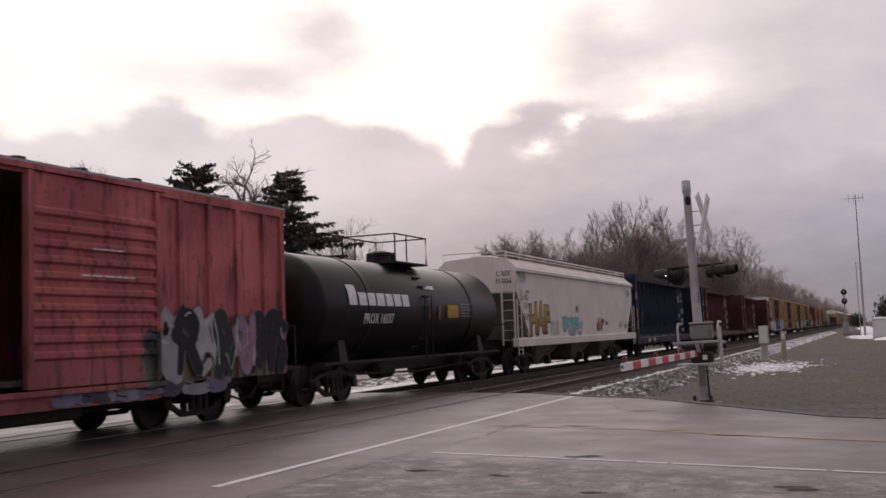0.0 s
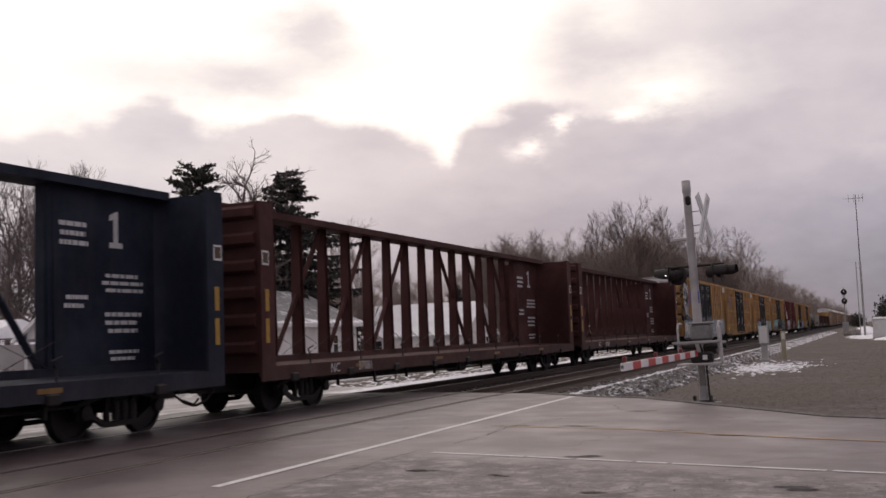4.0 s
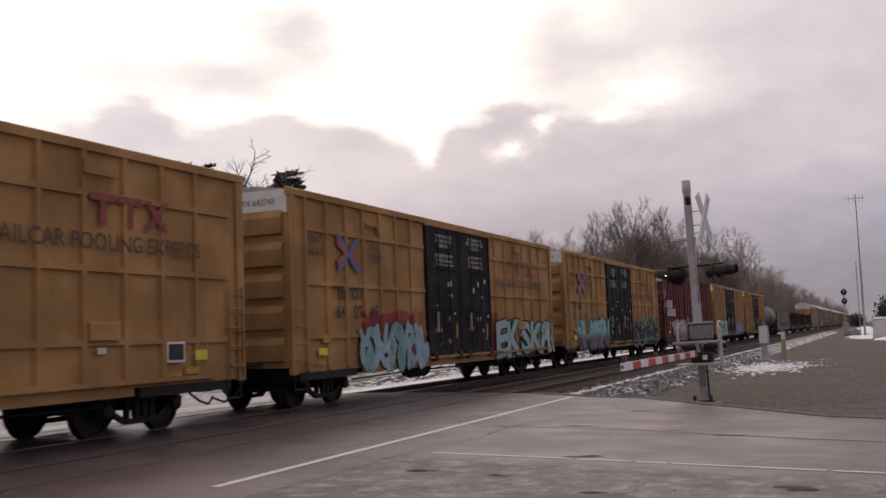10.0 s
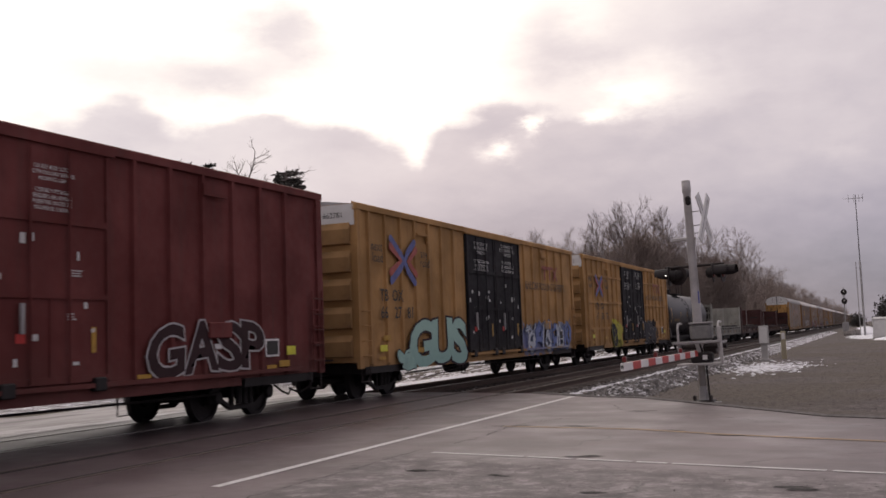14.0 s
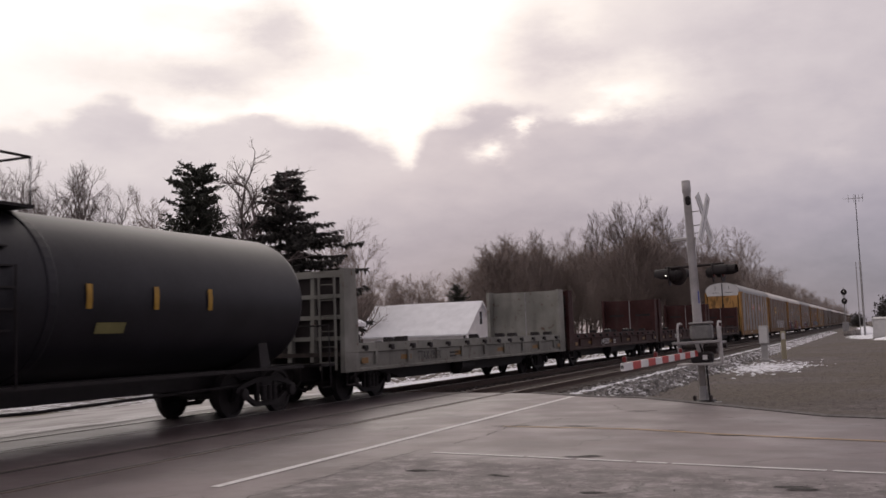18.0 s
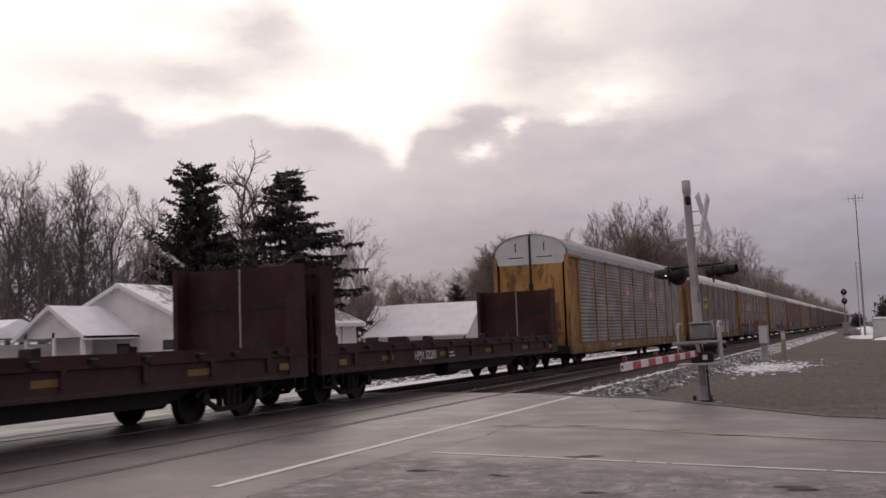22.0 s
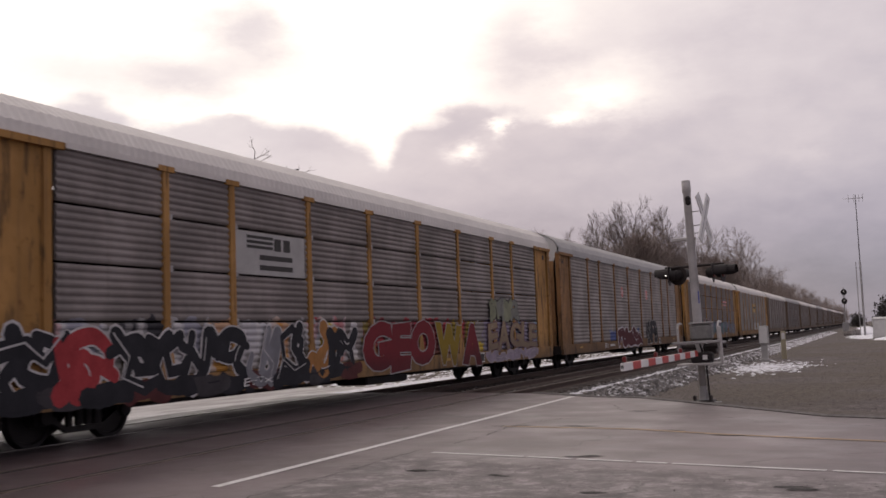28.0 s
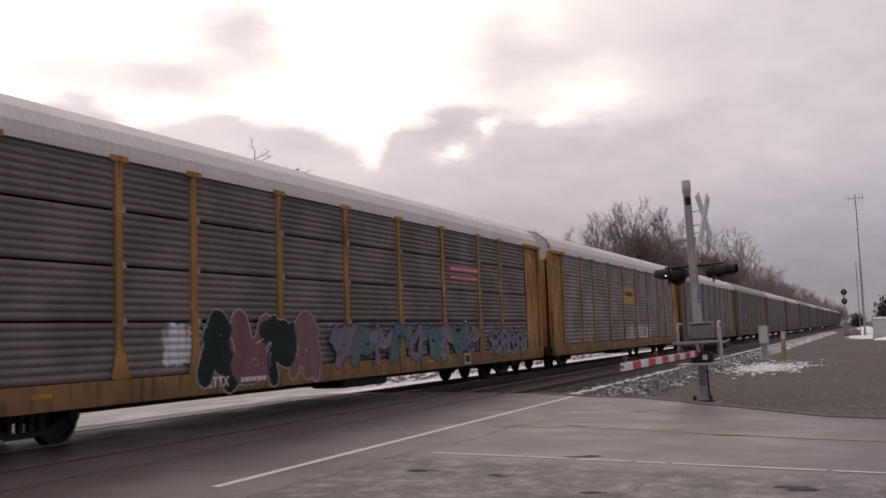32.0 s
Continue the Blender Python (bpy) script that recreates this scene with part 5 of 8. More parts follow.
    if mark:
        lm = LETTER_B
        if boxes:
            for z, cells in ((2.95, mark.split()), (2.45, number.split())):
                for i, t in enumerate(cells):
                    y = a + 1.3 + i * 0.92
                    pl = part("number_plate_panel", MB().box(X, X + 0.004, y - 0.33, y + 0.33, z - 0.22, z + 0.22), LETTER_W, c, "white painted number panel")
                    letters(t, 0.42, lm, c, (X + 0.006, y, z), 1.0, 0.006)
        else:
            for z, cells in ((2.58, mark.split()), (2.14, number.split())):
                for i, t in enumerate(cells):
                    letters(t, 0.43 if seed > 1 or z > 2.3 else 0.30, LETTER_W if seed == 1 and z < 2.3 else LETTER_B, c, (X + 0.003, a + 1.2 + ((0.92 if seed != 4 else 0.1) if grid else 0.15) + i * (0.86 if grid else 0.78), z), 1.0, 0.004)
    if seed == 1:
        part("number_band", MB().box(X - 0.002, X + 0.001, a + 1.3, a + 4.1, 1.97, 2.27), LETTER_B, c, "black painted number band")
    if slogan:
        letters("RAILCAR POOLING EXPERTS", 0.39, LETTER_D, c, (X, a + 15.1, 3.2), 0.98, 0.004)
        part("logo_block", MB().box(X, X + 0.004, a + 14.7, a + 15.3, 3.88, 4.0).box(X, X + 0.004, a + 14.93, a + 15.07, 3.48, 3.9)
             .box(X, X + 0.004, a + 15.35, a + 15.95, 3.88, 4.0).box(X, X + 0.004, a + 15.58, a + 15.72, 3.48, 3.9)
             .add([(X, a + 16.0, 3.48), (X, a + 16.16, 3.48), (X, a + 16.66, 4.0), (X, a + 16.5, 4.0)], [(0, 1, 2, 3)])
             .add([(X + 0.002, a + 16.5, 3.48), (X + 0.002, a + 16.66, 3.48), (X + 0.002, a + 16.16, 4.0), (X + 0.002, a + 16.0, 4.0)], [(0, 1, 2, 3)]), LETTER_M, c, "faded red company emblem")
    part("label_plate", MB().box(X, X + 0.004, a + 1.05, a + 1.45, 1.18, 1.34), LIME, c, "yellow notice label")
    part("tag_frame", MB().box(X, X + 0.004, b - 2.4, b - 1.9, 1.22, 1.58), LETTER_W, c)
    part("tag_face", MB().box(X + 0.004, X + 0.008, b - 2.36, b - 1.94, 1.26, 1.54), LETTER_B, c)
    part("label_plate", MB().box(X, X + 0.004, b - 1.6, b - 1.25, 1.24, 1.42), LIME, c, "yellow notice label")
    part("junction_box", MB().rbox(W + 0.03, W + 0.13, b - 4.3, b - 3.6, 1.62, 1.92, 0.02), paint, c, "painted steel cover box")
    part("grime_card", MB().box(X, X + 0.004, b - 4.1, b - 3.9, 1.42, 1.52), GREYW, c, "small white card")
    for i in range(5):
        part("reflector", MB().box(X, X + 0.004, a + 1.0 + i * 3.9, a + 1.35 + i * 3.9, 0.98, 1.05), YELLOW, c)
    if boxes:
        bars("small_print", a + 1.35, 1.62, 0.3, 0.25, 3, LETTER_W, c, X, seed + 30)
        bars("small_print", a + 2.1, 1.62, 0.3, 0.25, 3, LETTER_W, c, X, seed + 31)
    for u, v in ((1.25, 1.45), (b - a - 1.9, 1.0), (3.3, 1.1)):
        part("reflector", MB().box(X, X + 0.004, a + u, a + u + 0.4, v, v + 0.13), YELLOW, c)
    running_gear(c, L / 2)
    return c


def autorack(u0, label, sheet, roof_mat, frame, gaps=True, plates=()):
    """Enclosed three-level car carrier, ninety feet long."""
    L, W = 27.3, 1.58
    c = begin("autorack_car", label, "autorack", u0, L, "car carriers of the train")
    a, b = -L / 2, L / 2
    part("deck", MB().box(-W + 0.05, W - 0.05, a, b, 0.62, 0.95), BLACK, c, "dark flat car deck")
    part("side_sill", MB().prism([(W - 0.06, 0.60), (W + 0.05, 0.60), (W + 0.05, 0.99), (W - 0.06, 0.99)], "y", a + 0.1, b - 0.1), frame, c)
    part("side_sill", MB().box(-W - 0.05, -W + 0.05, a + 0.1, b - 0.1, 0.60, 0.99), frame, c)
    part("center_sill", MB().box(-0.4, 0.4, a, b, 0.42, 0.7), BLACK, c)
    posts = [1.75, 4.4, 6.4, 9.3, 12.2, 15.1, 18.0, 20.9, 22.9, 25.55]
    rows = [(1.0, 1.92), (1.95, 2.84), (2.87, 3.76), (3.79, 4.62)] if gaps else [(1.0, 1.932), (1.932, 2.858), (2.858, 3.782), (3.782, 4.62)]
    for i in range(9):
        y0, y1 = posts[i] + 0.07, posts[i + 1] - 0.07
        for j, (z0, z1) in enumerate(rows):
            key = "sheet_%.2f_%d_%d_%s" % (y1 - y0, j, gaps, sheet.name)
            def make(y=(y1 - y0), z0=z0, z1=z1):
                prof = [(W - 0.05, z0)]
                n = 7 if gaps else 6
                for q in range(n):
                    h = (z1 - z0) / n
                    prof += [(W - 0.013, z0 + h * (q + 0.04)), (W + 0.010, z0 + h * (q + 0.34)), (W + 0.012, z0 + h * (q + 0.60)), (W - 0.011, z0 + h * (q + 0.90))]
                prof.append((W - 0.05, z1))
                return MB().prism(prof, "y", 0, y)
            part("sheet_panel", moved(shared(key, make, sheet), a + y0), sheet, c)
    post = shared("rack_post_%s" % frame.name, lambda: MB().loft([[(W - 0.03, -0.10, 0.95), (W - 0.03, 0.10, 0.95), (W - 0.03, 0.10, 4.62), (W - 0.03, -0.10, 4.62)],
                                                                   [(W + 0.04, -0.08, 1.0), (W + 0.04, 0.08, 1.0), (W + 0.04, 0.08, 4.60), (W + 0.04, -0.08, 4.60)]])
                  .prism([(-0.22, 1.0), (0.22, 1.0), (0.075, 1.55), (-0.075, 1.55)], "x", W + 0.035, W + 0.05).box(W, W + 0.06, -0.22, 0.22, 4.58, 4.68), frame)
    for y in posts[1:-1]:
        part("side_post", moved(post, a + y), frame, c)
    bolt = shared("panel_clip_%s" % frame.name, lambda: MB().rbox(W + 0.0, W + 0.04, -0.05, 0.05, -0.06, 0.06, 0.01), GALV)
    for y in posts[1:-1]:
        for z in (1.93, 2.86, 3.78):
            part("panel_clip", bolt, GALV, c, at=pose(0, a + y + 0.12, z))
    part("side_sheeting", MB().box(-W, -W + 0.04, a + 1.7, b - 1.7, 0.99, 4.62), sheet, c)
    # end bays with ladder posts
    for e, s in ((a, 1), (b, -1)):
        f = part("end_bay", MB().box(W - 0.06, W - 0.02, min(e + s * 0.35, e + s * 1.72), max(e + s * 0.35, e + s * 1.72), 0.95, 4.62), frame, c, "plain yellow end panel")
        part("end_post", MB().box(W - 0.12, W + 0.04, min(e + s * 0.02, e + s * 0.30), max(e + s * 0.02, e + s * 0.30), 0.8, 4.66), frame, f)
        part("end_post", MB().box(W - 0.05, W + 0.02, min(e + s * 1.55, e + s * 1.72), max(e + s * 1.55, e + s * 1.72), 0.9, 4.66), frame, f)
        part("end_post", MB().box(-W - 0.04, -W + 0.12, min(e, e + s * 0.35), max(e, e + s * 0.35), 0.8, 4.66), frame, f)
        part("end_bay", MB().box(-W, -W + 0.04, min(e + s * 0.3, e + s * 1.72), max(e + s * 0.3, e + s * 1.72), 0.95, 4.62), frame, c)
        part("header", MB().box(W - 0.08, W + 0.08, min(e, e + s * 1.95), max(e, e + s * 1.95), 4.58, 4.69), frame, f)
        rung = MB().box(W + 0.05, W + 0.075, e + s * 0.14 - 0.16, e + s * 0.14 + 0.16, 1.1, 1.13).mesh("rung", frame)
        for i in range(10):
            part("rung", rung, frame, f, at=pose(0, 0, 0.36 * i))
        part("slot", MB().box(W - 0.019, W - 0.014, min(e + s * 0.55, e + s * 0.72), max(e + s * 0.55, e + s * 0.72), 4.25, 4.42), BLACK, f)
        part("sill_step", MB().tube([(W, e + s * 0.25, 0.8), (W, e + s * 0.25, 0.42), (W, e + s * 0.75, 0.42), (W, e + s * 0.75, 0.8)], 0.02, 6), STEEL, f)
        # end doors: two curved leaves with white upper panels
        for q in (-1, 1):
            d = part("end_door", MB().box(min(q * 0.04, q * 1.36), max(q * 0.04, q * 1.36), min(e + s * 0.05, e + s * 0.12), max(e + s * 0.05, e + s * 0.12), 0.95, 4.34), frame, c, "yellow end door leaf")
            arc = [(q * 0.04, 4.34), (q * 1.40, 4.34), (q * 1.53, 4.70), (q * 1.55, 4.92), (q * 1.41, 5.15), (q * 1.05, 5.40), (q * 0.52, 5.55), (q * 0.04, 5.59)]
            if q < 0:
                arc = arc[::-1]
            part("white_panel", MB().prism([(p[0], p[1]) for p in arc], "y", min(e + s * 0.05, e + s * 0.10), max(e + s * 0.05, e + s * 0.10)), GREYW, d, "white upper door panel")
            bars_y = MB().box(q * 0.62 - 0.35, q * 0.62 + 0.35, min(e + s * 0.045, e + s * 0.05), max(e + s * 0.045, e + s * 0.05), 4.62, 4.66)
            part("small_print", bars_y, LETTER_B, d)
            part("hinge_strap", MB().box(q * 0.62 - 0.02, q * 0.62 + 0.02, min(e + s * 0.03, e + s * 0.05), max(e + s * 0.03, e + s * 0.05), 4.9, 5.25), BLACK, d)
        part("lock_bar", MB().box(-0.035, 0.035, min(e, e + s * 0.05), max(e, e + s * 0.05), 3.2, 5.52).box(-0.09, 0.09, min(e, e + s * 0.05), max(e, e + s * 0.05), 3.2, 3.55), BLACK, c, "dark door lock bar")
    # arched roof with fine cross corrugation
    arc = [(W + 0.03, 4.70), (W + 0.01, 4.90), (W * 0.91, 5.15), (W * 0.68, 5.40), (W * 0.34, 5.55), (0, 5.60)]
    arc = arc + [(-x, z) for x, z in arc[-2::-1]]
    rings_ = []
    n = 290
    for i in range(n + 1):
        y = a + L * i / n
        k = 0.014 * (i % 2)
        rings_.append([(x * (1 - k * 0.4), y, z - k) for x, z in arc])
    part("roof", MB().loft(rings_, caps=False, closed=False), roof_mat, c)
    part("roof_edge", MB().box(W - 0.06, W + 0.05, a, b, 4.62, 4.72), roof_mat, c)
    part("end_hoop", MB().loft([[(x * 1.01, a + 0.02, z + 0.02) for x, z in arc], [(x * 1.01, a + 0.14, z + 0.02) for x, z in arc]], caps=False, closed=False), roof_mat, c, "sheet metal roof end hoop")
    part("end_hoop", MB().loft([[(x * 1.01, b - 0.14, z + 0.02) for x, z in arc], [(x * 1.01, b - 0.02, z + 0.02) for x, z in arc]], caps=False, closed=False), roof_mat, c, "sheet metal roof end hoop")
    part("brake_gear", MB().rbox(0.4, 1.3, -1.2, 1.2, 0.36, 0.6, 0.05), BLACK, c)
    for kind, y, z, w, h in plates:
        m = {"red": RED, "grey": BOXGREY, "yellow": YELLOW}[kind]
        if kind == "red" and w < 1:
            rim = part("emblem_plate", MB().prism([(a + y + w / 2 + w * 0.56 * math.cos(radians(22.5 + 45 * q)), z + h / 2 + h * 0.60 * math.sin(radians(22.5 + 45 * q))) for q in range(8)], "x", W + 0.016, W + 0.022), LETTER_W, c, "white rim of an eight-sided plate")
            pl = part("emblem_face", MB().prism([(a + y + w / 2 + w * 0.50 * math.cos(radians(22.5 + 45 * q)), z + h / 2 + h * 0.54 * math.sin(radians(22.5 + 45 * q))) for q in range(8)], "x", W + 0.02, W + 0.026), m, rim, "red face")
            pl = rim
        else:
            pl = part("emblem_plate", MB().box(W + 0.02, W + 0.026, a + y, a + y + w, z, z + h), m, c, kind + " owner's plate")
        if kind == "grey":
            for q in ([(0.4, 1.35, h * 0.62 + 0.1 * i, h * 0.62 + 0.06 + 0.1 * i) for i in range(3)] + [(1.4 + 0.35 * i, 1.66 + 0.35 * i, h * 0.60, h * 0.9) for i in range(2)]
                      + [(0.85, 2.1, h * (0.36 - 0.24 * i), h * (0.48 - 0.24 * i)) for i in range(2)]):
                part("emblem_bar", MB().box(W + 0.026, W + 0.030, a + y + q[0], a + y + q[1], z + q[2], z + q[3]), LETTER_B, pl)
        elif kind == "red":
            for e, f in ((0.64, 0.72), (0.48, 0.55), (0.3, 0.38)):
                part("emblem_bar", MB().box(W + 0.026, W + 0.03, a + y + 0.1, a + y + w - 0.1, z + h * e, z + h * f), LETTER_W, pl)
        else:
            part("emblem_bar", MB().box(W + 0.026, W + 0.03, a + y + 0.25, a + y + w - 0.25, z + h * 0.45, z + h * 0.7), LETTER_B, pl)
    part("data_box", MB().box(W + 0.051, W + 0.055, b - 7.9, b - 7.45, 0.66, 0.95), LETTER_W, c, "white framed data box")
    part("data_face", MB().box(W + 0.055, W + 0.058, b - 7.86, b - 7.49, 0.69, 0.92), LETTER_B, c)
    for i in range(4):
        part("reflector", MB().box(W + 0.051, W + 0.055, a + 2.5 + i * 7.1, a + 2.9 + i * 7.1, 0.8, 0.87), YELLOW, c)
    running_gear(c, L / 2, 3.0)
    return c


def sum_boxes(bs):
    m = MB()
    for q in bs:
        m.box(*q)
    return m.v, m.f


def centerbeam(u0, label, paint, mark, number, seed):
    """Centre-partition lumber flat: deck, two bulkheads and a tall trussed spine."""
    L, W = 23.1, 1.48
    c = begin("centerbeam_flatcar", label, "flatcar", u0, L, "empty lumber flats of the train")
    a, b = -L / 2, L / 2
    part("deck", MB().prism([(-W, 0.90), (W, 0.90), (W, 1.02), (0.2, 1.06), (-0.2, 1.06), (-W, 1.02)], "y", a, b), paint, c)
    part("side_sill", MB().box(W - 0.03, W + 0.02, a, b, 0.72, 1.0), paint, c)
    part("side_sill", MB().box(-W - 0.02, -W + 0.03, a, b, 0.72, 1.0), paint, c)
    part("center_sill", MB().box(-0.3, 0.3, a, b, 0.5, 0.95), BLACK, c)
    for e, s in ((a, 1), (b, -1)):
        bh = part("bulkhead", MB().box(-W, W, min(e + s * 0.02, e + s * 0.10), max(e + s * 0.02, e + s * 0.10), 0.95, 4.42), paint, c, "end bulkhead")
        for i in range(6):
            part("bulkhead_rib", MB().prism([(e, -0.0 + 1.25 + i * 0.56), (e - s * 0.09, 1.32 + i * 0.56), (e - s * 0.09, 1.48 + i * 0.56), (e, 1.55 + i * 0.56)] if s > 0 else
                                            [(e, 1.25 + i * 0.56), (e, 1.55 + i * 0.56), (e + 0.09, 1.48 + i * 0.56), (e + 0.09, 1.32 + i * 0.56)], "x", -W + 0.1, W - 0.1), paint, bh)
        part("bulkhead_post", MB().box(W - 0.06, W + 0.02, min(e, e + s * 0.5), max(e, e + s * 0.5), 0.8, 4.42), paint, bh)
        part("bulkhead_post", MB().box(-W - 0.02, -W + 0.06, min(e, e + s * 0.45), max(e, e + s * 0.45), 0.8, 4.42), paint, bh)
        # solid web panel along the spine next to the rear bulkhead
        if s < 0:
            part("web_panel", MB().box(-0.10, 0.10, e - 3.15, e - 0.3, 1.05, 4.38), paint, c, "solid lettered spine panel")
            part("panel_emblem", MB().prism([(e - 1.55, 3.35), (e - 1.2, 3.35), (e - 1.2, 3.45), (e - 1.32, 3.45), (e - 1.32, 4.05), (e - 1.55, 3.95), (e - 1.55, 3.85), (e - 1.44, 3.88), (e - 1.44, 3.45), (e - 1.55, 3.45)], "x", 0.102, 0.106), GREYW, c, "pale company emblem")
            for y, z, w, h, r in ((e - 2.85, 3.3, 0.8, 0.5, 3), (e - 1.75, 2.5, 1.2, 0.4, 3), (e - 1.7, 1.75, 1.1, 0.45, 3), (e - 2.7, 2.2, 0.6, 0.3, 2), (e - 1.6, 1.25, 0.9, 0.25, 2)):
                bars("small_print", y, z, w, h, r, GREYW, c, 0.102, seed + int(z * 10))
        part("edge_label", MB().box(W + 0.02, W + 0.026, min(e + s * 0.15, e + s * 0.28), max(e + s * 0.15, e + s * 0.28), 1.5, 2.0).box(W + 0.02, W + 0.026, min(e + s * 0.15, e + s * 0.28), max(e + s * 0.15, e + s * 0.28), 2.15, 2.6), YELLOW, bh, "yellow reflective strip")
        part("tag_card", MB().box(W + 0.02, W + 0.025, min(e + s * 0.05, e + s * 0.30), max(e + s * 0.05, e + s * 0.30), 3.1, 3.4), LETTER_W, bh)
        part("tag_face", MB().box(W + 0.025, W + 0.028, min(e + s * 0.08, e + s * 0.27), max(e + s * 0.08, e + s * 0.27), 3.14, 3.36), LETTER_D, bh)
    # spine
    part("top_chord", MB().box(-0.34, 0.34, a + 0.1, b - 0.1, 4.36, 4.52), paint, c, "top chord beam")
    part("bottom_chord", MB().box(-0.18, 0.18, a + 0.4, b - 0.4, 1.05, 1.2), paint, c)
    ys = [a + 2.65 + 1.245 * i for i in range(15)]
    def h_section(z, x):
        return [(-x, -0.085, z), (x, -0.085, z), (x, -0.065, z), (x * 0.25, -0.065, z), (x * 0.25, 0.065, z), (x, 0.065, z), (x, 0.085, z), (-x, 0.085, z), (-x, 0.065, z), (-x * 0.25, 0.065, z), (-x * 0.25, -0.065, z), (-x, -0.065, z)]
    col = MB().loft([h_section(1.05, 0.145), h_section(4.38, 0.10)])
    cm = col.mesh("spine_post", paint)
    for y in ys:
        part("spine_post", cm, paint, c, at=pose(0, y, 0))
    for i in (0, 2, 4):
        part("diagonal", MB().tube([(0, ys[i] + 0.12, 1.15), (0, ys[i + 2] - 0.1, 4.3)], 0.065, 6), paint, c)
        part("diagonal", MB().tube([(0, ys[i + 8] + 0.1, 4.3), (0, ys[i + 10] - 0.12, 1.15)], 0.065, 6), paint, c)
    part("diagonal", MB().tube([(0, a + 0.3, 2.3), (0, ys[0] - 0.1, 1.2)], 0.065, 6), paint, c)
    part("cable_net", MB().add(*net_lines(ys)), STEEL, c, "thin lashing cables")
    for i in range(9):
        part("tie_winch", MB().rbox(W - 0.06, W + 0.08, a + 1.2 + i * 2.5 - 0.14, a + 1.2 + i * 2.5 + 0.14, 0.66, 0.86, 0.03), BLACK, c)
        if i % 2:
            part("reflector", MB().box(W + 0.021, W + 0.026, a + 1.6 + i * 2.4, a + 2.1 + i * 2.4, 0.86, 0.94), OCHRE, c, "dull yellow reflector")
        part("hook", MB().tube([(W - 0.1, a + 2.1 + i * 2.4, 1.0), (W - 0.14, a + 2.16 + i * 2.4, 1.22), (W - 0.1, a + 2.0 + i * 2.4, 1.34), (W - 0.1, a + 2.22 + i * 2.4, 1.4)], 0.022, 5), BLACK, c, "dark tie-down hook")
        part("brake_hanger", MB().box(W - 0.3, W - 0.24, a + 3.6 + i * 1.9, a + 3.66 + i * 1.9, 0.45, 0.75), BLACK, c)
    letters(mark, 0.30, GREYW, c, (W + 0.026, a + 3.0, 0.87))
    letters(number, 0.30, GREYW, c, (W + 0.026, a + 4.5, 0.87))
    part("step_rail", MB().tube([(W, a + 5.0, 0.72), (W, a + 5.0, 0.45), (W, a + 6.2, 0.45), (W, a + 6.2, 0.72)], 0.02, 6), STEEL, c)
    part("brake_reservoir", MB().lathe([(0.05, -0.5), (0.22, -0.44), (0.22, 0.44), (0.05, 0.5)], "y", 12, at=(0.8, 0.4, 0.62)), BLACK, c)
    part("brake_pipe", MB().tube([(1.1, a + 3.4, 0.6), (1.1, 0, 0.52), (1.1, b - 3.4, 0.6)], 0.03, 6), BLACK, c)
    running_gear(c, L / 2)
    return c


def net_lines(ys):
    m = MB()
    for y0, y1 in zip(ys, ys[1:]):
        for s in (0, 1):
            m.tube([(0.2, y0, 1.15 + 0.5 * s), (0.2, y1, 1.65 - 0.5 * s)], 0.008, 3)
    return m.v, m.f


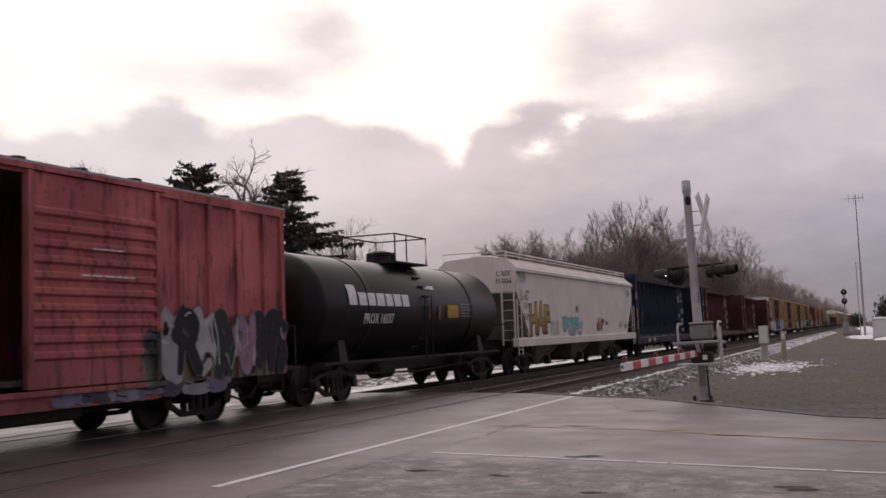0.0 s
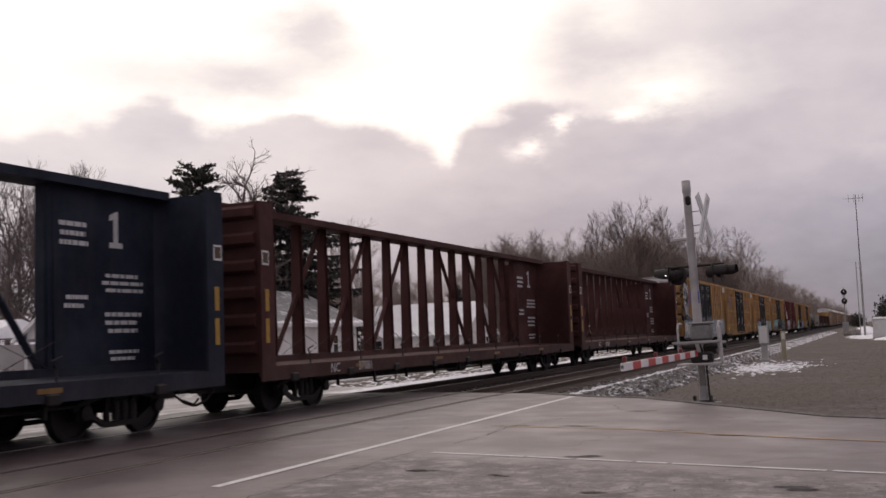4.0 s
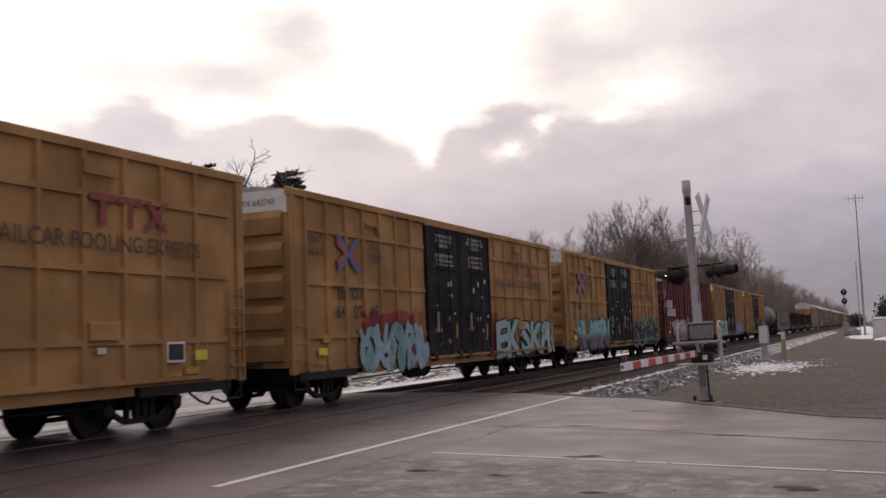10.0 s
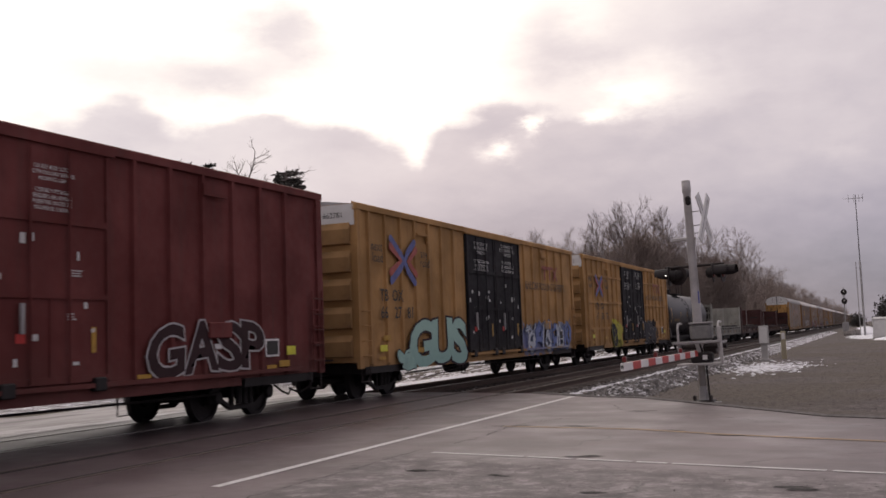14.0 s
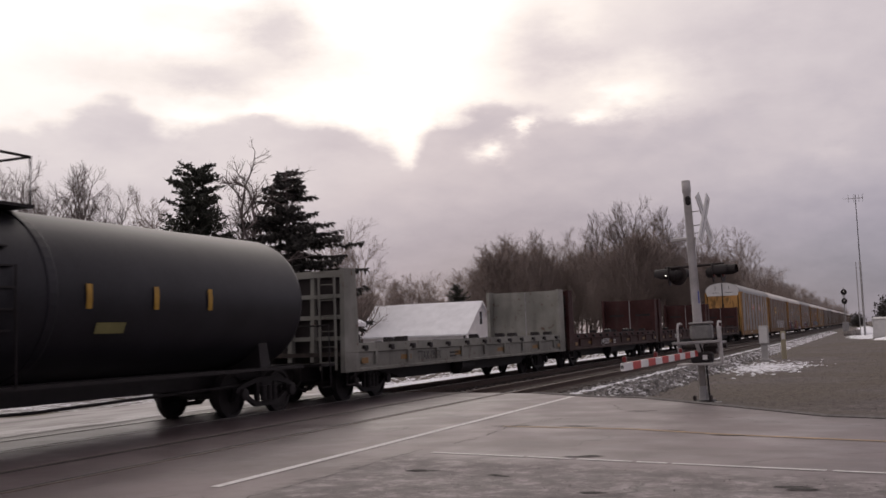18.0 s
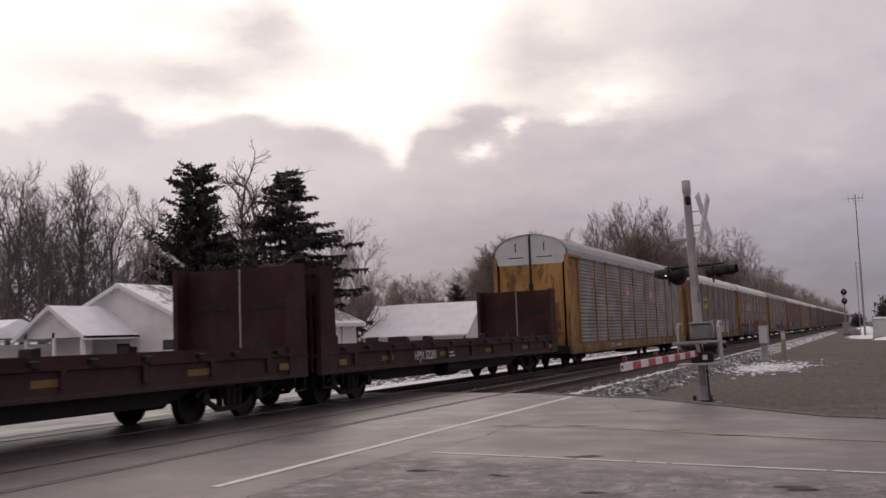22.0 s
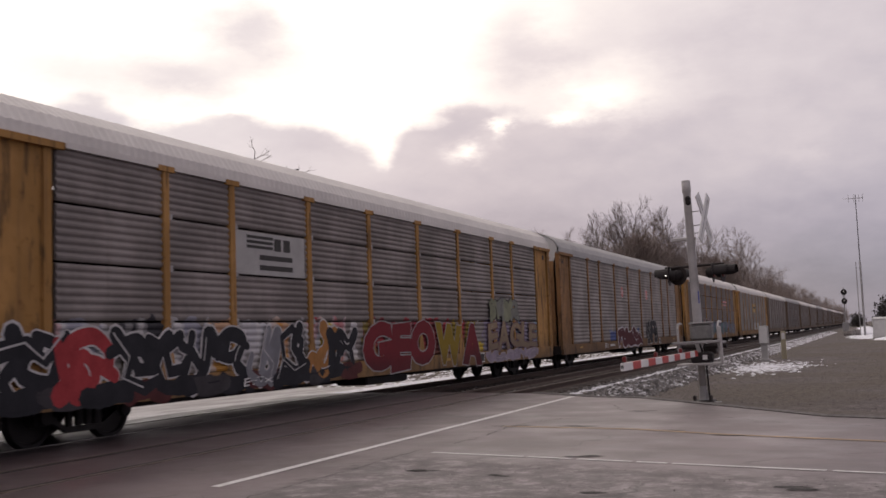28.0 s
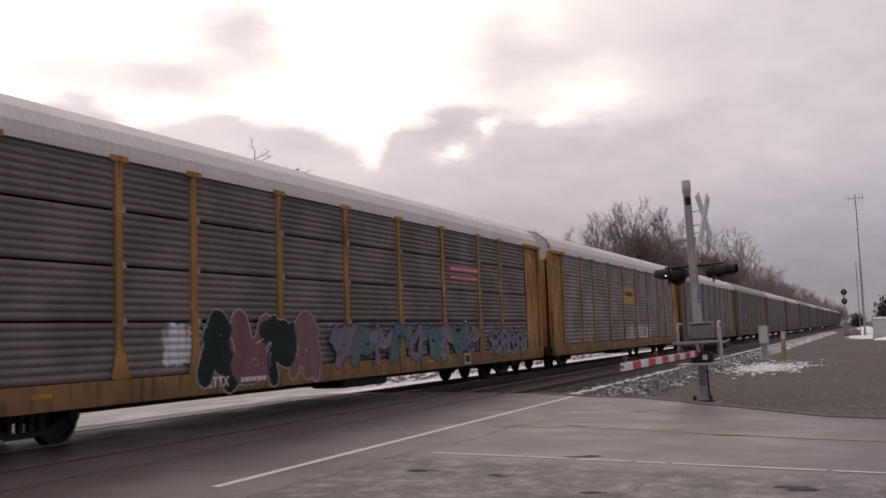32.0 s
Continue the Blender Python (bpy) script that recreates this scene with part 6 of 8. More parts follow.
def tank_car(u0, L, label, paint, r, zc, dome, seed, ring=False):
    c = begin("tank_car", label, "tank car", u0, L, "tank cars of the train")
    a, b = -L / 2, L / 2
    h = L / 2 - 0.75
    prof = [(0.05, -h)] + [(r * math.sin(q), -h + 0.75 * r * 0.62 * (1 - math.cos(q))) for q in [i * math.pi / 16 for i in range(1, 9)]]
    prof = prof + [(r0, -y) for r0, y in prof[::-1]]
    part("tank_shell", MB().lathe(prof, "y", 48, at=(0, 0, zc)), paint, c, smooth=True)
    for y in ((0.0,) if ring else (-h * 0.55, h * 0.55)):
        part("shell_band", MB().lathe([(r + 0.012, y - 0.1), (r + 0.02, y - 0.08), (r + 0.02, y + 0.08), (r + 0.012, y + 0.1)], "y", 48), paint, c, at=pose(0, 0, zc), smooth=False)
    part("center_sill", MB().box(-0.33, 0.33, a, b, 0.62, 0.98), BLACK, c)
    part("side_walk", MB().box(1.0, 1.35, a + 1.2, b - 1.2, 0.93, 0.99), BLACK, c)
    for s in (-1, 1):
        part("saddle", MB().loft([[(-1.2, s * (h - 1.7) - 0.2, 0.9), (1.2, s * (h - 1.7) - 0.2, 0.9), (1.2, s * (h - 1.7) + 0.2, 0.9), (-1.2, s * (h - 1.7) + 0.2, 0.9)],
                                  [(-1.1, s * (h - 1.7) - 0.15, zc - r * 0.55), (1.1, s * (h - 1.7) - 0.15, zc - r * 0.55), (1.1, s * (h - 1.7) + 0.15, zc - r * 0.55), (-1.1, s * (h - 1.7) + 0.15, zc - r * 0.55)]]), BLACK, c)
        part("end_platform", MB().box(-1.4, 1.4, s * L / 2 - 0.5, s * L / 2 + 0.1, 0.92, 0.98), BLACK, c)
        part("end_rail", MB().tube([(1.38, s * L / 2 - 0.1, 0.98), (1.38, s * L / 2 - 0.1, 1.85), (-1.38, s * L / 2 - 0.1, 1.85), (-1.38, s * L / 2 - 0.1, 0.98)], 0.022, 6), BLACK, c)
        part("sill_step", MB().tube([(1.4, s * (L / 2 - 0.3) - 0.2, 0.95), (1.4, s * (L / 2 - 0.3) - 0.2, 0.45), (1.4, s * (L / 2 - 0.3) + 0.2, 0.45), (1.4, s * (L / 2 - 0.3) + 0.2, 0.95)], 0.02, 6), BLACK, c)
    # dome platform with railing
    zt = zc + r
    part("platform", MB().box(-0.75, 0.95, dome - 1.1, dome + 1.1, zt - 0.06, zt - 0.01), BLACK, c, "black walkway grating")
    part("manway", MB().lathe([(0.28, zt - 0.1), (0.28, zt + 0.22), (0.33, zt + 0.24), (0.33, zt + 0.32), (0.1, zt + 0.38)], n=16, at=(0, dome - 0.1, 0)), BLACK, c)
    part("valve", MB().lathe([(0.12, zt - 0.05), (0.12, zt + 0.3), (0.05, zt + 0.36)], n=10, at=(0.1, dome + 0.45, 0)), BLACK, c)
    part("valve", MB().lathe([(0.10, zt - 0.05), (0.10, zt + 0.26), (0.04, zt + 0.3)], n=10, at=(-0.1, dome - 0.6, 0)), BLACK, c)
    for x in (-0.72, 0.92):
        part("railing", MB().tube([(x, dome - 1.05, zt), (x, dome - 1.05, zt + 0.75), (x, dome + 1.05, zt + 0.75), (x, dome + 1.05, zt)], 0.024, 7), BLACK, c, "black safety railing")
        part("railing", MB().tube([(x, dome - 0.3, zt), (x, dome - 0.3, zt + 0.75)], 0.022, 6), BLACK, c)
    for y in (dome - 1.05, dome + 1.05):
        part("railing", MB().tube([(-0.72, y, zt + 0.75), (0.92, y, zt + 0.75)], 0.022, 6), BLACK, c)
    for x in (0, 1):
        part("side_ladder", MB().add(*sum_boxes([(r * 0.99 * math.cos(q) - 0.02, r * 0.99 * math.cos(q) + 0.07, dome - 0.22, dome + 0.22, zc + r * math.sin(q), zc + r * math.sin(q) + 0.03) for q in [radians(-50 + 13 * i) for i in range(10)]]
                                                + [(r + 0.03, r + 0.06, dome - 0.24 + 0.46 * x, dome - 0.22 + 0.46 * x, 0.95, zc + 0.4)])), BLACK, c)
    part("brake_pipe", MB().tube([(1.0, a + 3, 0.66), (1.0, 0, 0.56), (1.0, b - 3, 0.66)], 0.03, 6), BLACK, c)
    part("brake_reservoir", MB().lathe([(0.05, -0.5), (0.22, -0.44), (0.22, 0.44), (0.05, 0.5)], "y", 12, at=(0.6, -1.5, 0.66)), BLACK, c)
    part("bottom_valve", MB().lathe([(0.2, 0.42), (0.2, 0.8)], n=10, at=(0, dome, 0)), BLACK, c)
    running_gear(c, L / 2, 2.2)
    return c


def on_tank(name, c, mat, r, zc, y0, y1, z0, z1, label=""):
    """A painted patch that follows the tank's curve on the near side."""
    n = 6
    pts = []
    for y in (y0, y1):
        for i in range(n + 1):
            z = z0 + (z1 - z0) * i / n - zc
            pts.append((math.sqrt(max(0.01, (r + 0.026) ** 2 - z * z)), y, z + zc))
    return part(name, MB().add(pts, [(i, i + n + 1, i + n + 2, i + 1) for i in range(n)]), mat, c, label)


def hopper(u0, label, paint, paint_shade):
    L, W = 18.9, 1.53
    c = begin("covered_hopper", label, "hopper car", u0, L, "freight cars of the train")
    a, b = -L / 2, L / 2
    # body: vertical sides, roof shoulders, sloped ends
    sec = lambda y, zb: [(W, y, zb), (W, y, 3.80), (W - 0.10, y, 3.95), (1.15, y, 4.18), (0, y, 4.28), (-1.15, y, 4.18), (-W + 0.10, y, 3.95), (-W, y, 3.80), (-W, y, zb)]
    m = MB()
    m.loft([sec(a + 0.35, 2.98), sec(a + 1.65, 1.32), sec(b - 1.65, 1.32), sec(b - 0.35, 2.98)])
    part("body_shell", m, paint, c)
    part("eave_rail", MB().prism([(W, 3.66), (W + 0.09, 3.70), (W + 0.09, 3.80), (W, 3.86)], "y", a + 0.3, b - 0.3), paint, c)
    part("side_sill", MB().prism([(W - 0.12, 1.05), (W + 0.10, 1.05), (W + 0.10, 1.30), (W - 0.12, 1.36)], "y", a + 0.1, b - 0.1), paint, c, "white side sill")
    part("side_sill", MB().box(-W - 0.08, -W + 0.1, a + 0.1, b - 0.1, 1.05, 1.34), paint, c)
    for y in (-4.9, 0.0, 4.9):
        # bays take a darker paint that carries the shade under the car
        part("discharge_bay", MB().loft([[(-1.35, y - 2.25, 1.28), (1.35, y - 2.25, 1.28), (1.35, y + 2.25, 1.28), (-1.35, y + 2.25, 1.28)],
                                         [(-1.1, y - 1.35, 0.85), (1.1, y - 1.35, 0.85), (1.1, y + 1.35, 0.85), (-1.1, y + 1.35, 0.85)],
                                         [(-0.8, y - 0.55, 0.44), (0.8, y - 0.55, 0.44), (0.8, y + 0.55, 0.44), (-0.8, y + 0.55, 0.44)]]), paint_shade, c, "sloped hopper bay with shade painted in")
        part("gate", MB().rbox(-0.95, 0.95, y - 0.6, y + 0.6, 0.32, 0.46, 0.03), STEEL, c, "dark outlet gate")
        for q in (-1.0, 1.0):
            part("bay_stiffener", MB().tube([(1.38, y + q * 2.0, 1.28), (1.14, y + q * 1.2, 0.84), (0.86, y + q * 0.5, 0.46)], 0.035, 5), paint_shade, c)
        part("gate_lock", MB().rbox(0.9, 1.15, y + 0.5, y + 0.75, 0.28, 0.62, 0.03), STEEL, c)
    part("center_sill", MB().box(-0.3, 0.3, a, b, 0.6, 1.1), BLACK, c)
    for e, s in ((a, 1), (b, -1)):
        # end frame and slope: their shade is put into the dark colour
        part("end_frame", MB().tube([(W - 0.05, e + s * 0.25, 1.3), (W - 0.05, e + s * 0.45, 2.7)], 0.05, 6).tube([(-W + 0.05, e + s * 0.25, 1.3), (-W + 0.05, e + s * 0.45, 2.7)], 0.05, 6), paint_shade, c)
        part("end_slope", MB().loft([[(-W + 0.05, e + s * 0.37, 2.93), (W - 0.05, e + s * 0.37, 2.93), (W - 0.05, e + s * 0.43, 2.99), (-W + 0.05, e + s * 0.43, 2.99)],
                                     [(-W + 0.05, e + s * 1.60, 1.32), (W - 0.05, e + s * 1.60, 1.32), (W - 0.05, e + s * 1.7, 1.36), (-W + 0.05, e + s * 1.7, 1.36)]]), paint_shade, c, "end slope sheet with shade painted in")
        ladder(c, 1.25, e + s * 0.18, 1.1, 3.9, 0.45, paint, 8, "x")
        ladder(c, W + 0.08, e + s * 0.36, 0.75, 2.7, 0.42, paint, 5)
        part("end_platform", MB().box(-1.45, 1.45, min(e, e + s * 0.5), max(e, e + s * 0.5), 1.0, 1.05), BLACK, c)
        part("crossover_rail", MB().tube([(-1.2, e + s * 0.3, 4.18), (-1.2, e + s * 0.3, 4.42), (1.2, e + s * 0.3, 4.42), (1.2, e + s * 0.3, 4.18)], 0.02, 6), paint, c)
    part("walkway", MB().box(0.78, 1.18, a + 0.3, b - 0.3, 4.26, 4.30), paint, c)
    for y0, y1 in ((a + 0.3, b - 0.3),):
        part("walkway_rail", MB().box(1.16, 1.20, y0, y1, 4.36, 4.42), paint, c)
        for i in range(13):
            part("rail_stanchion", MB().box(1.15, 1.19, y0 + (y1 - y0) * i / 12 - 0.02, y0 + (y1 - y0) * i / 12 + 0.02, 4.1, 4.38), paint, c)
    part("hatch_cover", MB().rbox(-0.35, 0.35, a + 1.0, b - 1.0, 4.26, 4.36, 0.04), paint, c)
    for q, z in (("CAIX", 3.62), ("58008", 3.36)):
        letters(q, 0.24, LETTER_B, c, (0, 0, 0)).matrix_basis = Matrix.Translation((1.05, a + 0.344, z)) @ Matrix.Rotation(radians(-90), 4, "Z")
    letters("58008", 0.32, LETTER_B, c, (W + 0.006, a + 1.35, 2.08))
    letters("CAIX", 0.34, LETTER_B, c, (W + 0.006, a + 1.3, 2.47))
    letters("CAI", 0.46, LETTER_B, c, (W + 0.006, b - 1.25, 3.3), 1.0, 0.008)
    bars("small_print", a + 1.0, 1.5, 0.5, 0.25, 2, LETTER_D, c, W + 0.005, 4)
    running_gear(c, L / 2)
    return c


def bulkhead_flat(u0, label, paint, number, seed, mark_y=4.6):
    """Low flat car with tall end bulkheads and stake pockets."""
    L, W = 18.35, 1.5
    c = begin("bulkhead_flatcar", label, "flatcar", u0, L, "bulkhead flats of the train")
    a, b = -L / 2, L / 2
    part("deck", MB().box(-W + 0.05, W - 0.05, a, b, 1.12, 1.22), TIE, c, "dark timber deck")
    part("side_sill", MB().prism([(W - 0.08, 0.74), (W + 0.03, 0.74), (W + 0.03, 0.80), (W - 0.02, 0.82), (W - 0.02, 1.18), (W + 0.03, 1.20), (W + 0.03, 1.26), (W - 0.08, 1.26)], "y", a, b), paint, c)
    part("side_sill", MB().box(-W, -W + 0.08, a, b, 0.74, 1.26), paint, c)
    part("fishbelly", MB().prism([(a + 2.8, 0.78), (a + 4.2, 0.42), (b - 4.2, 0.42), (b - 2.8, 0.78)], "x", -0.95, 0.95), BLACK, c, "deep dark centre beam")
    part("center_sill", MB().box(-0.3, 0.3, a, b, 0.55, 0.9), BLACK, c)
    part("curb_board", MB().box(W - 0.12, W - 0.04, a + 0.6, b - 0.6, 1.26, 1.42), paint, c)
    rnd = random.Random(seed)
    for i in range(13):
        y = a + 1.2 + i * 1.32 + rnd.uniform(-0.2, 0.2)
        part("chain_anchor", MB().rbox(W - 0.05, W + 0.06, y - 0.09, y + 0.09, 1.22, 1.36, 0.02), BLACK, c)
        if i % 3 != 1:
            part("load_stop", MB().prism([(y - 0.13, 1.22), (y + 0.13, 1.22), (y + 0.07 + 0.1 * rnd.random(), 1.46 + 0.12 * rnd.random()), (y - 0.1, 1.54)], "x", *((1.0, 1.3) if rnd.random() < 0.6 else (-1.3, -1.0))), BLACK, c, "dark timber load stop")
    for i in range(9):
        y = a + 1.6 + i * 1.9
        part("stake_pocket", MB().rbox(W + 0.0, W + 0.05, y - 0.06, y + 0.06, 0.9, 1.2, 0.01), paint, c)
    for e, s in ((a, 1), (b, -1)):
        bh = part("bulkhead", MB().box(-W, W, min(e + s * 0.22, e + s * 0.30), max(e + s * 0.22, e + s * 0.30), 1.2, 3.17), paint, c, "steel bulkhead")
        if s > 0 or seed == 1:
            # thin dark sheet over the outer face stands for the shade on it
            part("bulkhead_backing", MB().box(-W + 0.04, W - 0.12, min(e + s * 0.205, e + s * 0.216), max(e + s * 0.205, e + s * 0.216), 1.22, 3.1), STEEL, bh, "dark sheet for shade on the bulkhead's rusty back")
        for x in (-0.62, 0.0, 0.62):
            part("bulkhead_stay", MB().prism([(e, 1.0), (e + s * 0.22, 1.0), (e + s * 0.22, 3.1), (e + s * 0.12, 3.1)] if s > 0 else [(e, 1.0), (e - 0.12, 3.1), (e - 0.22, 3.1), (e - 0.22, 1.0)], "x", x - 0.05, x + 0.05), paint, bh)
        for z in (1.55, 2.05, 2.55, 3.05):
            part("bulkhead_rail", MB().box(-W + 0.1, W - 0.1, min(e + s * 0.08, e + s * 0.22), max(e + s * 0.08, e + s * 0.22), z - 0.05, z + 0.05), paint, bh)
        part("corner_post", MB().loft([[(W - 0.10, min(e - s * 0.02, e + s * 0.75), 0.74), (W + 0.02, min(e - s * 0.02, e + s * 0.75), 0.74), (W + 0.02, max(e - s * 0.02, e + s * 0.75), 0.74), (W - 0.10, max(e - s * 0.02, e + s * 0.75), 0.74)],
                                       [(W - 0.10, min(e + s * 0.05, e + s * 0.62), 3.2), (W + 0.02, min(e + s * 0.05, e + s * 0.62), 3.2), (W + 0.02, max(e + s * 0.05, e + s * 0.62), 3.2), (W - 0.10, max(e + s * 0.05, e + s * 0.62), 3.2)]]), paint, bh)
        part("corner_post", MB().box(-W - 0.02, -W + 0.10, min(e, e + s * 0.7), max(e, e + s * 0.7), 0.74, 3.2), paint, bh)
        part("pale_seam", MB().box(-0.02, 0.02, min(e + s * 0.30, e + s * 0.31), max(e + s * 0.30, e + s * 0.31), 1.3, 3.15), GALV, bh, "pale vertical seam")
        for x in ((-0.75, 0.75) if seed > 1 else ()):
            part("slot", MB().box(x - 0.42, x + 0.42, min(e + s * 0.30, e + s * 0.315), max(e + s * 0.30, e + s * 0.315), 2.25, 2.37), BLACK, bh, "dark strap slot")
        ladder(c, 1.1, e - s * 0.06, 0.8, 3.0, 0.42, paint, 6, "x")
        part("sill_step", MB().tube([(W, e + s * 0.1, 0.76), (W, e + s * 0.1, 0.45), (W, e + s * 0.5, 0.45), (W, e + s * 0.5, 0.76)], 0.02, 6), STEEL, c)
        part("reflector", MB().box(W + 0.031, W + 0.035, min(e + s * 0.8, e + s * 1.15), max(e + s * 0.8, e + s * 1.15), 0.92, 1.06), OCHRE, c)
    for i in range(4):
        part("reflector", MB().box(W - 0.019, W - 0.013, a + 3.1 + i * 3.7, a + 3.75 + i * 3.7, 0.95, 1.07), OCHRE, c)
    letters(number, 0.33, LETTER_W if seed > 1 else LETTER_B, c, (W + 0.053, a + mark_y, 1.0), 0.9, 0.004)
    bars("small_print", a + mark_y + 1.6, 0.88, 0.7, 0.2, 2, GREYW if seed > 1 else LETTER_B, c, W - 0.012, seed)
    part("brake_reservoir", MB().lathe([(0.05, -0.6), (0.28, -0.52), (0.28, 0.52), (0.05, 0.6)], "y", 14, at=(1.05, a + 8.3, 0.62)), BLACK, c)
    running_gear(c, L / 2, 2.2)
    return c


def old_boxcar(u0, label, paint):
    """Fifty-foot red boxcar with an open sliding door."""
    L, W, H0, H1 = 15.5, 1.58, 0.86, 4.28
    c = begin("boxcar", label, "boxcar", u0, L, "freight cars of the train")
    a, b = -L / 2, L / 2
    d0, d1 = b - 9.4, b - 7.0
    part("side_sheet", MB().box(W - 0.04, W, a, d0, H0, H1), paint, c)
    part("side_sheet", MB().box(W - 0.04, W, d1, b, H0, H1), paint, c)
    part("side_sheet", MB().box(-W, -W + 0.04, a, b, H0, H1), paint, c)
    part("floor", MB().box(-W + 0.04, W - 0.04, a, b, 1.0, 1.08), TIE, c)
    part("center_sill", MB().box(-0.3, 0.3, a, b, 0.55, 0.98), BLACK, c)
    part("side_sill", MB().prism([(b - 3.2, 0.86), (b - 4.2, 0.62), (a + 4.2, 0.62), (a + 3.2, 0.86)], "x", W - 0.02, W + 0.04), paint, c)
    part("roof", MB().prism([(-W - 0.05, H1), (W + 0.06, H1), (W + 0.06, H1 + 0.04), (0, H1 + 0.17), (-W - 0.05, H1 + 0.04)], "y", a, b), GALV, c)
    for i in range(12):
        part("roof_rib", MB().prism([(-W, H1 + 0.05), (W + 0.02, H1 + 0.05), (W + 0.02, H1 + 0.09), (0, H1 + 0.21), (-W, H1 + 0.09)], "y", a + 0.6 + i * 1.28, a + 0.75 + i * 1.28), STEEL, c)
    part("top_rail", MB().box(W, W + 0.06, a, b, H1 - 0.16, H1 + 0.0), paint, c)
    for e, s in ((a, 1), (b, -1)):
        part("end_wall", MB().box(-W, W, min(e, e + s * 0.05), max(e, e + s * 0.05), H0, H1), paint, c)
        for i in range(5):
            part("end_rib", MB().box(-W + 0.1, W - 0.1, min(e, e - s * 0.07), max(e, e - s * 0.07), 1.2 + i * 0.62, 1.42 + i * 0.62), paint, c)
        part("sill_step", MB().tube([(W, e + s * 0.15, 0.9), (W, e + s * 0.15, 0.5), (W, e + s * 0.6, 0.5), (W, e + s * 0.6, 0.9)], 0.02, 6), STEEL, c)
    for y in (0.35, 1.0, 1.95, 2.85, 3.7, 4.6):
        part("side_post", MB().box(W, W + 0.07, b - y + 0.2 - 0.06, b - y + 0.2 + 0.06, H0, H1 - 0.15), paint, c)
    for y in (1.0, 2.3, 3.6, 4.9):
        part("side_post", MB().box(W, W + 0.06, a + y - 0.06, a + y + 0.06, H0, H1 - 0.15), paint, c)
    d = part("sliding_door", MB().box(W + 0.03, W + 0.09, b - 7.15, b - 4.2, 0.95, H1 - 0.12), paint, c, "faded red corrugated sliding door, slid open")
    for i in range(10):
        part("door_corrugation", MB().prism([(W + 0.09, 1.35 + i * 0.24), (W + 0.14, 1.39 + i * 0.24), (W + 0.14, 1.46 + i * 0.24), (W + 0.09, 1.50 + i * 0.24)], "y", b - 7.05, b - 4.3), paint, d)
    for y in (7.15, 4.3):
        part("door_stile", MB().box(W + 0.09, W + 0.15, b - y, b - y + 0.1, 0.95, H1 - 0.12), paint, d)
    bars("small_print", b - 5.9, 3.05, 0.8, 0.05, 1, GREYW, c, W + 0.145, 2)
    bars("small_print", b - 6.1, 2.62, 1.4, 0.06, 1, GREYW, c, W + 0.145, 3)
    part("door_rail", MB().box(W, W + 0.12, d0, b - 4.0, 0.84, 0.92), paint, c)
    part("door_rail", MB().box(W, W + 0.14, d0, b - 4.0, H1 - 0.1, H1 - 0.02), paint, c)
    part("brake_pipe", MB().tube([(1.2, a + 3.4, 0.55), (1.2, 0, 0.5), (1.2, b - 3.4, 0.55)], 0.03, 6), BLACK, c)
    part("under_box", MB().rbox(0.6, 1.3, b - 7.4, b - 5.6, 0.40, 0.8, 0.04), BLACK, c)
    running_gear(c, L / 2)
    return c


# paints: base colours of weathered freight cars
YB = (0.382, 0.211, 0.080)
BROWN = (0.062, 0.0185, 0.017)
W_, B_ = (0.62, 0.64, 0.66), (0.03, 0.03, 0.035)
DOOR_BLACK = door_paint()
TAG_GREY = ((0.36, 0.39, 0.43), (0.40, 0.42, 0.44), (0.30, 0.34, 0.41), (0.36, 0.37, 0.39))
HB = 18.95 / 2
OLD = old_boxcar(-235.3, "faded red boxcar with graffiti and an open door", car_paint("red_car_paint", (0.44, 0.118, 0.120), 0.7, 0.52,
           [(3.2, 7.5, 0.75, 1.75, (B_, (0.20, 0.19, 0.19), B_, (0.16, 0.12, 0.06)), (0.10, 0.09, 0.09), 0.5, 1)]))
tank = tank_car(-219.0, 14.1, "black tank car with white emblem and dome platform", plain("tank_black", (0.009, 0.008, 0.008), 0.34, 0, 0.4, 2, 0.05, 0.16), 1.36, 2.28, 0.0, 1)
for i, (y0, y1) in enumerate(((-4.62, -4.2), (-4.1, -3.68), (-3.6, -3.2), (-3.12, -2.68), (-2.6, -2.2), (-2.12, -1.7), (-1.62, -1.2))):
    on_tank("emblem_block", tank, LETTER_W, 1.36, 2.28, y0, y1, 2.34, 2.66 if i else 2.84, "white company emblem")
mark = letters("PROX 16037", 0.36, LETTER_W, tank, (0, -3.0, 2.0), 0.86, 0.006)
mark.data = mark.data.copy()
for v in mark.data.vertices:
    v.co.x = math.sqrt(1.386 ** 2 - (v.co.z + 2.0 - 2.28) ** 2)
on_tank("placard", tank, YELLOW, 1.36, 2.28, 1.45, 2.3, 2.05, 2.42, "yellow placard")
for y in (0.1, 0.8):
    on_tank("yellow_dash", tank, OCHRE, 1.36, 2.28, y, y + 0.12, 2.0, 2.38, "dull yellow dash")
for i in range(5):
    on_tank("small_print", tank, STEEL2, 1.36, 2.28, 2.45, 3.35 - 0.15 * (i % 2), 2.44 - 0.09 * i, 2.48 - 0.09 * i)
on_tank("small_print", tank, GREYW, 1.36, 2.28, 0.05, 0.75, 2.86, 2.96)
# body paint, then a darker copy holding the shade of bays and ends
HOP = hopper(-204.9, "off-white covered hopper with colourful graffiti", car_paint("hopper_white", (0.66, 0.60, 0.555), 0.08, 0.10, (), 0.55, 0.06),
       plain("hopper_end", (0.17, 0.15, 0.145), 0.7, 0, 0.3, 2))
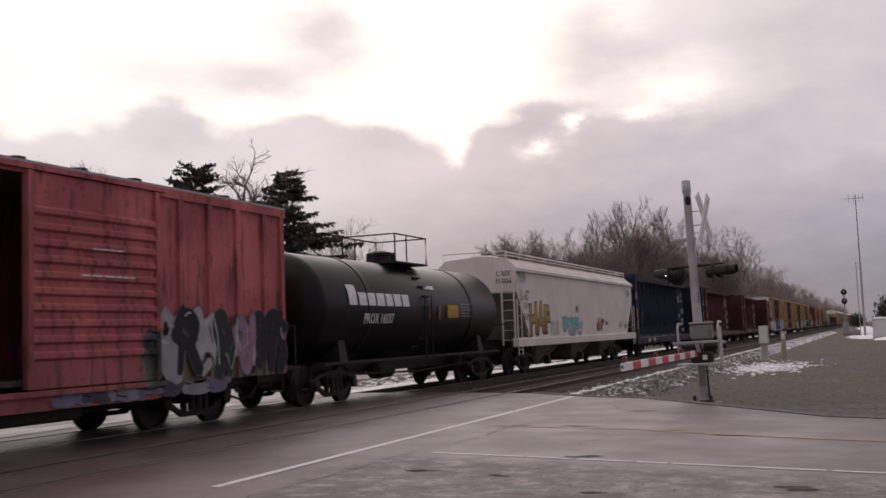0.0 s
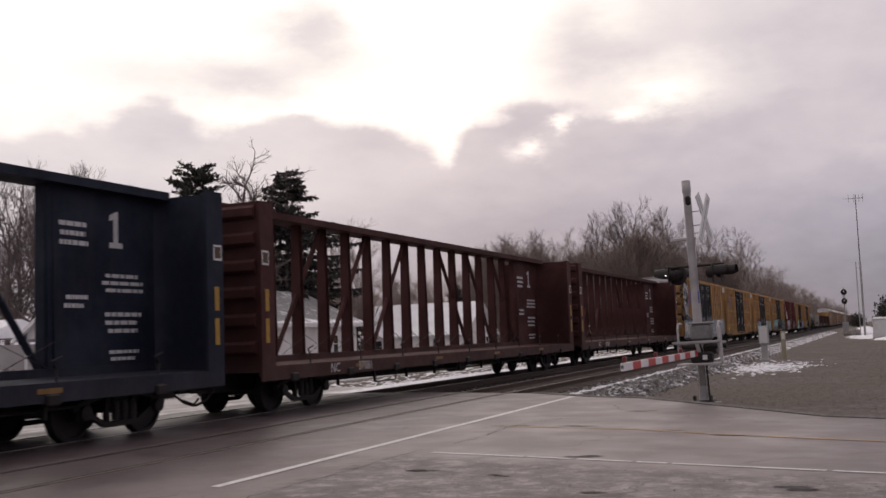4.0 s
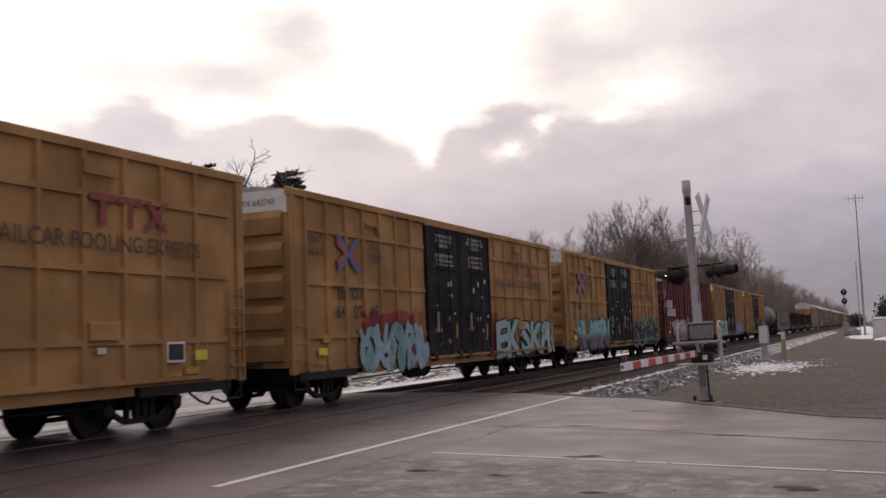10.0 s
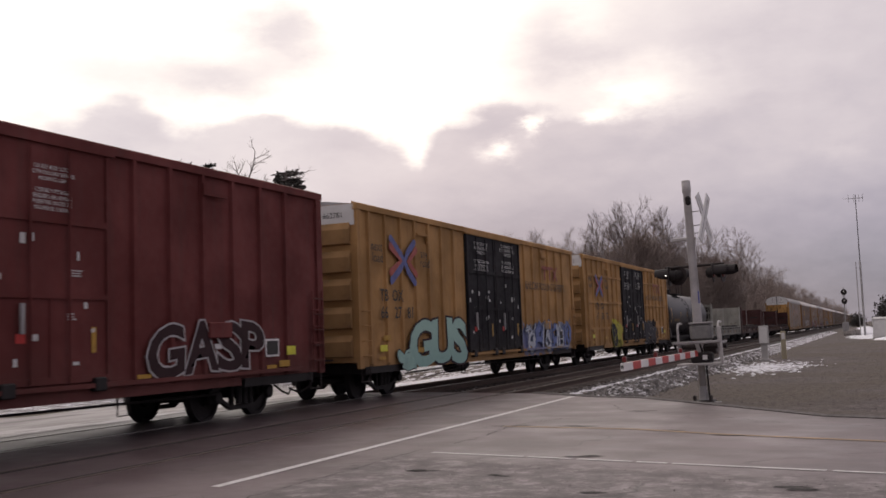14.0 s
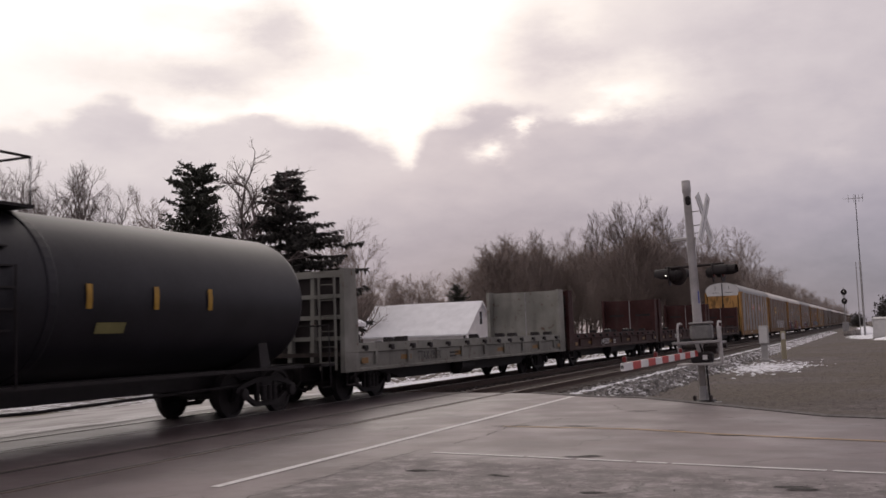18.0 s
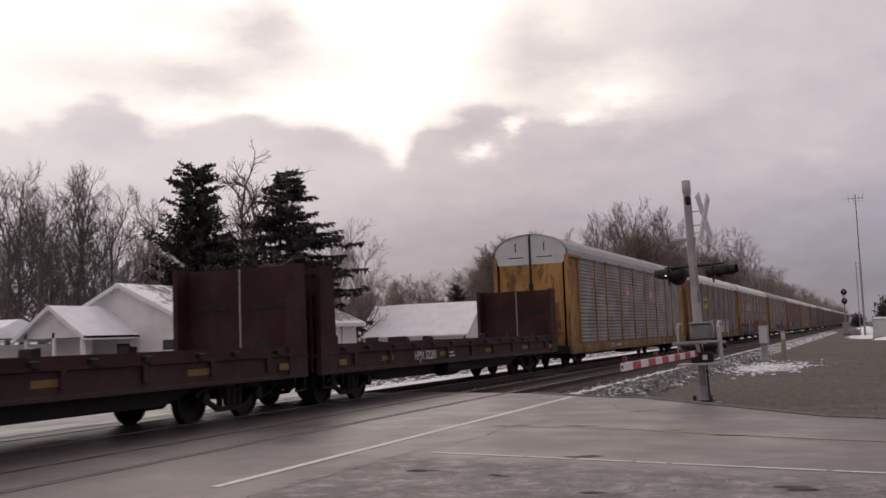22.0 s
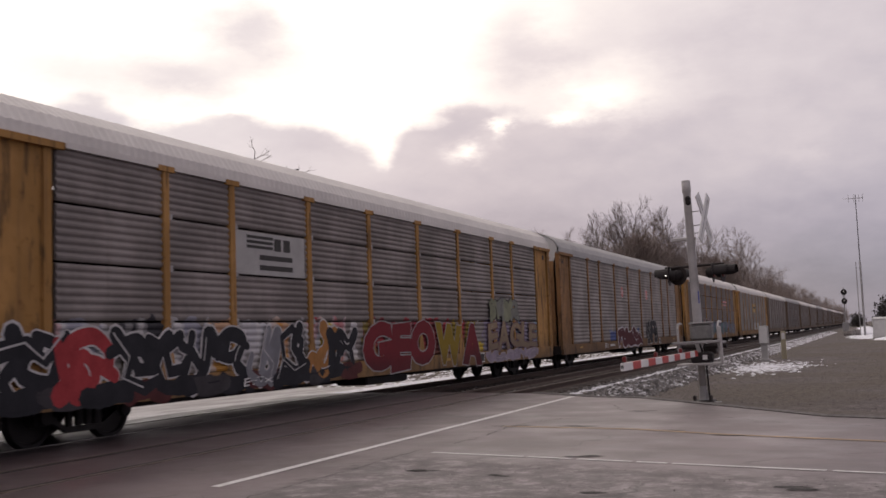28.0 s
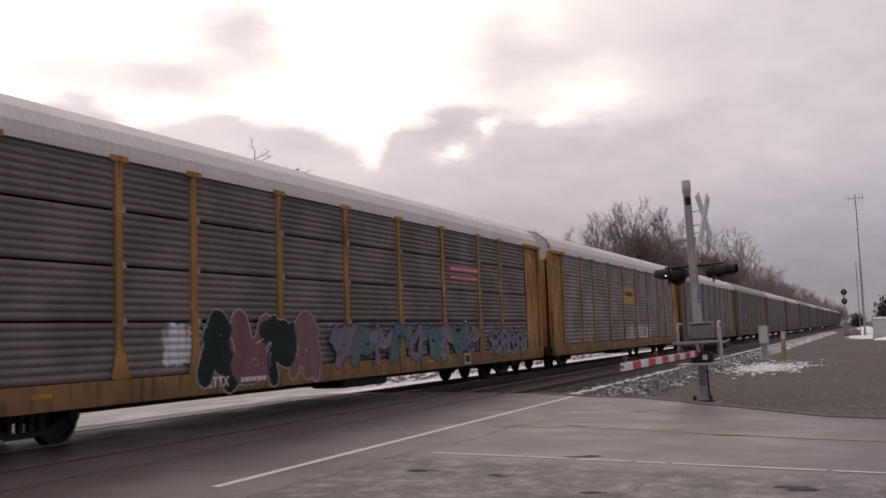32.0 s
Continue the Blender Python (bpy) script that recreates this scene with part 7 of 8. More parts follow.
centerbeam(-185.1, "empty blue centerbeam lumber flat", car_paint("blue_car_paint", (0.010, 0.0145, 0.030), 0.2, 0.3), "RVPR", "73009", 1)
BR = car_paint("brown_car_paint", BROWN, 0.3, 0.35)
centerbeam(-160.7, "empty brown centerbeam lumber flat", BR, "NC", "37081", 2)
centerbeam(-136.3, "empty brown centerbeam lumber flat with yellow strips", BR, "NC", "37081", 3)
boxcar(-111.5, "yellow boxcar tagged with grey graffiti along the bottom", car_paint("yellow_car_paint_a", YB, 0.2, 0.25,
       [(-HB + 0.1, HB - 0.1, 0.5, 2.05, TAG_GREY, (0.30, 0.33, 0.38), 0.62, 7), (-HB, -HB + 1.75, 2.0, 4.55, ((0.03, 0.03, 0.03), (0.04, 0.035, 0.035), (0.03, 0.03, 0.03)), (0.05, 0.05, 0.05), 0.5, 8)]),
       DOOR_BLACK, False, "TB OX", "66 27 92", 1.0, "y", seed=1)
YA = CARS[-1][0]
boxcar(-90.8, "clean yellow boxcar with black double doors", car_paint("yellow_car_paint_b", YB, 0.1, 0.2), DOOR_BLACK, True, "TB OX", "67 34 68", 0.68, "y", seed=2)
boxcar(-70.1, "yellow boxcar with teal graffiti on its lower side", car_paint("yellow_car_paint_c", YB, 0.15, 0.25,
       [(-HB + 3.2, -2.2, 0.9, 2.15, ((0.30, 0.04, 0.035), (0.25, 0.05, 0.04), (0.33, 0.16, 0.07)), (0.30, 0.08, 0.05), 0.6, 9), (2.4, 3.4, 0.7, 2.2, ((0.36, 0.06, 0.05), (0.33, 0.07, 0.05)), (0.30, 0.06, 0.05), 0.4, 10)]), DOOR_BLACK, True, "TB OX", "64 27 45", 0.6, "y", seed=3)
YC = CARS[-1][0]
boxcar(-49.4, "yellow boxcar with green and black graffiti", car_paint("yellow_car_paint_d", YB, 0.15, 0.25,
       [(-7.6, -2.4, 0.55, 1.3, ((0.11, 0.095, 0.12), (0.14, 0.12, 0.14)), (0.08, 0.07, 0.08), 0.5, 11), (3.2, HB - 0.2, 0.6, 2.1, ((0.10, 0.22, 0.13), (0.13, 0.24, 0.14), (0.12, 0.17, 0.12)), (0.10, 0.2, 0.13), 0.55, 12)]),
       DOOR_BLACK, True, "TB OX", "63 9 37", 0.68, "y", seed=4)
YD = CARS[-1][0]
OX = car_paint("oxide_car_paint", (0.135, 0.030, 0.027), 0.15, 0.3,
               [(-7.0, -2.0, 0.5, 1.95, ((0.40, 0.29, 0.29), (0.36, 0.30, 0.32), (0.34, 0.22, 0.16)), (0.36, 0.26, 0.24), 0.7, 13),
                (-HB, -HB + 0.7, 2.4, 4.4, ((0.13, 0.03, 0.03), (0.13, 0.03, 0.03), (0.20, 0.09, 0.09)), (0.25, 0.15, 0.15), 0.25, 15)])
boxcar(-28.55, "dark red boxcar with pale pink graffiti", OX, OX, False, "TB OX", "88 95 45", 0, "", boxes=True, seed=5)
RD = CARS[-1][0]
boxcar(-7.9, "yellow boxcar with pale green bubble graffiti", car_paint("yellow_car_paint_e", YB, 0.15, 0.28,
       [(2.9, HB - 0.6, 0.7, 1.9, ((0.25, 0.29, 0.38), (0.12, 0.15, 0.30), (0.30, 0.22, 0.12)), (0.15, 0.17, 0.30), 0.45, 17)]),
       DOOR_BLACK, False, "TB OX", "66 27 81", 0.92, "y", seed=6)
YE = CARS[-1][0]
boxcar(12.75, "yellow boxcar with black graffiti near the end", car_paint("yellow_car_paint_f", YB, 0.12, 0.25,
       [(-4.7, -2.9, 0.55, 1.95, (B_, B_, (0.45, 0.42, 0.06)), (0.30, 0.28, 0.05), 0.6, 18), (2.6, 5.2, 0.5, 1.95, ((0.03, 0.03, 0.04), (0.04, 0.035, 0.04), (0.035, 0.035, 0.04)), (0.04, 0.04, 0.04), 0.7, 19)]),
       DOOR_BLACK, True, "TB OX", "67 30 55", 0.7, "y", seed=7)
YF = CARS[-1][0]
tank = tank_car(32.4, 17.3, "dull black tank car with yellow dashes", plain("tank_dull", (0.019, 0.018, 0.022), 0.42, 0, 0.35, 1.2, 0.05, 0.22), 1.42, 2.38, -1.0, 2, True)
for y in (-7.0, -3.85, -1.5, 0.7, 2.35, 3.9):
    on_tank("yellow_dash", tank, YELLOW, 1.42, 2.38, y, y + 0.13, 2.15 if y > -6 else 1.85, 2.55 if y > -6 else 2.75, "yellow dash")
for i in range(9):
    if i != 4:
        on_tank("mark_bar", tank, plain("faded_ochre", (0.20, 0.12, 0.04), 0.6), 1.42, 2.38, -5.9 + i * 0.2, -5.76 + i * 0.2, 1.92, 2.08)
on_tank("placard", tank, plain("ochre_card", (0.22, 0.20, 0.08), 0.6), 1.42, 2.38, 1.0, 1.7, 1.75, 1.93)
# the painted pieces, car by car
XB, XR = 1.58 + 0.074, 1.58 + 0.053
PALE, ICE, SLATE = (0.46, 0.48, 0.50), (0.40, 0.46, 0.52), (0.26, 0.31, 0.40)
NAVY, INK, CHALK = (0.05, 0.07, 0.14), (0.025, 0.025, 0.03), (0.60, 0.59, 0.58)
graffiti(YA, XB, -HB + 0.05, -HB + 1.7, 3.35, 4.45, 3, (CHALK,), INK, 40, 0.20, 0.05)
graffiti(YA, XB, -HB + 0.05, -HB + 1.65, 2.25, 3.30, 3, (CHALK,), INK, 41, 0.20, 0.05)
graffiti(YA, XB, -HB + 0.2, -HB + 2.6, 0.95, 1.85, 3, (CHALK, PALE), (0.16, 0.18, 0.22), 42, 0.30, 0.03)
graffiti(YA, XB, -HB + 2.7, -2.6, 0.75, 2.05, 5, (ICE, PALE, SLATE), CHALK, 43, 0.34, 0.03, CHALK)
graffiti(YA, 1.58 + 0.15, -2.2, 2.3, 1.0, 2.2, 4, ((0.05, 0.05, 0.06), (0.07, 0.08, 0.10)), (0.42, 0.44, 0.46), 44, 0.24, 0.025)
graffiti(YA, XB, 2.8, HB - 0.4, 0.85, 2.0, 8, (PALE, (0.36, 0.38, 0.40)), (0.17, 0.18, 0.19), 45, 0.20, 0.03, CHALK)
graffiti(YC, XB, -HB + 3.1, -2.4, 0.68, 1.9, 5, ((0.22, 0.36, 0.38), (0.30, 0.40, 0.46), (0.16, 0.32, 0.32)), (0.06, 0.08, 0.09), 46, 0.34, 0.025, (0.5, 0.58, 0.6))
lettered(YC, XB, "EKSK", 3.0, 8.0, 0.72, 1.98, (fade((0.34, 0.42, 0.46), (0.22, 0.44, 0.40), 0.9, 1.6), fade((0.24, 0.46, 0.42), (0.34, 0.40, 0.48), 0.9, 1.6)), (0.035, 0.035, 0.04), 47, 0.04, 0.04, (0.55, 0.60, 0.60))
graffiti(YC, XB, 7.9, HB - 0.15, 0.75, 1.9, 2, ((0.24, 0.44, 0.40), (0.34, 0.42, 0.46)), (0.035, 0.035, 0.04), 73, 0.34, 0.03)
graffiti(YD, XB, -7.8, -2.5, 0.68, 2.05, 7, (fade((0.20, 0.47, 0.44), (0.12, 0.105, 0.13), 1.15, 1.55), fade((0.22, 0.46, 0.44), (0.16, 0.14, 0.16), 1.15, 1.5)), (0.03, 0.03, 0.032), 48, 0.40, 0.045, (0.40, 0.42, 0.44))
graffiti(YD, XB, 3.0, HB - 0.5, 0.68, 1.95, 5, ((0.028, 0.022, 0.045), (0.022, 0.02, 0.035)), (0.52, 0.50, 0.54), 49, 0.46, 0.035, CHALK)
graffiti(RD, XB, -6.9, -2.2, 0.80, 2.0, 6, (fade((0.44, 0.33, 0.36), (0.22, 0.17, 0.14), 0.95, 1.45), fade((0.47, 0.36, 0.39), (0.26, 0.19, 0.17), 0.95, 1.45), fade((0.27, 0.38, 0.42), (0.22, 0.18, 0.16), 0.95, 1.5)), (0.50, 0.45, 0.44), 50, 0.46, 0.02, (0.52, 0.46, 0.46))
lettered(RD, XB, "GASP", 3.5, 7.0, 0.92, 1.95, (spray((0.040, 0.022, 0.024)),), (0.40, 0.38, 0.38), 51, 0.03, 0.028)
scribble(RD, XB, -HB + 0.1, 3.3, 0.5, 0.6, (0.45, 0.36, 0.36), 3)
scribble(RD, XB, -HB + 0.1, 2.7, 0.5, 0.5, (0.45, 0.36, 0.36), 4)
lettered(YE, XB, "GUS", -6.6, -2.7, 0.62, 2.0, (fade((0.34, 0.52, 0.46), (0.27, 0.44, 0.40), 0.8, 1.8),), (0.045, 0.030, 0.035), 52, 0.045, 0.035)
graffiti(YE, XB, -7.3, -6.4, 0.62, 1.2, 1, ((0.30, 0.47, 0.42),), (0.045, 0.030, 0.035), 74, 0.34, 0.03)
graffiti(YE, XB, 3.1, HB - 0.8, 0.8, 1.9, 6, ((0.42, 0.45, 0.50), (0.14, 0.18, 0.36)), NAVY, 53, 0.20, 0.035)
graffiti(YF, XB, -4.7, -2.9, 0.7, 1.85, 2, (INK, (0.42, 0.38, 0.08)), (0.36, 0.33, 0.10), 54, 0.34, 0.03)
graffiti(YF, XB, 2.6, 5.3, 0.75, 1.95, 3, ((0.035, 0.034, 0.04),), (0.46, 0.44, 0.44), 55, 0.62, 0.02)
scribble(YF, XB, 5.3, 0.8, 0.8, 1.1, INK, 6, 0.05)
for i, (u, v, w) in enumerate(((2.0, 1.5, 0.7), (3.4, 1.75, 0.5), (6.0, 1.6, 0.8), (7.2, 1.55, 0.5), (-1.6, 2.3, 0.5))):
    scribble(HOP, 1.534, u, v, w, 0.35, (0.06, 0.05, 0.05), 20 + i)
lettered(HOP, 1.534, "HAF", -7.75, -5.35, 1.42, 2.62, (fade((0.42, 0.28, 0.10), (0.24, 0.15, 0.06), 1.5, 2.4),), (0.045, 0.035, 0.03), 56, 0.045, 0.04)
graffiti(HOP, 1.534, -3.5, -0.7, 1.32, 2.12, 4, (fade((0.16, 0.42, 0.44), (0.36, 0.44, 0.20), 1.4, 1.9), fade((0.30, 0.45, 0.52), (0.34, 0.32, 0.50), 1.4, 1.9)), (0.05, 0.06, 0.07), 57, 0.26, 0.03)
graffiti(HOP, 1.534, -5.3, -4.2, 1.40, 1.95, 3, ((0.52, 0.48, 0.46),), (0.16, 0.14, 0.14), 70, 0.16, 0.015)
graffiti(HOP, 1.534, 1.7, 3.1, 1.45, 2.1, 3, ((0.12, 0.09, 0.09), (0.36, 0.20, 0.06)), (0.14, 0.10, 0.09), 71, 0.20, 0.0)
for z in (3.5, 2.85):
    graffiti(HOP, 1.534, -9.0 + 0.25 * (z < 3), -8.0 + 0.25 * (z < 3), z - 0.2, z + 0.22, 3, ((0.60, 0.55, 0.51),), (0.12, 0.11, 0.11), int(z * 10), 0.10, 0.014)
graffiti(OLD, 1.58 + 0.074, 2.9, 7.6, 0.88, 2.2, 8, (INK, (0.27, 0.26, 0.28), INK, (0.33, 0.33, 0.32), (0.035, 0.038, 0.036), (0.26, 0.17, 0.22), INK), (0.10, 0.09, 0.10), 58, 0.50, 0.02, (0.42, 0.42, 0.42))
graffiti(OLD, 1.58 + 0.064, 1.2, 5.6, 0.62, 0.92, 7, ((0.15, 0.13, 0.19), (0.07, 0.06, 0.08), (0.22, 0.21, 0.24)), INK, 72, 0.24, 0.0)
GF = car_paint("grey_flat_paint", (0.25, 0.245, 0.218), 0.75, 0.42)
BF = car_paint("rust_flat_paint", (0.044, 0.0128, 0.0118), 0.3, 0.48)
bulkhead_flat(50.1, "empty weathered grey bulkhead flat car", GF, "TTAX 19070", 1, 4.8)
bulkhead_flat(69.1, "empty rust-brown bulkhead flat car", BF, "HPJX 52207", 2, 5.8)
bulkhead_flat(88.05, "empty rust-brown bulkhead flat car", BF, "HPJX 52310", 3, 5.3)
bulkhead_flat(107.0, "empty rust-brown bulkhead flat car", BF, "HPJX 52285", 4, 5.65)
FR = car_paint("rack_yellow", (0.40, 0.210, 0.066), 0.5, 0.6)
FR3 = car_paint("rack_brown", (0.175, 0.118, 0.078), 0.4, 0.4)
FR2 = car_paint("rack_orange", (0.28, 0.145, 0.06), 0.5, 0.6)
RW = plain("white_roof", (0.64, 0.605, 0.575), 0.6, 0, 0.12, 1.0)
RG = plain("grey_roof", (0.33, 0.32, 0.315), 0.5, 0.3, 0.2, 1.0)
P1 = car_paint("rack_sheet_pale", (0.285, 0.258, 0.245), 0.10, 0.22)
P2 = car_paint("rack_sheet_brown", (0.200, 0.168, 0.152), 0.15, 0.45, [(-4.0, 7.7, 0.6, 2.0, ((0.225, 0.205, 0.20), (0.21, 0.19, 0.19), (0.45, 0.44, 0.44)), (0.5, 0.5, 0.5), 0.5, 22)])
TAGX = ((0.42, 0.05, 0.06), B_, (0.5, 0.5, 0.52), B_, (0.48, 0.22, 0.06), (0.28, 0.28, 0.33), (0.5, 0.36, 0.05))
P3 = car_paint("rack_sheet_dark", (0.225, 0.198, 0.187), 0.08, 0.2, [(-13.3, -2.2, 0.45, 1.95, TAGX, (0.55, 0.53, 0.53), 0.62, 20),
               (-1.9, 6.2, 0.5, 1.95, ((0.42, 0.05, 0.06), (0.50, 0.36, 0.04), (0.34, 0.04, 0.06), (0.45, 0.32, 0.05)), (0.03, 0.03, 0.03), 0.6, 21),
               (6.3, 11.9, 0.5, 1.95, ((0.25, 0.21, 0.28), (0.22, 0.19, 0.25), (0.16, 0.22, 0.27)), (0.24, 0.20, 0.27), 0.6, 24)])
P4 = car_paint("rack_sheet_silver", (0.272, 0.243, 0.228), 0.08, 0.22, [(-5.6, 1.6, 0.5, 1.5, ((0.06, 0.09, 0.24), (0.07, 0.10, 0.27), (0.05, 0.08, 0.22)), (0.07, 0.1, 0.25), 0.55, 25), (2.6, 5.3, 0.45, 1.9, (B_, (0.06, 0.05, 0.05)), (0.04, 0.04, 0.04), 0.5, 26)])
P5 = car_paint("rack_sheet_soot", (0.170, 0.143, 0.132), 0.10, 0.22, [(-8.1, -6.9, 1.2, 1.9, ((0.14, 0.13, 0.13), W_), (0.45, 0.45, 0.45), 0.3, 28), (-7.0, -3.0, 0.5, 1.9, ((0.10, 0.09, 0.09), (0.16, 0.10, 0.10), (0.04, 0.06, 0.055)), (0.03, 0.03, 0.03), 0.7, 27),
               (-2.5, 7.2, 0.7, 1.95, ((0.16, 0.14, 0.16), (0.11, 0.15, 0.16), (0.10, 0.15, 0.15), (0.20, 0.18, 0.21)), (0.05, 0.05, 0.06), 0.5, 29), (7.9, 11.8, 0.5, 1.8, ((0.16, 0.17, 0.19), (0.19, 0.18, 0.20)), (0.08, 0.08, 0.09), 0.4, 30)])
racks = [autorack(127.0, "yellow autorack with pale metal side sheets and grey roof", P1, RG, FR, False, plates=(("red", 10.4, 3.1, 0.75, 0.5), ("red", 16.2, 3.1, 0.75, 0.5))),
         autorack(155.55, "yellow autorack with grimy brown side sheets and white roof", P2, RW, FR2, False, plates=(("yellow", 7.0, 2.85, 2.1, 0.8),)),
         autorack(183.9, "graffiti-covered autorack with dark side sheets and white roof", P3, RW, FR, plates=(("grey", 6.48, 2.87, 2.6, 0.86),)),
         autorack(212.5, "yellow autorack with silver side sheets and red plates", P4, RG, FR2, False, plates=(("red", 10.55, 3.1, 0.5, 0.5), ("red", 16.3, 3.1, 0.6, 0.5))),
         autorack(241.15, "sooty autorack tagged with pastel graffiti", P5, RW, FR, plates=(("red", 18.5, 3.42, 2.4, 0.14), ("red", 18.5, 3.18, 2.4, 0.10)))]
racks.append(autorack(269.8, "yellow autorack with brown-grey side sheets", car_paint("rack_sheet_tan", (0.24, 0.215, 0.195), 0.12, 0.35, [(-1.0, 5.0, 0.5, 1.7, ((0.24, 0.21, 0.2), (0.4, 0.4, 0.4)), (0.5, 0.5, 0.5), 0.45, 31)]), RW, FR, False, plates=(("yellow", 12.4, 2.8, 2.2, 0.85),)))
graffiti(racks[2], XR - 0.001, -13.0, -2.2, 0.57, 0.98, 12, (INK, (0.05, 0.045, 0.05), INK, (0.09, 0.03, 0.03)), INK, 77, 0.36, 0.0)
graffiti(racks[2], XR, -13.0, -8.2, 0.62, 1.85, 4, (INK, (0.34, 0.045, 0.05), INK), (0.50, 0.48, 0.48), 60, 0.36, 0.035)
graffiti(racks[2], XR, -8.0, -2.4, 0.62, 1.85, 5, (INK, (0.20, 0.20, 0.22), INK, (0.36, 0.17, 0.06)), (0.50, 0.48, 0.48), 61, 0.34, 0.03)
lettered(racks[2], XR, "GEOWA", -1.9, 6.0, 0.62, 1.93, (fade((0.18, 0.020, 0.027), (0.10, 0.018, 0.024), 0.75, 1.3), fade((0.17, 0.020, 0.027), (0.12, 0.02, 0.025), 0.75, 1.2), fade((0.18, 0.020, 0.027), (0.11, 0.018, 0.024), 0.75, 1.2), fade((0.26, 0.175, 0.022), (0.20, 0.125, 0.02), 0.75, 1.2), fade((0.17, 0.020, 0.027), (0.10, 0.018, 0.022), 0.75, 1.3)), (0.33, 0.31, 0.31), 62, 0.075, 0.022)
lettered(racks[2], XR, "EAGLE", 6.6, 11.6, 0.95, 1.92, (fade((0.27, 0.20, 0.13), (0.21, 0.155, 0.11), 1.0, 1.8),), (0.13, 0.07, 0.09), 63, 0.04, 0.03, (0.46, 0.40, 0.34))
graffiti(racks[2], XR, 6.5, 11.8, 0.62, 0.98, 6, ((0.30, 0.25, 0.31), (0.26, 0.22, 0.27)), (0.40, 0.36, 0.38), 75, 0.22, 0.02)
graffiti(racks[2], XR, 6.9, 9.6, 1.9, 2.7, 4, ((0.24, 0.25, 0.17), (0.20, 0.20, 0.18)), (0.06, 0.06, 0.06), 64, 0.40, 0.03)
graffiti(racks[3], XR, -3.9, 0.9, 0.65, 1.65, 3, ((0.085, 0.02, 0.025),), (0.52, 0.50, 0.52), 65, 0.55, 0.06)
lettered(racks[3], XR, "SIFD", 2.6, 5.3, 0.66, 1.95, (spray((0.030, 0.028, 0.03)), spray((0.028, 0.026, 0.028))), (0.44, 0.43, 0.42), 66, 0.05, 0.018)
lettered(racks[2], XR + 0.004, "ETTX", -7.0, -6.0, 0.66, 0.86, (LETTER_W,), (0.03, 0.03, 0.03), 76, 0.01, 0.01)
for i, u in enumerate((-6.0, 1.6, 5.6)):
    scribble(racks[3], XR, u, 1.4, 0.7, 0.3, (0.42, 0.42, 0.42), 30 + i, 0.02)
graffiti(racks[4], XR, -6.9, -3.0, 0.62, 2.1, 4, ((0.016, 0.03, 0.026), (0.21, 0.10, 0.115), (0.018, 0.03, 0.028), (0.22, 0.12, 0.13)), (0.40, 0.39, 0.39), 67, 0.50, 0.025)
graffiti(racks[4], XR, -2.3, 7.0, 0.85, 1.85, 9, ((0.19, 0.17, 0.22), (0.10, 0.17, 0.18), (0.22, 0.20, 0.25), (0.09, 0.16, 0.17)), (0.045, 0.045, 0.05), 68, 0.30, 0.025)
graffiti(racks[4], XR, 8.0, 11.6, 0.8, 1.7, 4, ((0.17, 0.20, 0.25), (0.20, 0.20, 0.24)), (0.07, 0.07, 0.08), 69, 0.22, 0.03)
for car in (racks[0], racks[3], racks[4]):
    letters("ETTX", 0.27, GREYW, car, (XR + 0.004, -6.6, 0.80), 1.0, 0.004)
    bars("number_bars", -5.9, 0.72, 0.9, 0.18, 1, GREYW, car, XR + 0.004, 8)
racks.append(autorack(298.45, "brown-framed autorack with dull grey side sheets", car_paint("rack_sheet_dun", (0.215, 0.192, 0.182), 0.12, 0.25), RW, FR3, False))
racks.append(autorack(327.1, "brown-framed autorack with darker side sheets and grey roof", car_paint("rack_sheet_slate", (0.175, 0.160, 0.158), 0.12, 0.25), RG, FR3))
for i in range(2, 12):
    src = racks[(6, 7, 6, 6, 7)[i % 5]]
    far = copy_thing(src, pose(0, 0, 0))
    far["label"] = "distant autorack further down the train"
    CARS.append((far, 269.8 + 28.64 * (i + 1) + 27.3 / 2))
    WHEELSETS += [o for o in far.children_recursive if o.name.startswith("wheelset")]


# ---------------------------------------------------------------- houses beyond the tracks
def window(parent, at, w, h, facing):
    """A small sash window. facing 'x': in a wall towards the tracks; 'y': in a gable wall towards -y."""
    x, y, z = at
    def bx(a0, a1, d0, d1, z0, z1):
        return (x + d0, x + d1, y + a0, y + a1, z + z0, z + z1) if facing == "x" else (x + a0, x + a1, y - d1, y - d0, z + z0, z + z1)
    win = part("window", MB().box(*bx(-w / 2, w / 2, 0.0, 0.02, 0, h)), GLASS, parent, "dark window pane")
    part("window_frame", MB().add(*sum_boxes([bx(-w / 2 - 0.09, -w / 2, 0, 0.05, -0.09, h + 0.09), bx(w / 2, w / 2 + 0.09, 0, 0.05, -0.09, h + 0.09), bx(-w / 2, w / 2, 0, 0.05, h, h + 0.09),
                                              bx(-w / 2, w / 2, 0, 0.06, -0.09, 0), bx(-w / 2, w / 2, 0.02, 0.04, h / 2 - 0.02, h / 2 + 0.03)])), TRIM, win, "white window frame")
    return win


def roof_slab(name, parent, mat, ridge, eave, y0, y1, thick=0.14):
    """A sloping slab between a ridge line and an eave line that run along y."""
    (rx, rz), (ex, ez) = ridge, eave
    return part(name, MB().loft([[(rx, y0, rz - thick), (ex, y0, ez - thick), (ex, y0, ez), (rx, y0, rz)], [(rx, y1, rz - thick), (ex, y1, ez - thick), (ex, y1, ez), (rx, y1, rz)]]), mat, parent)


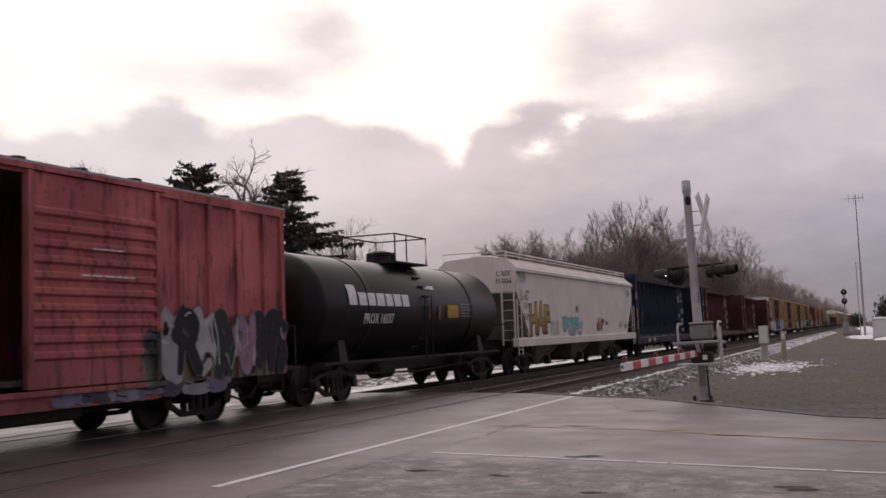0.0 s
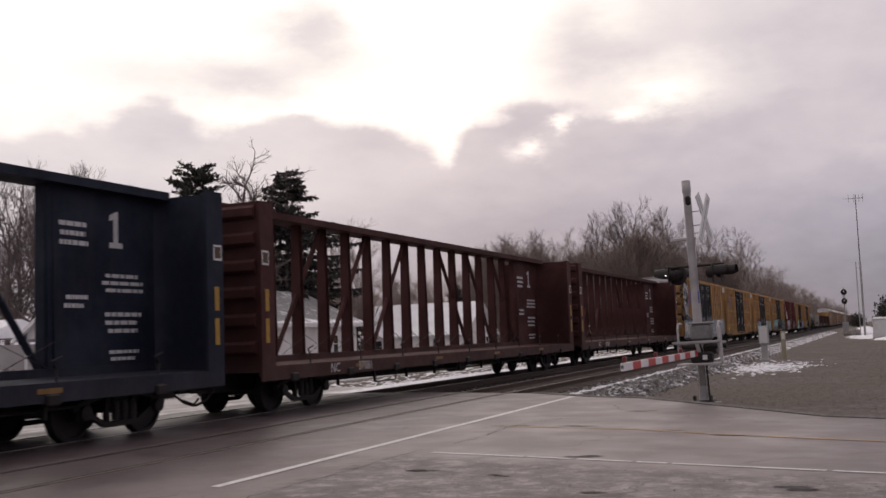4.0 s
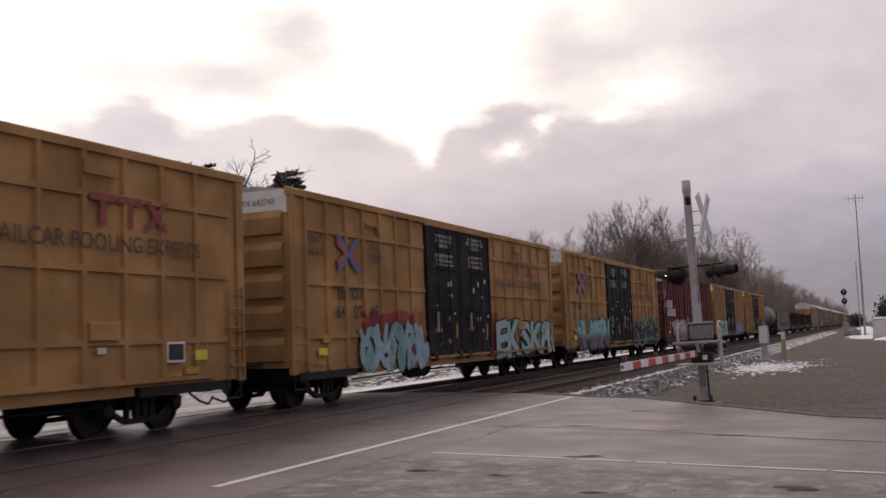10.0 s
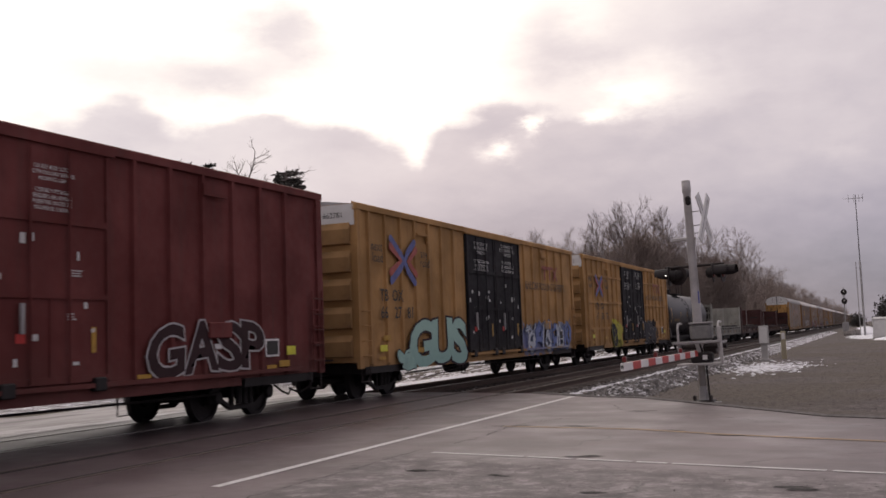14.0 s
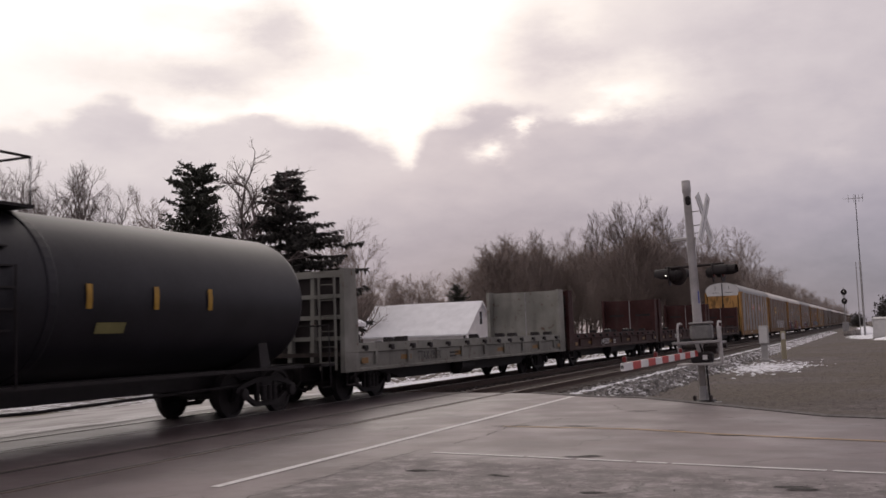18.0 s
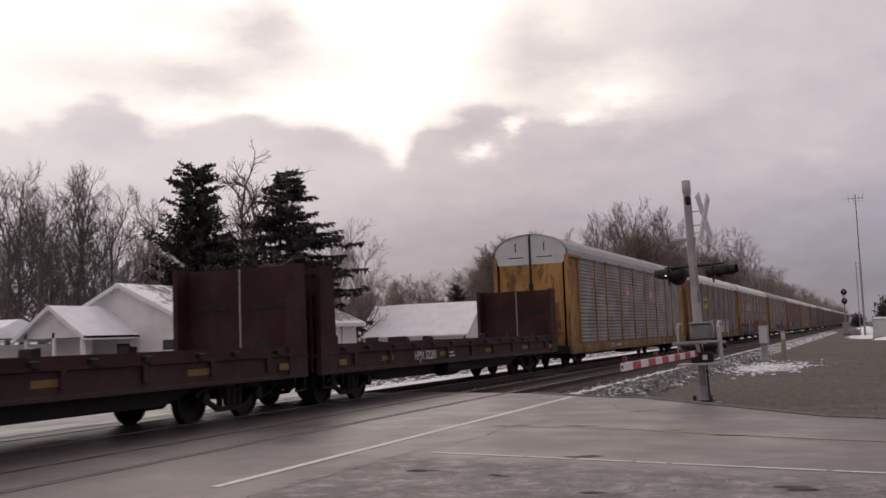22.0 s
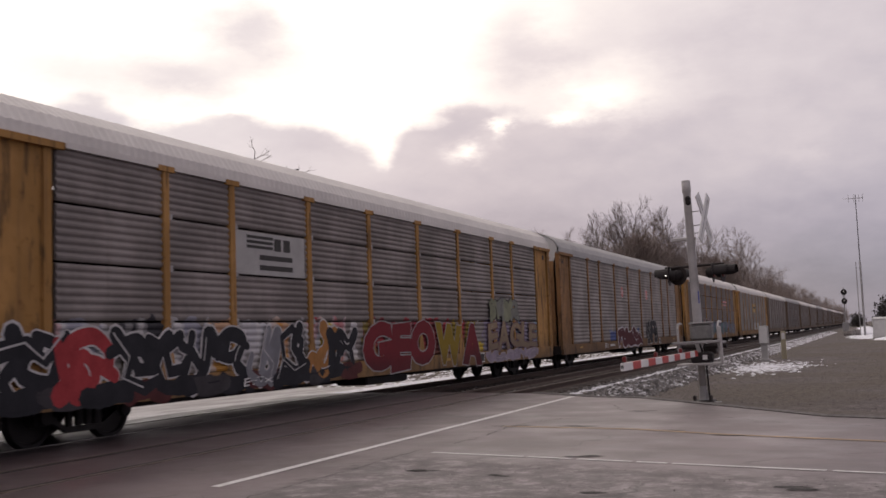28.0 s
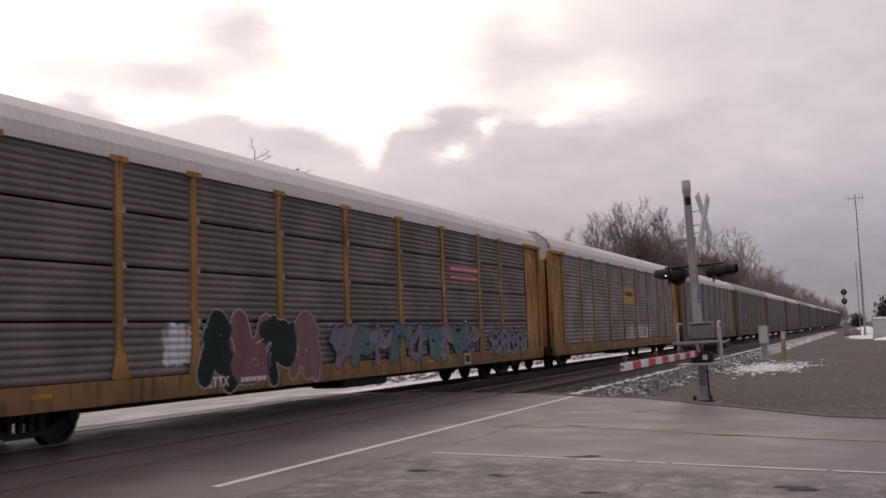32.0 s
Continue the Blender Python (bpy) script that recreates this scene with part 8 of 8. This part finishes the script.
def white_house():
    hs = thing("white_house", "white clapboard bungalow with thin snow on its roof", "house", at=pose(-25.1, 44.3, 0))
    y1, w, ze, zr, g = 18.6, 4.7, 2.84, 5.02, -0.9
    part("wall", MB().box(w - 0.15, w, 0, y1, g, ze), SIDING, hs, "white clapboard wall")
    part("wall", MB().box(-w, -w + 0.15, 0, y1, g, ze), SIDING, hs)
    for y in (0, y1 - 0.15):
        part("gable_wall", MB().prism([(-w, g), (w, g), (w, ze), (0, zr - 0.12), (-w, ze)], "y", y, y + 0.15), SIDING, hs, "white gable wall")
    slope = (zr - ze) / w
    roof_slab("roof", hs, ROOF, (0, zr + 0.05), (w + 0.45, zr + 0.05 - slope * (w + 0.45)), -0.45, y1 + 0.45)
    roof_slab("roof", hs, ROOF, (0, zr + 0.05), (-w - 0.45, zr + 0.05 - slope * (w + 0.45)), -0.45, y1 + 0.45)
    ez = zr - slope * (w + 0.45)
    part("fascia", MB().box(w + 0.44, w + 0.50, -0.45, y1 + 0.45, ez - 0.22, ez + 0.02), TRIM, hs, "white gutter board")
    part("soffit", MB().box(w, w + 0.44, -0.4, y1 + 0.4, ez - 0.16, ez - 0.13), TRIM, hs)
    for s in (-1, 1):
        part("rake_board", MB().loft([[(0, -0.47, zr - 0.16), (0, -0.43, zr - 0.16), (0, -0.43, zr + 0.06), (0, -0.47, zr + 0.06)],
                                      [(s * (w + 0.45), -0.47, ez - 0.20), (s * (w + 0.45), -0.43, ez - 0.20), (s * (w + 0.45), -0.43, ez + 0.04), (s * (w + 0.45), -0.47, ez + 0.04)]]), TRIM, hs, "white rake board")
    for y in (4.7, 14.1):
        v = part("chimney_vent", MB().lathe([(0.30, zr - 0.55), (0.30, zr + 0.12), (0.42, zr + 0.14), (0.42, zr + 0.28), (0.1, zr + 0.36)], n=12, at=(0.6, y, 0)), BLACK, hs, "dark metal roof vent")
        part("vent_cap", MB().box(0.2, 1.0, y - 0.4, y + 0.4, zr + 0.28, zr + 0.31), BLACK, v)
    part("vent_pipe", MB().tube([(2.6, y1 - 1.6, ze + 0.6), (2.6, y1 - 1.6, ze + 1.7)], 0.05, 8), GALV, hs)
    part("downspout", MB().box(w + 0.02, w + 0.10, 0.05, 0.13, g, ze - 0.1), TRIM, hs)
    part("downspout", MB().box(w + 0.02, w + 0.10, y1 - 2.3, y1 - 2.22, g, ze - 0.1), TRIM, hs)
    for y in (2.5, 6.7, 14.0, 15.4):
        window(hs, (w, y, 0.72), 1.0 if y < 10 else 0.62, 1.1, "x")
    window(hs, (3.15, 0, 0.72), 0.85, 1.15, "y")
    part("corner_board", MB().box(w - 0.12, w + 0.02, -0.02, 0.1, g, ze), TRIM, hs)
    # porch wing in front of the gable end
    px, pw, pz, pe, py = -1.2, 2.0, 3.85, 2.45, -3.9
    sl = (pz - pe) / pw
    for s in (-1, 1):
        roof_slab("porch_roof", hs, SNOWROOF, (px, pz), (px + s * (pw + 0.35), pz - sl * (pw + 0.35)), py - 0.35, 0.0, 0.12)
        e = pz - sl * (pw + 0.35)
        part("rake_board", MB().loft([[(px, py - 0.38, pz - 0.22), (px, py - 0.34, pz - 0.22), (px, py - 0.34, pz + 0.02), (px, py - 0.38, pz + 0.02)],
                                      [(px + s * (pw + 0.35), py - 0.38, e - 0.22), (px + s * (pw + 0.35), py - 0.34, e - 0.22), (px + s * (pw + 0.35), py - 0.34, e + 0.02), (px + s * (pw + 0.35), py - 0.38, e + 0.02)]]), TRIM, hs)
        part("fascia", MB().box(px + s * (pw + 0.30) - 0.05, px + s * (pw + 0.30) + 0.05, py - 0.3, 0, e - 0.2, e), TRIM, hs)
        part("porch_post", MB().rbox(px + s * (pw - 0.12) - 0.11, px + s * (pw - 0.12) + 0.11, py, py + 0.22, g, pe, 0.02), TRIM, hs, "white square porch post")
    part("porch_post", MB().rbox(px - 0.1, px + 0.1, py, py + 0.2, g, pe, 0.02), TRIM, hs)
    part("porch_gable", MB().prism([(px - pw, pe - 0.05), (px + pw, pe - 0.05), (px, pz - 0.14)], "y", py, py + 0.12), SIDING, hs, "white porch gable")
    part("porch_beam", MB().box(px - pw, px + pw, py, py + 0.2, pe - 0.3, pe - 0.05), TRIM, hs)
    part("porch_wall", MB().box(px - pw, px + pw - 1.6, -1.6, -1.45, g, pe), SIDING, hs)
    part("porch_floor", MB().box(px - pw, px + pw, py, 0, g, g + 0.25), CONCRETE, hs)
    window(hs, (px + 1.25, 0, 0.55), 0.95, 1.2, "y")
    part("porch_chair", MB().rbox(px - 0.05, px + 0.45, -1.2, -0.6, g + 0.25, g + 0.7, 0.05).box(px - 0.05, px + 0.45, -0.65, -0.6, g + 0.7, g + 1.3), BLACK, hs, "dark porch chair")


SNOWROOF = plain("snow_covered_roof", (0.76, 0.76, 0.79), 0.6, 0, 0.10, 1.2, 0.4)
white_house()


def small_house():
    hs = thing("white_cottage", "white cottage under a snow-covered roof", "house", at=pose(-24.0, 96.4, 0))
    L, w, ze, zr, g = 11.6, 4.3, 1.85, 4.95, -0.9
    sl = (zr - ze) / w
    for s in (-1, 1):
        part("wall", MB().box(-L, 0, min(s * w, s * (w - 0.15)), max(s * w, s * (w - 0.15)), g, ze), SIDING, hs, "white clapboard wall")
        ey, ez = s * (w + 0.3), zr - sl * (w + 0.3)
        part("roof", MB().loft([[(-L - 0.3, 0, zr - 0.1), (-L - 0.3, ey, ez - 0.1), (-L - 0.3, ey, ez + 0.05), (-L - 0.3, 0, zr + 0.05)], [(0.35, 0, zr - 0.1), (0.35, ey, ez - 0.1), (0.35, ey, ez + 0.05), (0.35, 0, zr + 0.05)]]), SNOWROOF, hs, "roof under even snow")
        part("rake_board", MB().loft([[(0.34, 0, zr - 0.2), (0.39, 0, zr - 0.2), (0.39, 0, zr + 0.03), (0.34, 0, zr + 0.03)], [(0.34, ey, ez - 0.2), (0.39, ey, ez - 0.2), (0.39, ey, ez + 0.03), (0.34, ey, ez + 0.03)]]), TRIM, hs)
    for x in (-L, -0.15):
        part("gable_wall", MB().prism([(-w, g), (w, g), (w, ze), (0, zr - 0.12), (-w, ze)], "x", x, x + 0.15), SIDING, hs, "white gable wall")
    window(hs, (0, 0.2, 2.6), 0.75, 1.3, "x")
    window(hs, (0, 1.8, 0.2), 0.8, 1.1, "x")
    for x in (-9.5, -6.5, -3.0):
        window(hs, (x, -w, 0.15), 0.8, 1.1, "y")


small_house()


def garage():
    hs = thing("small_shed", "low outbuilding with snow on its roof", "shed", at=pose(-33.2, 39.5, 0))
    part("wall", MB().box(-4, 3, 0, 5, -0.9, 1.9), SIDING, hs)
    part("roof", MB().loft([[(-4.4, -0.5, 2.25), (3.4, -0.5, 2.25), (3.4, 5.5, 2.25), (-4.4, 5.5, 2.25)], [(-4.0, 2.4, 3.3), (3.0, 2.4, 3.3), (3.0, 2.6, 3.3), (-4.0, 2.6, 3.3)]]), SNOWROOF, hs)
    part("fascia", MB().box(-4.4, 3.4, -0.52, -0.45, 2.0, 2.26), TRIM, hs)


garage()


# ---------------------------------------------------------------- trees
def grow(mb, rnd, p, d, length, r, level, spec):
    kids, spread, ratio, last, wander, lift = spec
    n = (7, 5, 4, 3, 3, 3)[level]
    segs = (5, 4, 3, 2, 2, 1)[level]
    pts = [p]
    q, v = p.copy(), d.copy()
    for i in range(segs):
        v = (v + Vector((rnd.gauss(0, wander), rnd.gauss(0, wander), rnd.gauss(0, wander) + lift * 0.12 * (level > 0)))).normalized()
        q = q + v * (length / segs)
        pts.append(q)
    mb.tube(pts, r, n, r * (0.55 if level == 0 else 0.35))
    if level >= last:
        return
    for i in range(kids[level]):
        f = (0.38 + 0.62 * (i + rnd.random()) / kids[level]) if level == 0 else (0.2 + 0.8 * (i + rnd.random()) / kids[level])
        j = min(segs - 1, int(f * segs))
        base = pts[j].lerp(pts[j + 1], f * segs - j)
        ax = (pts[j + 1] - pts[j]).normalized()
        side = ax.orthogonal().normalized()
        side.rotate(Matrix.Rotation(rnd.uniform(0, 2 * math.pi), 3, ax))
        ang = radians(rnd.uniform(0.6, 1.2) * spread[level])
        nd = (ax * math.cos(ang) + side * math.sin(ang)).normalized()
        grow(mb, rnd, base, nd, length * ratio[level] * rnd.uniform(0.7, 1.15) * (1.15 - 0.35 * f), max(spec_min(level), r * (0.62 - 0.22 * f)), level + 1, spec)


def spec_min(level):
    return (0.05, 0.03, 0.014, 0.007, 0.0045, 0.004)[level]


def bare_tree(seed, h, mat, label, spec, trunk_r):
    """A leafless tree: one mesh for the trunk, one for limbs and twigs."""
    rnd = random.Random(seed)
    t = thing("bare_tree", label, "tree", "leafless trees")
    tr, cr = MB(), MB()
    kids, spread, ratio, last, wander, lift = spec
    p, pts = Vector((0, 0, -0.6)), [Vector((0, 0, -0.6))]
    v = Vector((0, 0, 1))
    n = 8
    hh = h * 0.80
    for i in range(n):
        v = (v + Vector((rnd.gauss(0, wander * 0.5), rnd.gauss(0, wander * 0.5), 0.25))).normalized()
        p = p + v * ((hh + 0.6) / n)
        pts.append(p)
    tr.tube(pts, trunk_r, 8, trunk_r * 0.22)
    for i in range(kids[0]):
        f = 0.25 + 0.75 * (i + rnd.random()) / kids[0]
        j = min(n - 1, int(f * n))
        base = pts[j].lerp(pts[j + 1], f * n - j)
        a = i * 2.4 + rnd.uniform(-0.5, 0.5)
        ang = radians(spread[0] * rnd.uniform(0.7, 1.15) * (1.15 - 0.5 * f))
        d = Vector((math.cos(a) * math.sin(ang), math.sin(a) * math.sin(ang), math.cos(ang)))
        grow(cr, rnd, base, d, h * ratio[0] * rnd.uniform(0.75, 1.1) * (1.2 - 0.6 * f), trunk_r * (0.55 - 0.3 * f), 1, spec)
    part("trunk", tr, mat, t, "", True)
    part("crown", cr, mat, t)
    return t


BUSHY = ((10, 7, 6, 6, 0), (52, 48, 45, 42), (0.42, 0.55, 0.58, 0.62), 4, 0.075, 0.9)
TALL = ((11, 6, 6, 6, 0), (38, 42, 44, 42), (0.34, 0.52, 0.58, 0.62), 4, 0.065, 1.0)
OAK = ((7, 5, 5, 5, 0), (50, 52, 50, 45), (0.50, 0.55, 0.52, 0.55), 4, 0.24, 0.5)
BRUSH = ((16, 8, 6, 4, 0), (36, 36, 38, 40), (0.50, 0.52, 0.55, 0.6), 4, 0.07, 1.0)


def stand(src, x, y, h, base_h, turn, label="", wide=1.0):
    s = h / base_h
    o = copy_thing(src, pose(x, y, -0.75 if x < -7 else -0.15, 0, 0, turn))
    o.scale = (s * wide, s * wide, s)
    if label:
        o["label"] = label
    return o


kinds = [(bare_tree(21, 16, BARK, "leafless grey hardwood with fine twigs", BUSHY, 0.26), 16.0), (bare_tree(22, 17, BARK, "tall leafless tree with upright limbs", TALL, 0.24), 17.0),
         (bare_tree(23, 15, BARK_WARM, "brown leafless tree in the woods", BUSHY, 0.22), 15.0), (bare_tree(24, 16, BARK_WARM, "slender leafless tree in the woods", TALL, 0.19), 16.0),
         (bare_tree(26, 9, BARK_WARM, "dense leafless thicket at the edge of the woods", BRUSH, 0.10), 9.0)]
oak = bare_tree(28, 15.6, BARK, "crooked leafless oak rising between two evergreens", OAK, 0.50)
oak.matrix_basis = pose(-29.4, 63.5, -0.8, 0, 3, 40)
# the first of each kind stands in its own place
for (t, hb), (x, y, h, r) in zip(kinds, ((-52.3, 62.0, 15.8, 0), (-58.3, 76.0, 19.3, 10), (-45.7, 160.0, 17.0, 30), (-32.8, 160.0, 18.5, 80), (-44.0, 150.0, 12.0, 20))):
    t.matrix_basis = pose(x, y, -0.75, 0, 0, r)
    t.scale = (h / hb,) * 3
# yards behind the houses
for k, x, y, h in ((0, -54.6, 66, 16.6), (0, -44.7, 58, 13.6), (0, -54.9, 70, 16.0), (1, -55.2, 75, 19.3), (0, -56.1, 79, 16.5), (3, -54.9, 82, 17.6), (3, -52.2, 80, 16.0), (2, -57.7, 92, 14.5), (0, -66, 70, 17), (2, -49.0, 57, 9.5),
                   (1, -38.9, 76, 17.0), (0, -70, 84, 15), (2, -62, 96, 13), (3, -46.0, 92, 12), (2, -50, 53, 11), (2, -36.9, 90, 13.4), (3, -41.0, 97, 13.0), (2, -35.5, 92, 12.0), (0, -60, 60, 14)):
    stand(kinds[k][0], x, y, h, kinds[k][1], (x * 37 + y * 11) % 360)
# woods along the line beyond the crossing
for k, x, y, h in ((2, -42.6, 160, 18.0), (2, -41.3, 167, 18.2), (0, -36.1, 158, 17.0), (3, -29.9, 160, 18.6), (2, -27.0, 164, 18.5), (1, -24.9, 152, 19.8), (1, -21.8, 150, 20.6), (0, -20.8, 157, 20.3), (2, -18.3, 158, 19.4), (1, -15.0, 150, 19.4),
                   (3, -13.5, 155, 18.0), (2, -10.4, 156, 15.8), (0, -8.4, 160, 15.2), (3, -4.4, 152, 15.4), (2, -6.0, 170, 14.5), (2, -39.0, 150, 16.0), (2, -33.0, 148, 15.0)):
    stand(kinds[k][0], x, y, h, kinds[k][1], (x * 53 + y * 17) % 360)
rnd = random.Random(77)
for i in range(96):
    x = rnd.uniform(-46, -4)
    y = rnd.uniform(120, 150) - 0.15 * x
    if not 0.09 < (12.94 - x) / y < 0.375:
        continue
    stand(kinds[4][0], x, y, rnd.uniform(8, 13.5) * (1.0 if x < -12 else 0.8), 9.0, rnd.uniform(0, 360), "", rnd.uniform(0.9, 1.4))
for i in range(44):
    y = 190 + 460 * rnd.random() ** 1.4
    x = 12.94 - 0.0835 * y * rnd.uniform(0.88, 1.25) - (3.0 if y < 260 else 0)
    stand(kinds[rnd.choice((2, 3, 4, 4))][0], min(x, -6.5), y, 12.6 * (0.55 + 0.45 * y / 260) * rnd.uniform(0.75, 1.0) if y < 330 else 13.5 * rnd.uniform(0.8, 1.1), 15.0, rnd.uniform(0, 360), "leafless tree in the distant line of woods", 1.3)
for i in range(60):
    x, y = rnd.uniform(-95, -24), rnd.uniform(98, 125)
    if (12.94 - x) / y > 0.50:
        stand(kinds[4][0], x, y, rnd.uniform(6, 10.5), 9.0, rnd.uniform(0, 360), "", 1.3)
# a low, far hedge seen between the houses and the woods
for i in range(16):
    y = rnd.uniform(190, 240)
    stand(kinds[rnd.choice((2, 4))][0], 12.94 - y * rnd.uniform(0.375, 0.51), y, rnd.uniform(10, 13), 12.0, rnd.uniform(0, 360), "leafless tree in the distant line of woods", 1.3)
# an even line of woods that follows the railway to the horizon
for i in range(70):
    y = 230 + 1000 * rnd.random() ** 1.5
    x = -rnd.uniform(8.5, 15.0) - 0.004 * y
    stand(kinds[rnd.choice((2, 3, 4, 4))][0], x, y, 0.56 * (12.94 - x) * rnd.uniform(0.8, 1.08), 14.0, rnd.uniform(0, 360), "leafless tree in the distant line of woods", 1.5)
for i in range(14):
    stand(kinds[rnd.choice((0, 2))][0], rnd.uniform(-110, -65), rnd.uniform(95, 125), rnd.uniform(9, 14), 15.5, rnd.uniform(0, 360))


def conifer(name, seed, h, base_w, mat, label, droop, top_round, low, whorl=(7, 9), step=(0.22, 0.42), fill=12):
    """An evergreen: tapered trunk and whorls of boughs carrying many needle sprays."""
    rnd = random.Random(seed)
    t = thing(name, label, "evergreen tree", "evergreens")
    part("trunk", MB().tube([(0, 0, -0.6), (0, 0, h * 0.5), (0.1, 0, h * 0.97)], 0.28, 8, 0.03), BARK, t, "", True)
    wood, leaf = MB(), MB()
    z = low
    while z < h * 0.985:
        f = (z - low) / (h - low)
        reach = base_w * (1 - f) ** top_round + 0.3
        for i in range(rnd.randint(*whorl)):
            a = rnd.uniform(0, 2 * math.pi)
            ln = reach * (rnd.uniform(0.5, 0.95) if rnd.random() < 0.8 else rnd.uniform(0.95, 1.2))
            ln *= 0.92 + 0.22 * math.sin(2 * a + 0.8 * z + seed) + 0.14 * math.sin(5 * a - 2.1 * z)
            z1 = z + rnd.uniform(-0.4, 0.4)
            d = Vector((math.cos(a), math.sin(a), 0))
            up = 0.30 - droop * (1 - 0.5 * f)
            pts = []
            for q in range(5):
                s = q / 4
                pts.append(Vector((0, 0, z1)) + d * ln * s + Vector((0, 0, ln * (up * s - droop * 0.55 * s * s + droop * 0.5 * s ** 3))))
            wood.tube(pts, 0.035, 3, 0.008)
            n = max(6, int(ln * fill))
            for q in range(n):
                s = 0.10 + 0.90 * (q + rnd.random()) / n
                k = min(3, int(s * 4))
                b = pts[k].lerp(pts[k + 1], s * 4 - k)
                for _ in range(2):
                    w = Vector((rnd.gauss(0, 1), rnd.gauss(0, 1), rnd.gauss(-0.35 * (droop > 0.2) - droop, 0.55))).normalized()
                    w = (w + d * 0.5).normalized()
                    l = rnd.uniform(0.30, 0.75) * (0.65 + 0.4 * (1 - f))
                    sd = w.cross(Vector((rnd.gauss(0, 1), rnd.gauss(0, 1), rnd.gauss(0, 1)))).normalized() * rnd.uniform(0.03, 0.08)
                    leaf.add([b - sd, b + w * l * 0.5 - sd * 1.3, b + w * l, b + w * l * 0.5 + sd * 1.3], [(0, 1, 2, 3)])
        z += rnd.uniform(*step)
    part("bough", wood, BARK, t)
    part("needles", leaf, mat, t)
    return t


pine = conifer("pine_tree", 5, 17.6, 4.3, NEEDLE, "dense dark green pine behind the house", -0.2, 0.42, 1.5, (9, 12), (0.26, 0.6), 15)
pine.matrix_basis = pose(-39.3, 70.0, -0.8)
spruce = conifer("spruce_tree", 6, 15.6, 7.2, NEEDLE2, "dark spruce with drooping ragged boughs", 0.40, 0.66, 1.2, (7, 9), (0.30, 0.52), 19)
spruce.matrix_basis = pose(-27.6, 65.5, -0.8)
o = copy_thing(pine, pose(-36.2, 120.0, -0.8, 0, 0, 70))
o.scale, o["label"] = (0.5, 0.5, 0.5), "small dark evergreen at the woods' edge"
o = copy_thing(pine, pose(-37.5, 71.5, -0.8, 0, 0, 120))
o.scale, o["label"] = (0.75, 0.75, 0.66), "smaller pine crowded against its neighbour"
o = copy_thing(spruce, pose(-44.0, 73.0, -0.8, 0, 0, 200))
o.scale, o["label"] = (0.55, 0.55, 0.6), "low evergreen beside the tall pine"
o = copy_thing(spruce, pose(-31.5, 73.0, -0.8, 0, 0, 80))
o.scale, o["label"] = (0.8, 0.8, 0.62), "broad evergreen behind the bungalow"


def shrub(label, seed, r, h, mat, count, at, name="shrub"):
    rnd = random.Random(seed)
    t = thing(name, label, "shrub", at=at)
    stem, leaf = MB(), MB()
    for i in range(count):
        a, e = rnd.uniform(0, 6.28), rnd.uniform(0.15, 1.5)
        d = Vector((math.cos(a) * math.cos(e) * r, math.sin(a) * math.cos(e) * r, math.sin(e) * h)) * rnd.uniform(0.6, 1.05)
        stem.tube([(0, 0, 0), d * 0.5 + Vector((rnd.gauss(0, 0.1), rnd.gauss(0, 0.1), 0.15)), d], 0.018, 3, 0.006)
        for _ in range(7):
            b = d * rnd.uniform(0.55, 1.0) + Vector((rnd.gauss(0, 0.12), rnd.gauss(0, 0.12), rnd.gauss(0, 0.12))) * r * 0.5
            u = Vector((rnd.gauss(0, 1), rnd.gauss(0, 1), rnd.gauss(0, 1))).normalized() * 0.16
            v = u.orthogonal() * 0.6
            leaf.add([b - u, b + v, b + u, b - v], [(0, 1, 2, 3)])
    part("stems", stem, BARK, t)
    part("foliage", leaf, mat, t)


shrub("frosted garden shrub in front of the porch", 3, 2.2, 1.6, plain("frosted_leaves", (0.28, 0.27, 0.27), 0.8, 0, 0.5, 8), 150, pose(-28.0, 38.0, -0.75))
shrub("large dark evergreen bush beside the line", 4, 2.9, 5.3, NEEDLE2, 420, pose(15.2, 150, -0.1), "evergreen_bush")
shrub("dark bush further along the line", 5, 3.0, 4.2, NEEDLE2, 260, pose(9.0, 300, -0.1), "evergreen_bush")


# ---------------------------------------------------------------- what moves
def run(t):
    """Metres the train has run since 16 s; it slows a little, then picks up."""
    q = (t - 16.0) / 16.0
    return 234.13 * q - 4.946 * q * q + 1.095 * q ** 3 + 2.150 * q ** 4


def motions():
    times = [i * 1.0 for i in range(33)]
    for car, u in CARS:
        walk(car, [(t, pose(0, u - run(t), 0)) for t in times])
    # every wheel rolls at the same rate: one set of keys, shared
    first = WHEELSETS[0]
    walk(first, [(i / FPS, Matrix.Rotation(run(i / FPS) / 0.46, 4, "X")) for i in range(32 * FPS + 1)])
    keys = first.animation_data
    for w in WHEELSETS[1:]:
        w.rotation_mode = "QUATERNION"
        w.animation_data_create()
        w.animation_data.action = keys.action
        w.animation_data.action_slot = keys.action_slot
    # the cloud drifts slowly across the sky
    walk(sky_dome, [(t, pose(12.94, 0, 0, 0, 0, a)) for t, a in ((0, 0), (6, 0.96), (9, 1.5), (13, 2.15), (19, 2.95), (23, 3.5), (28, 4.2), (32, 4.85))])


motions()
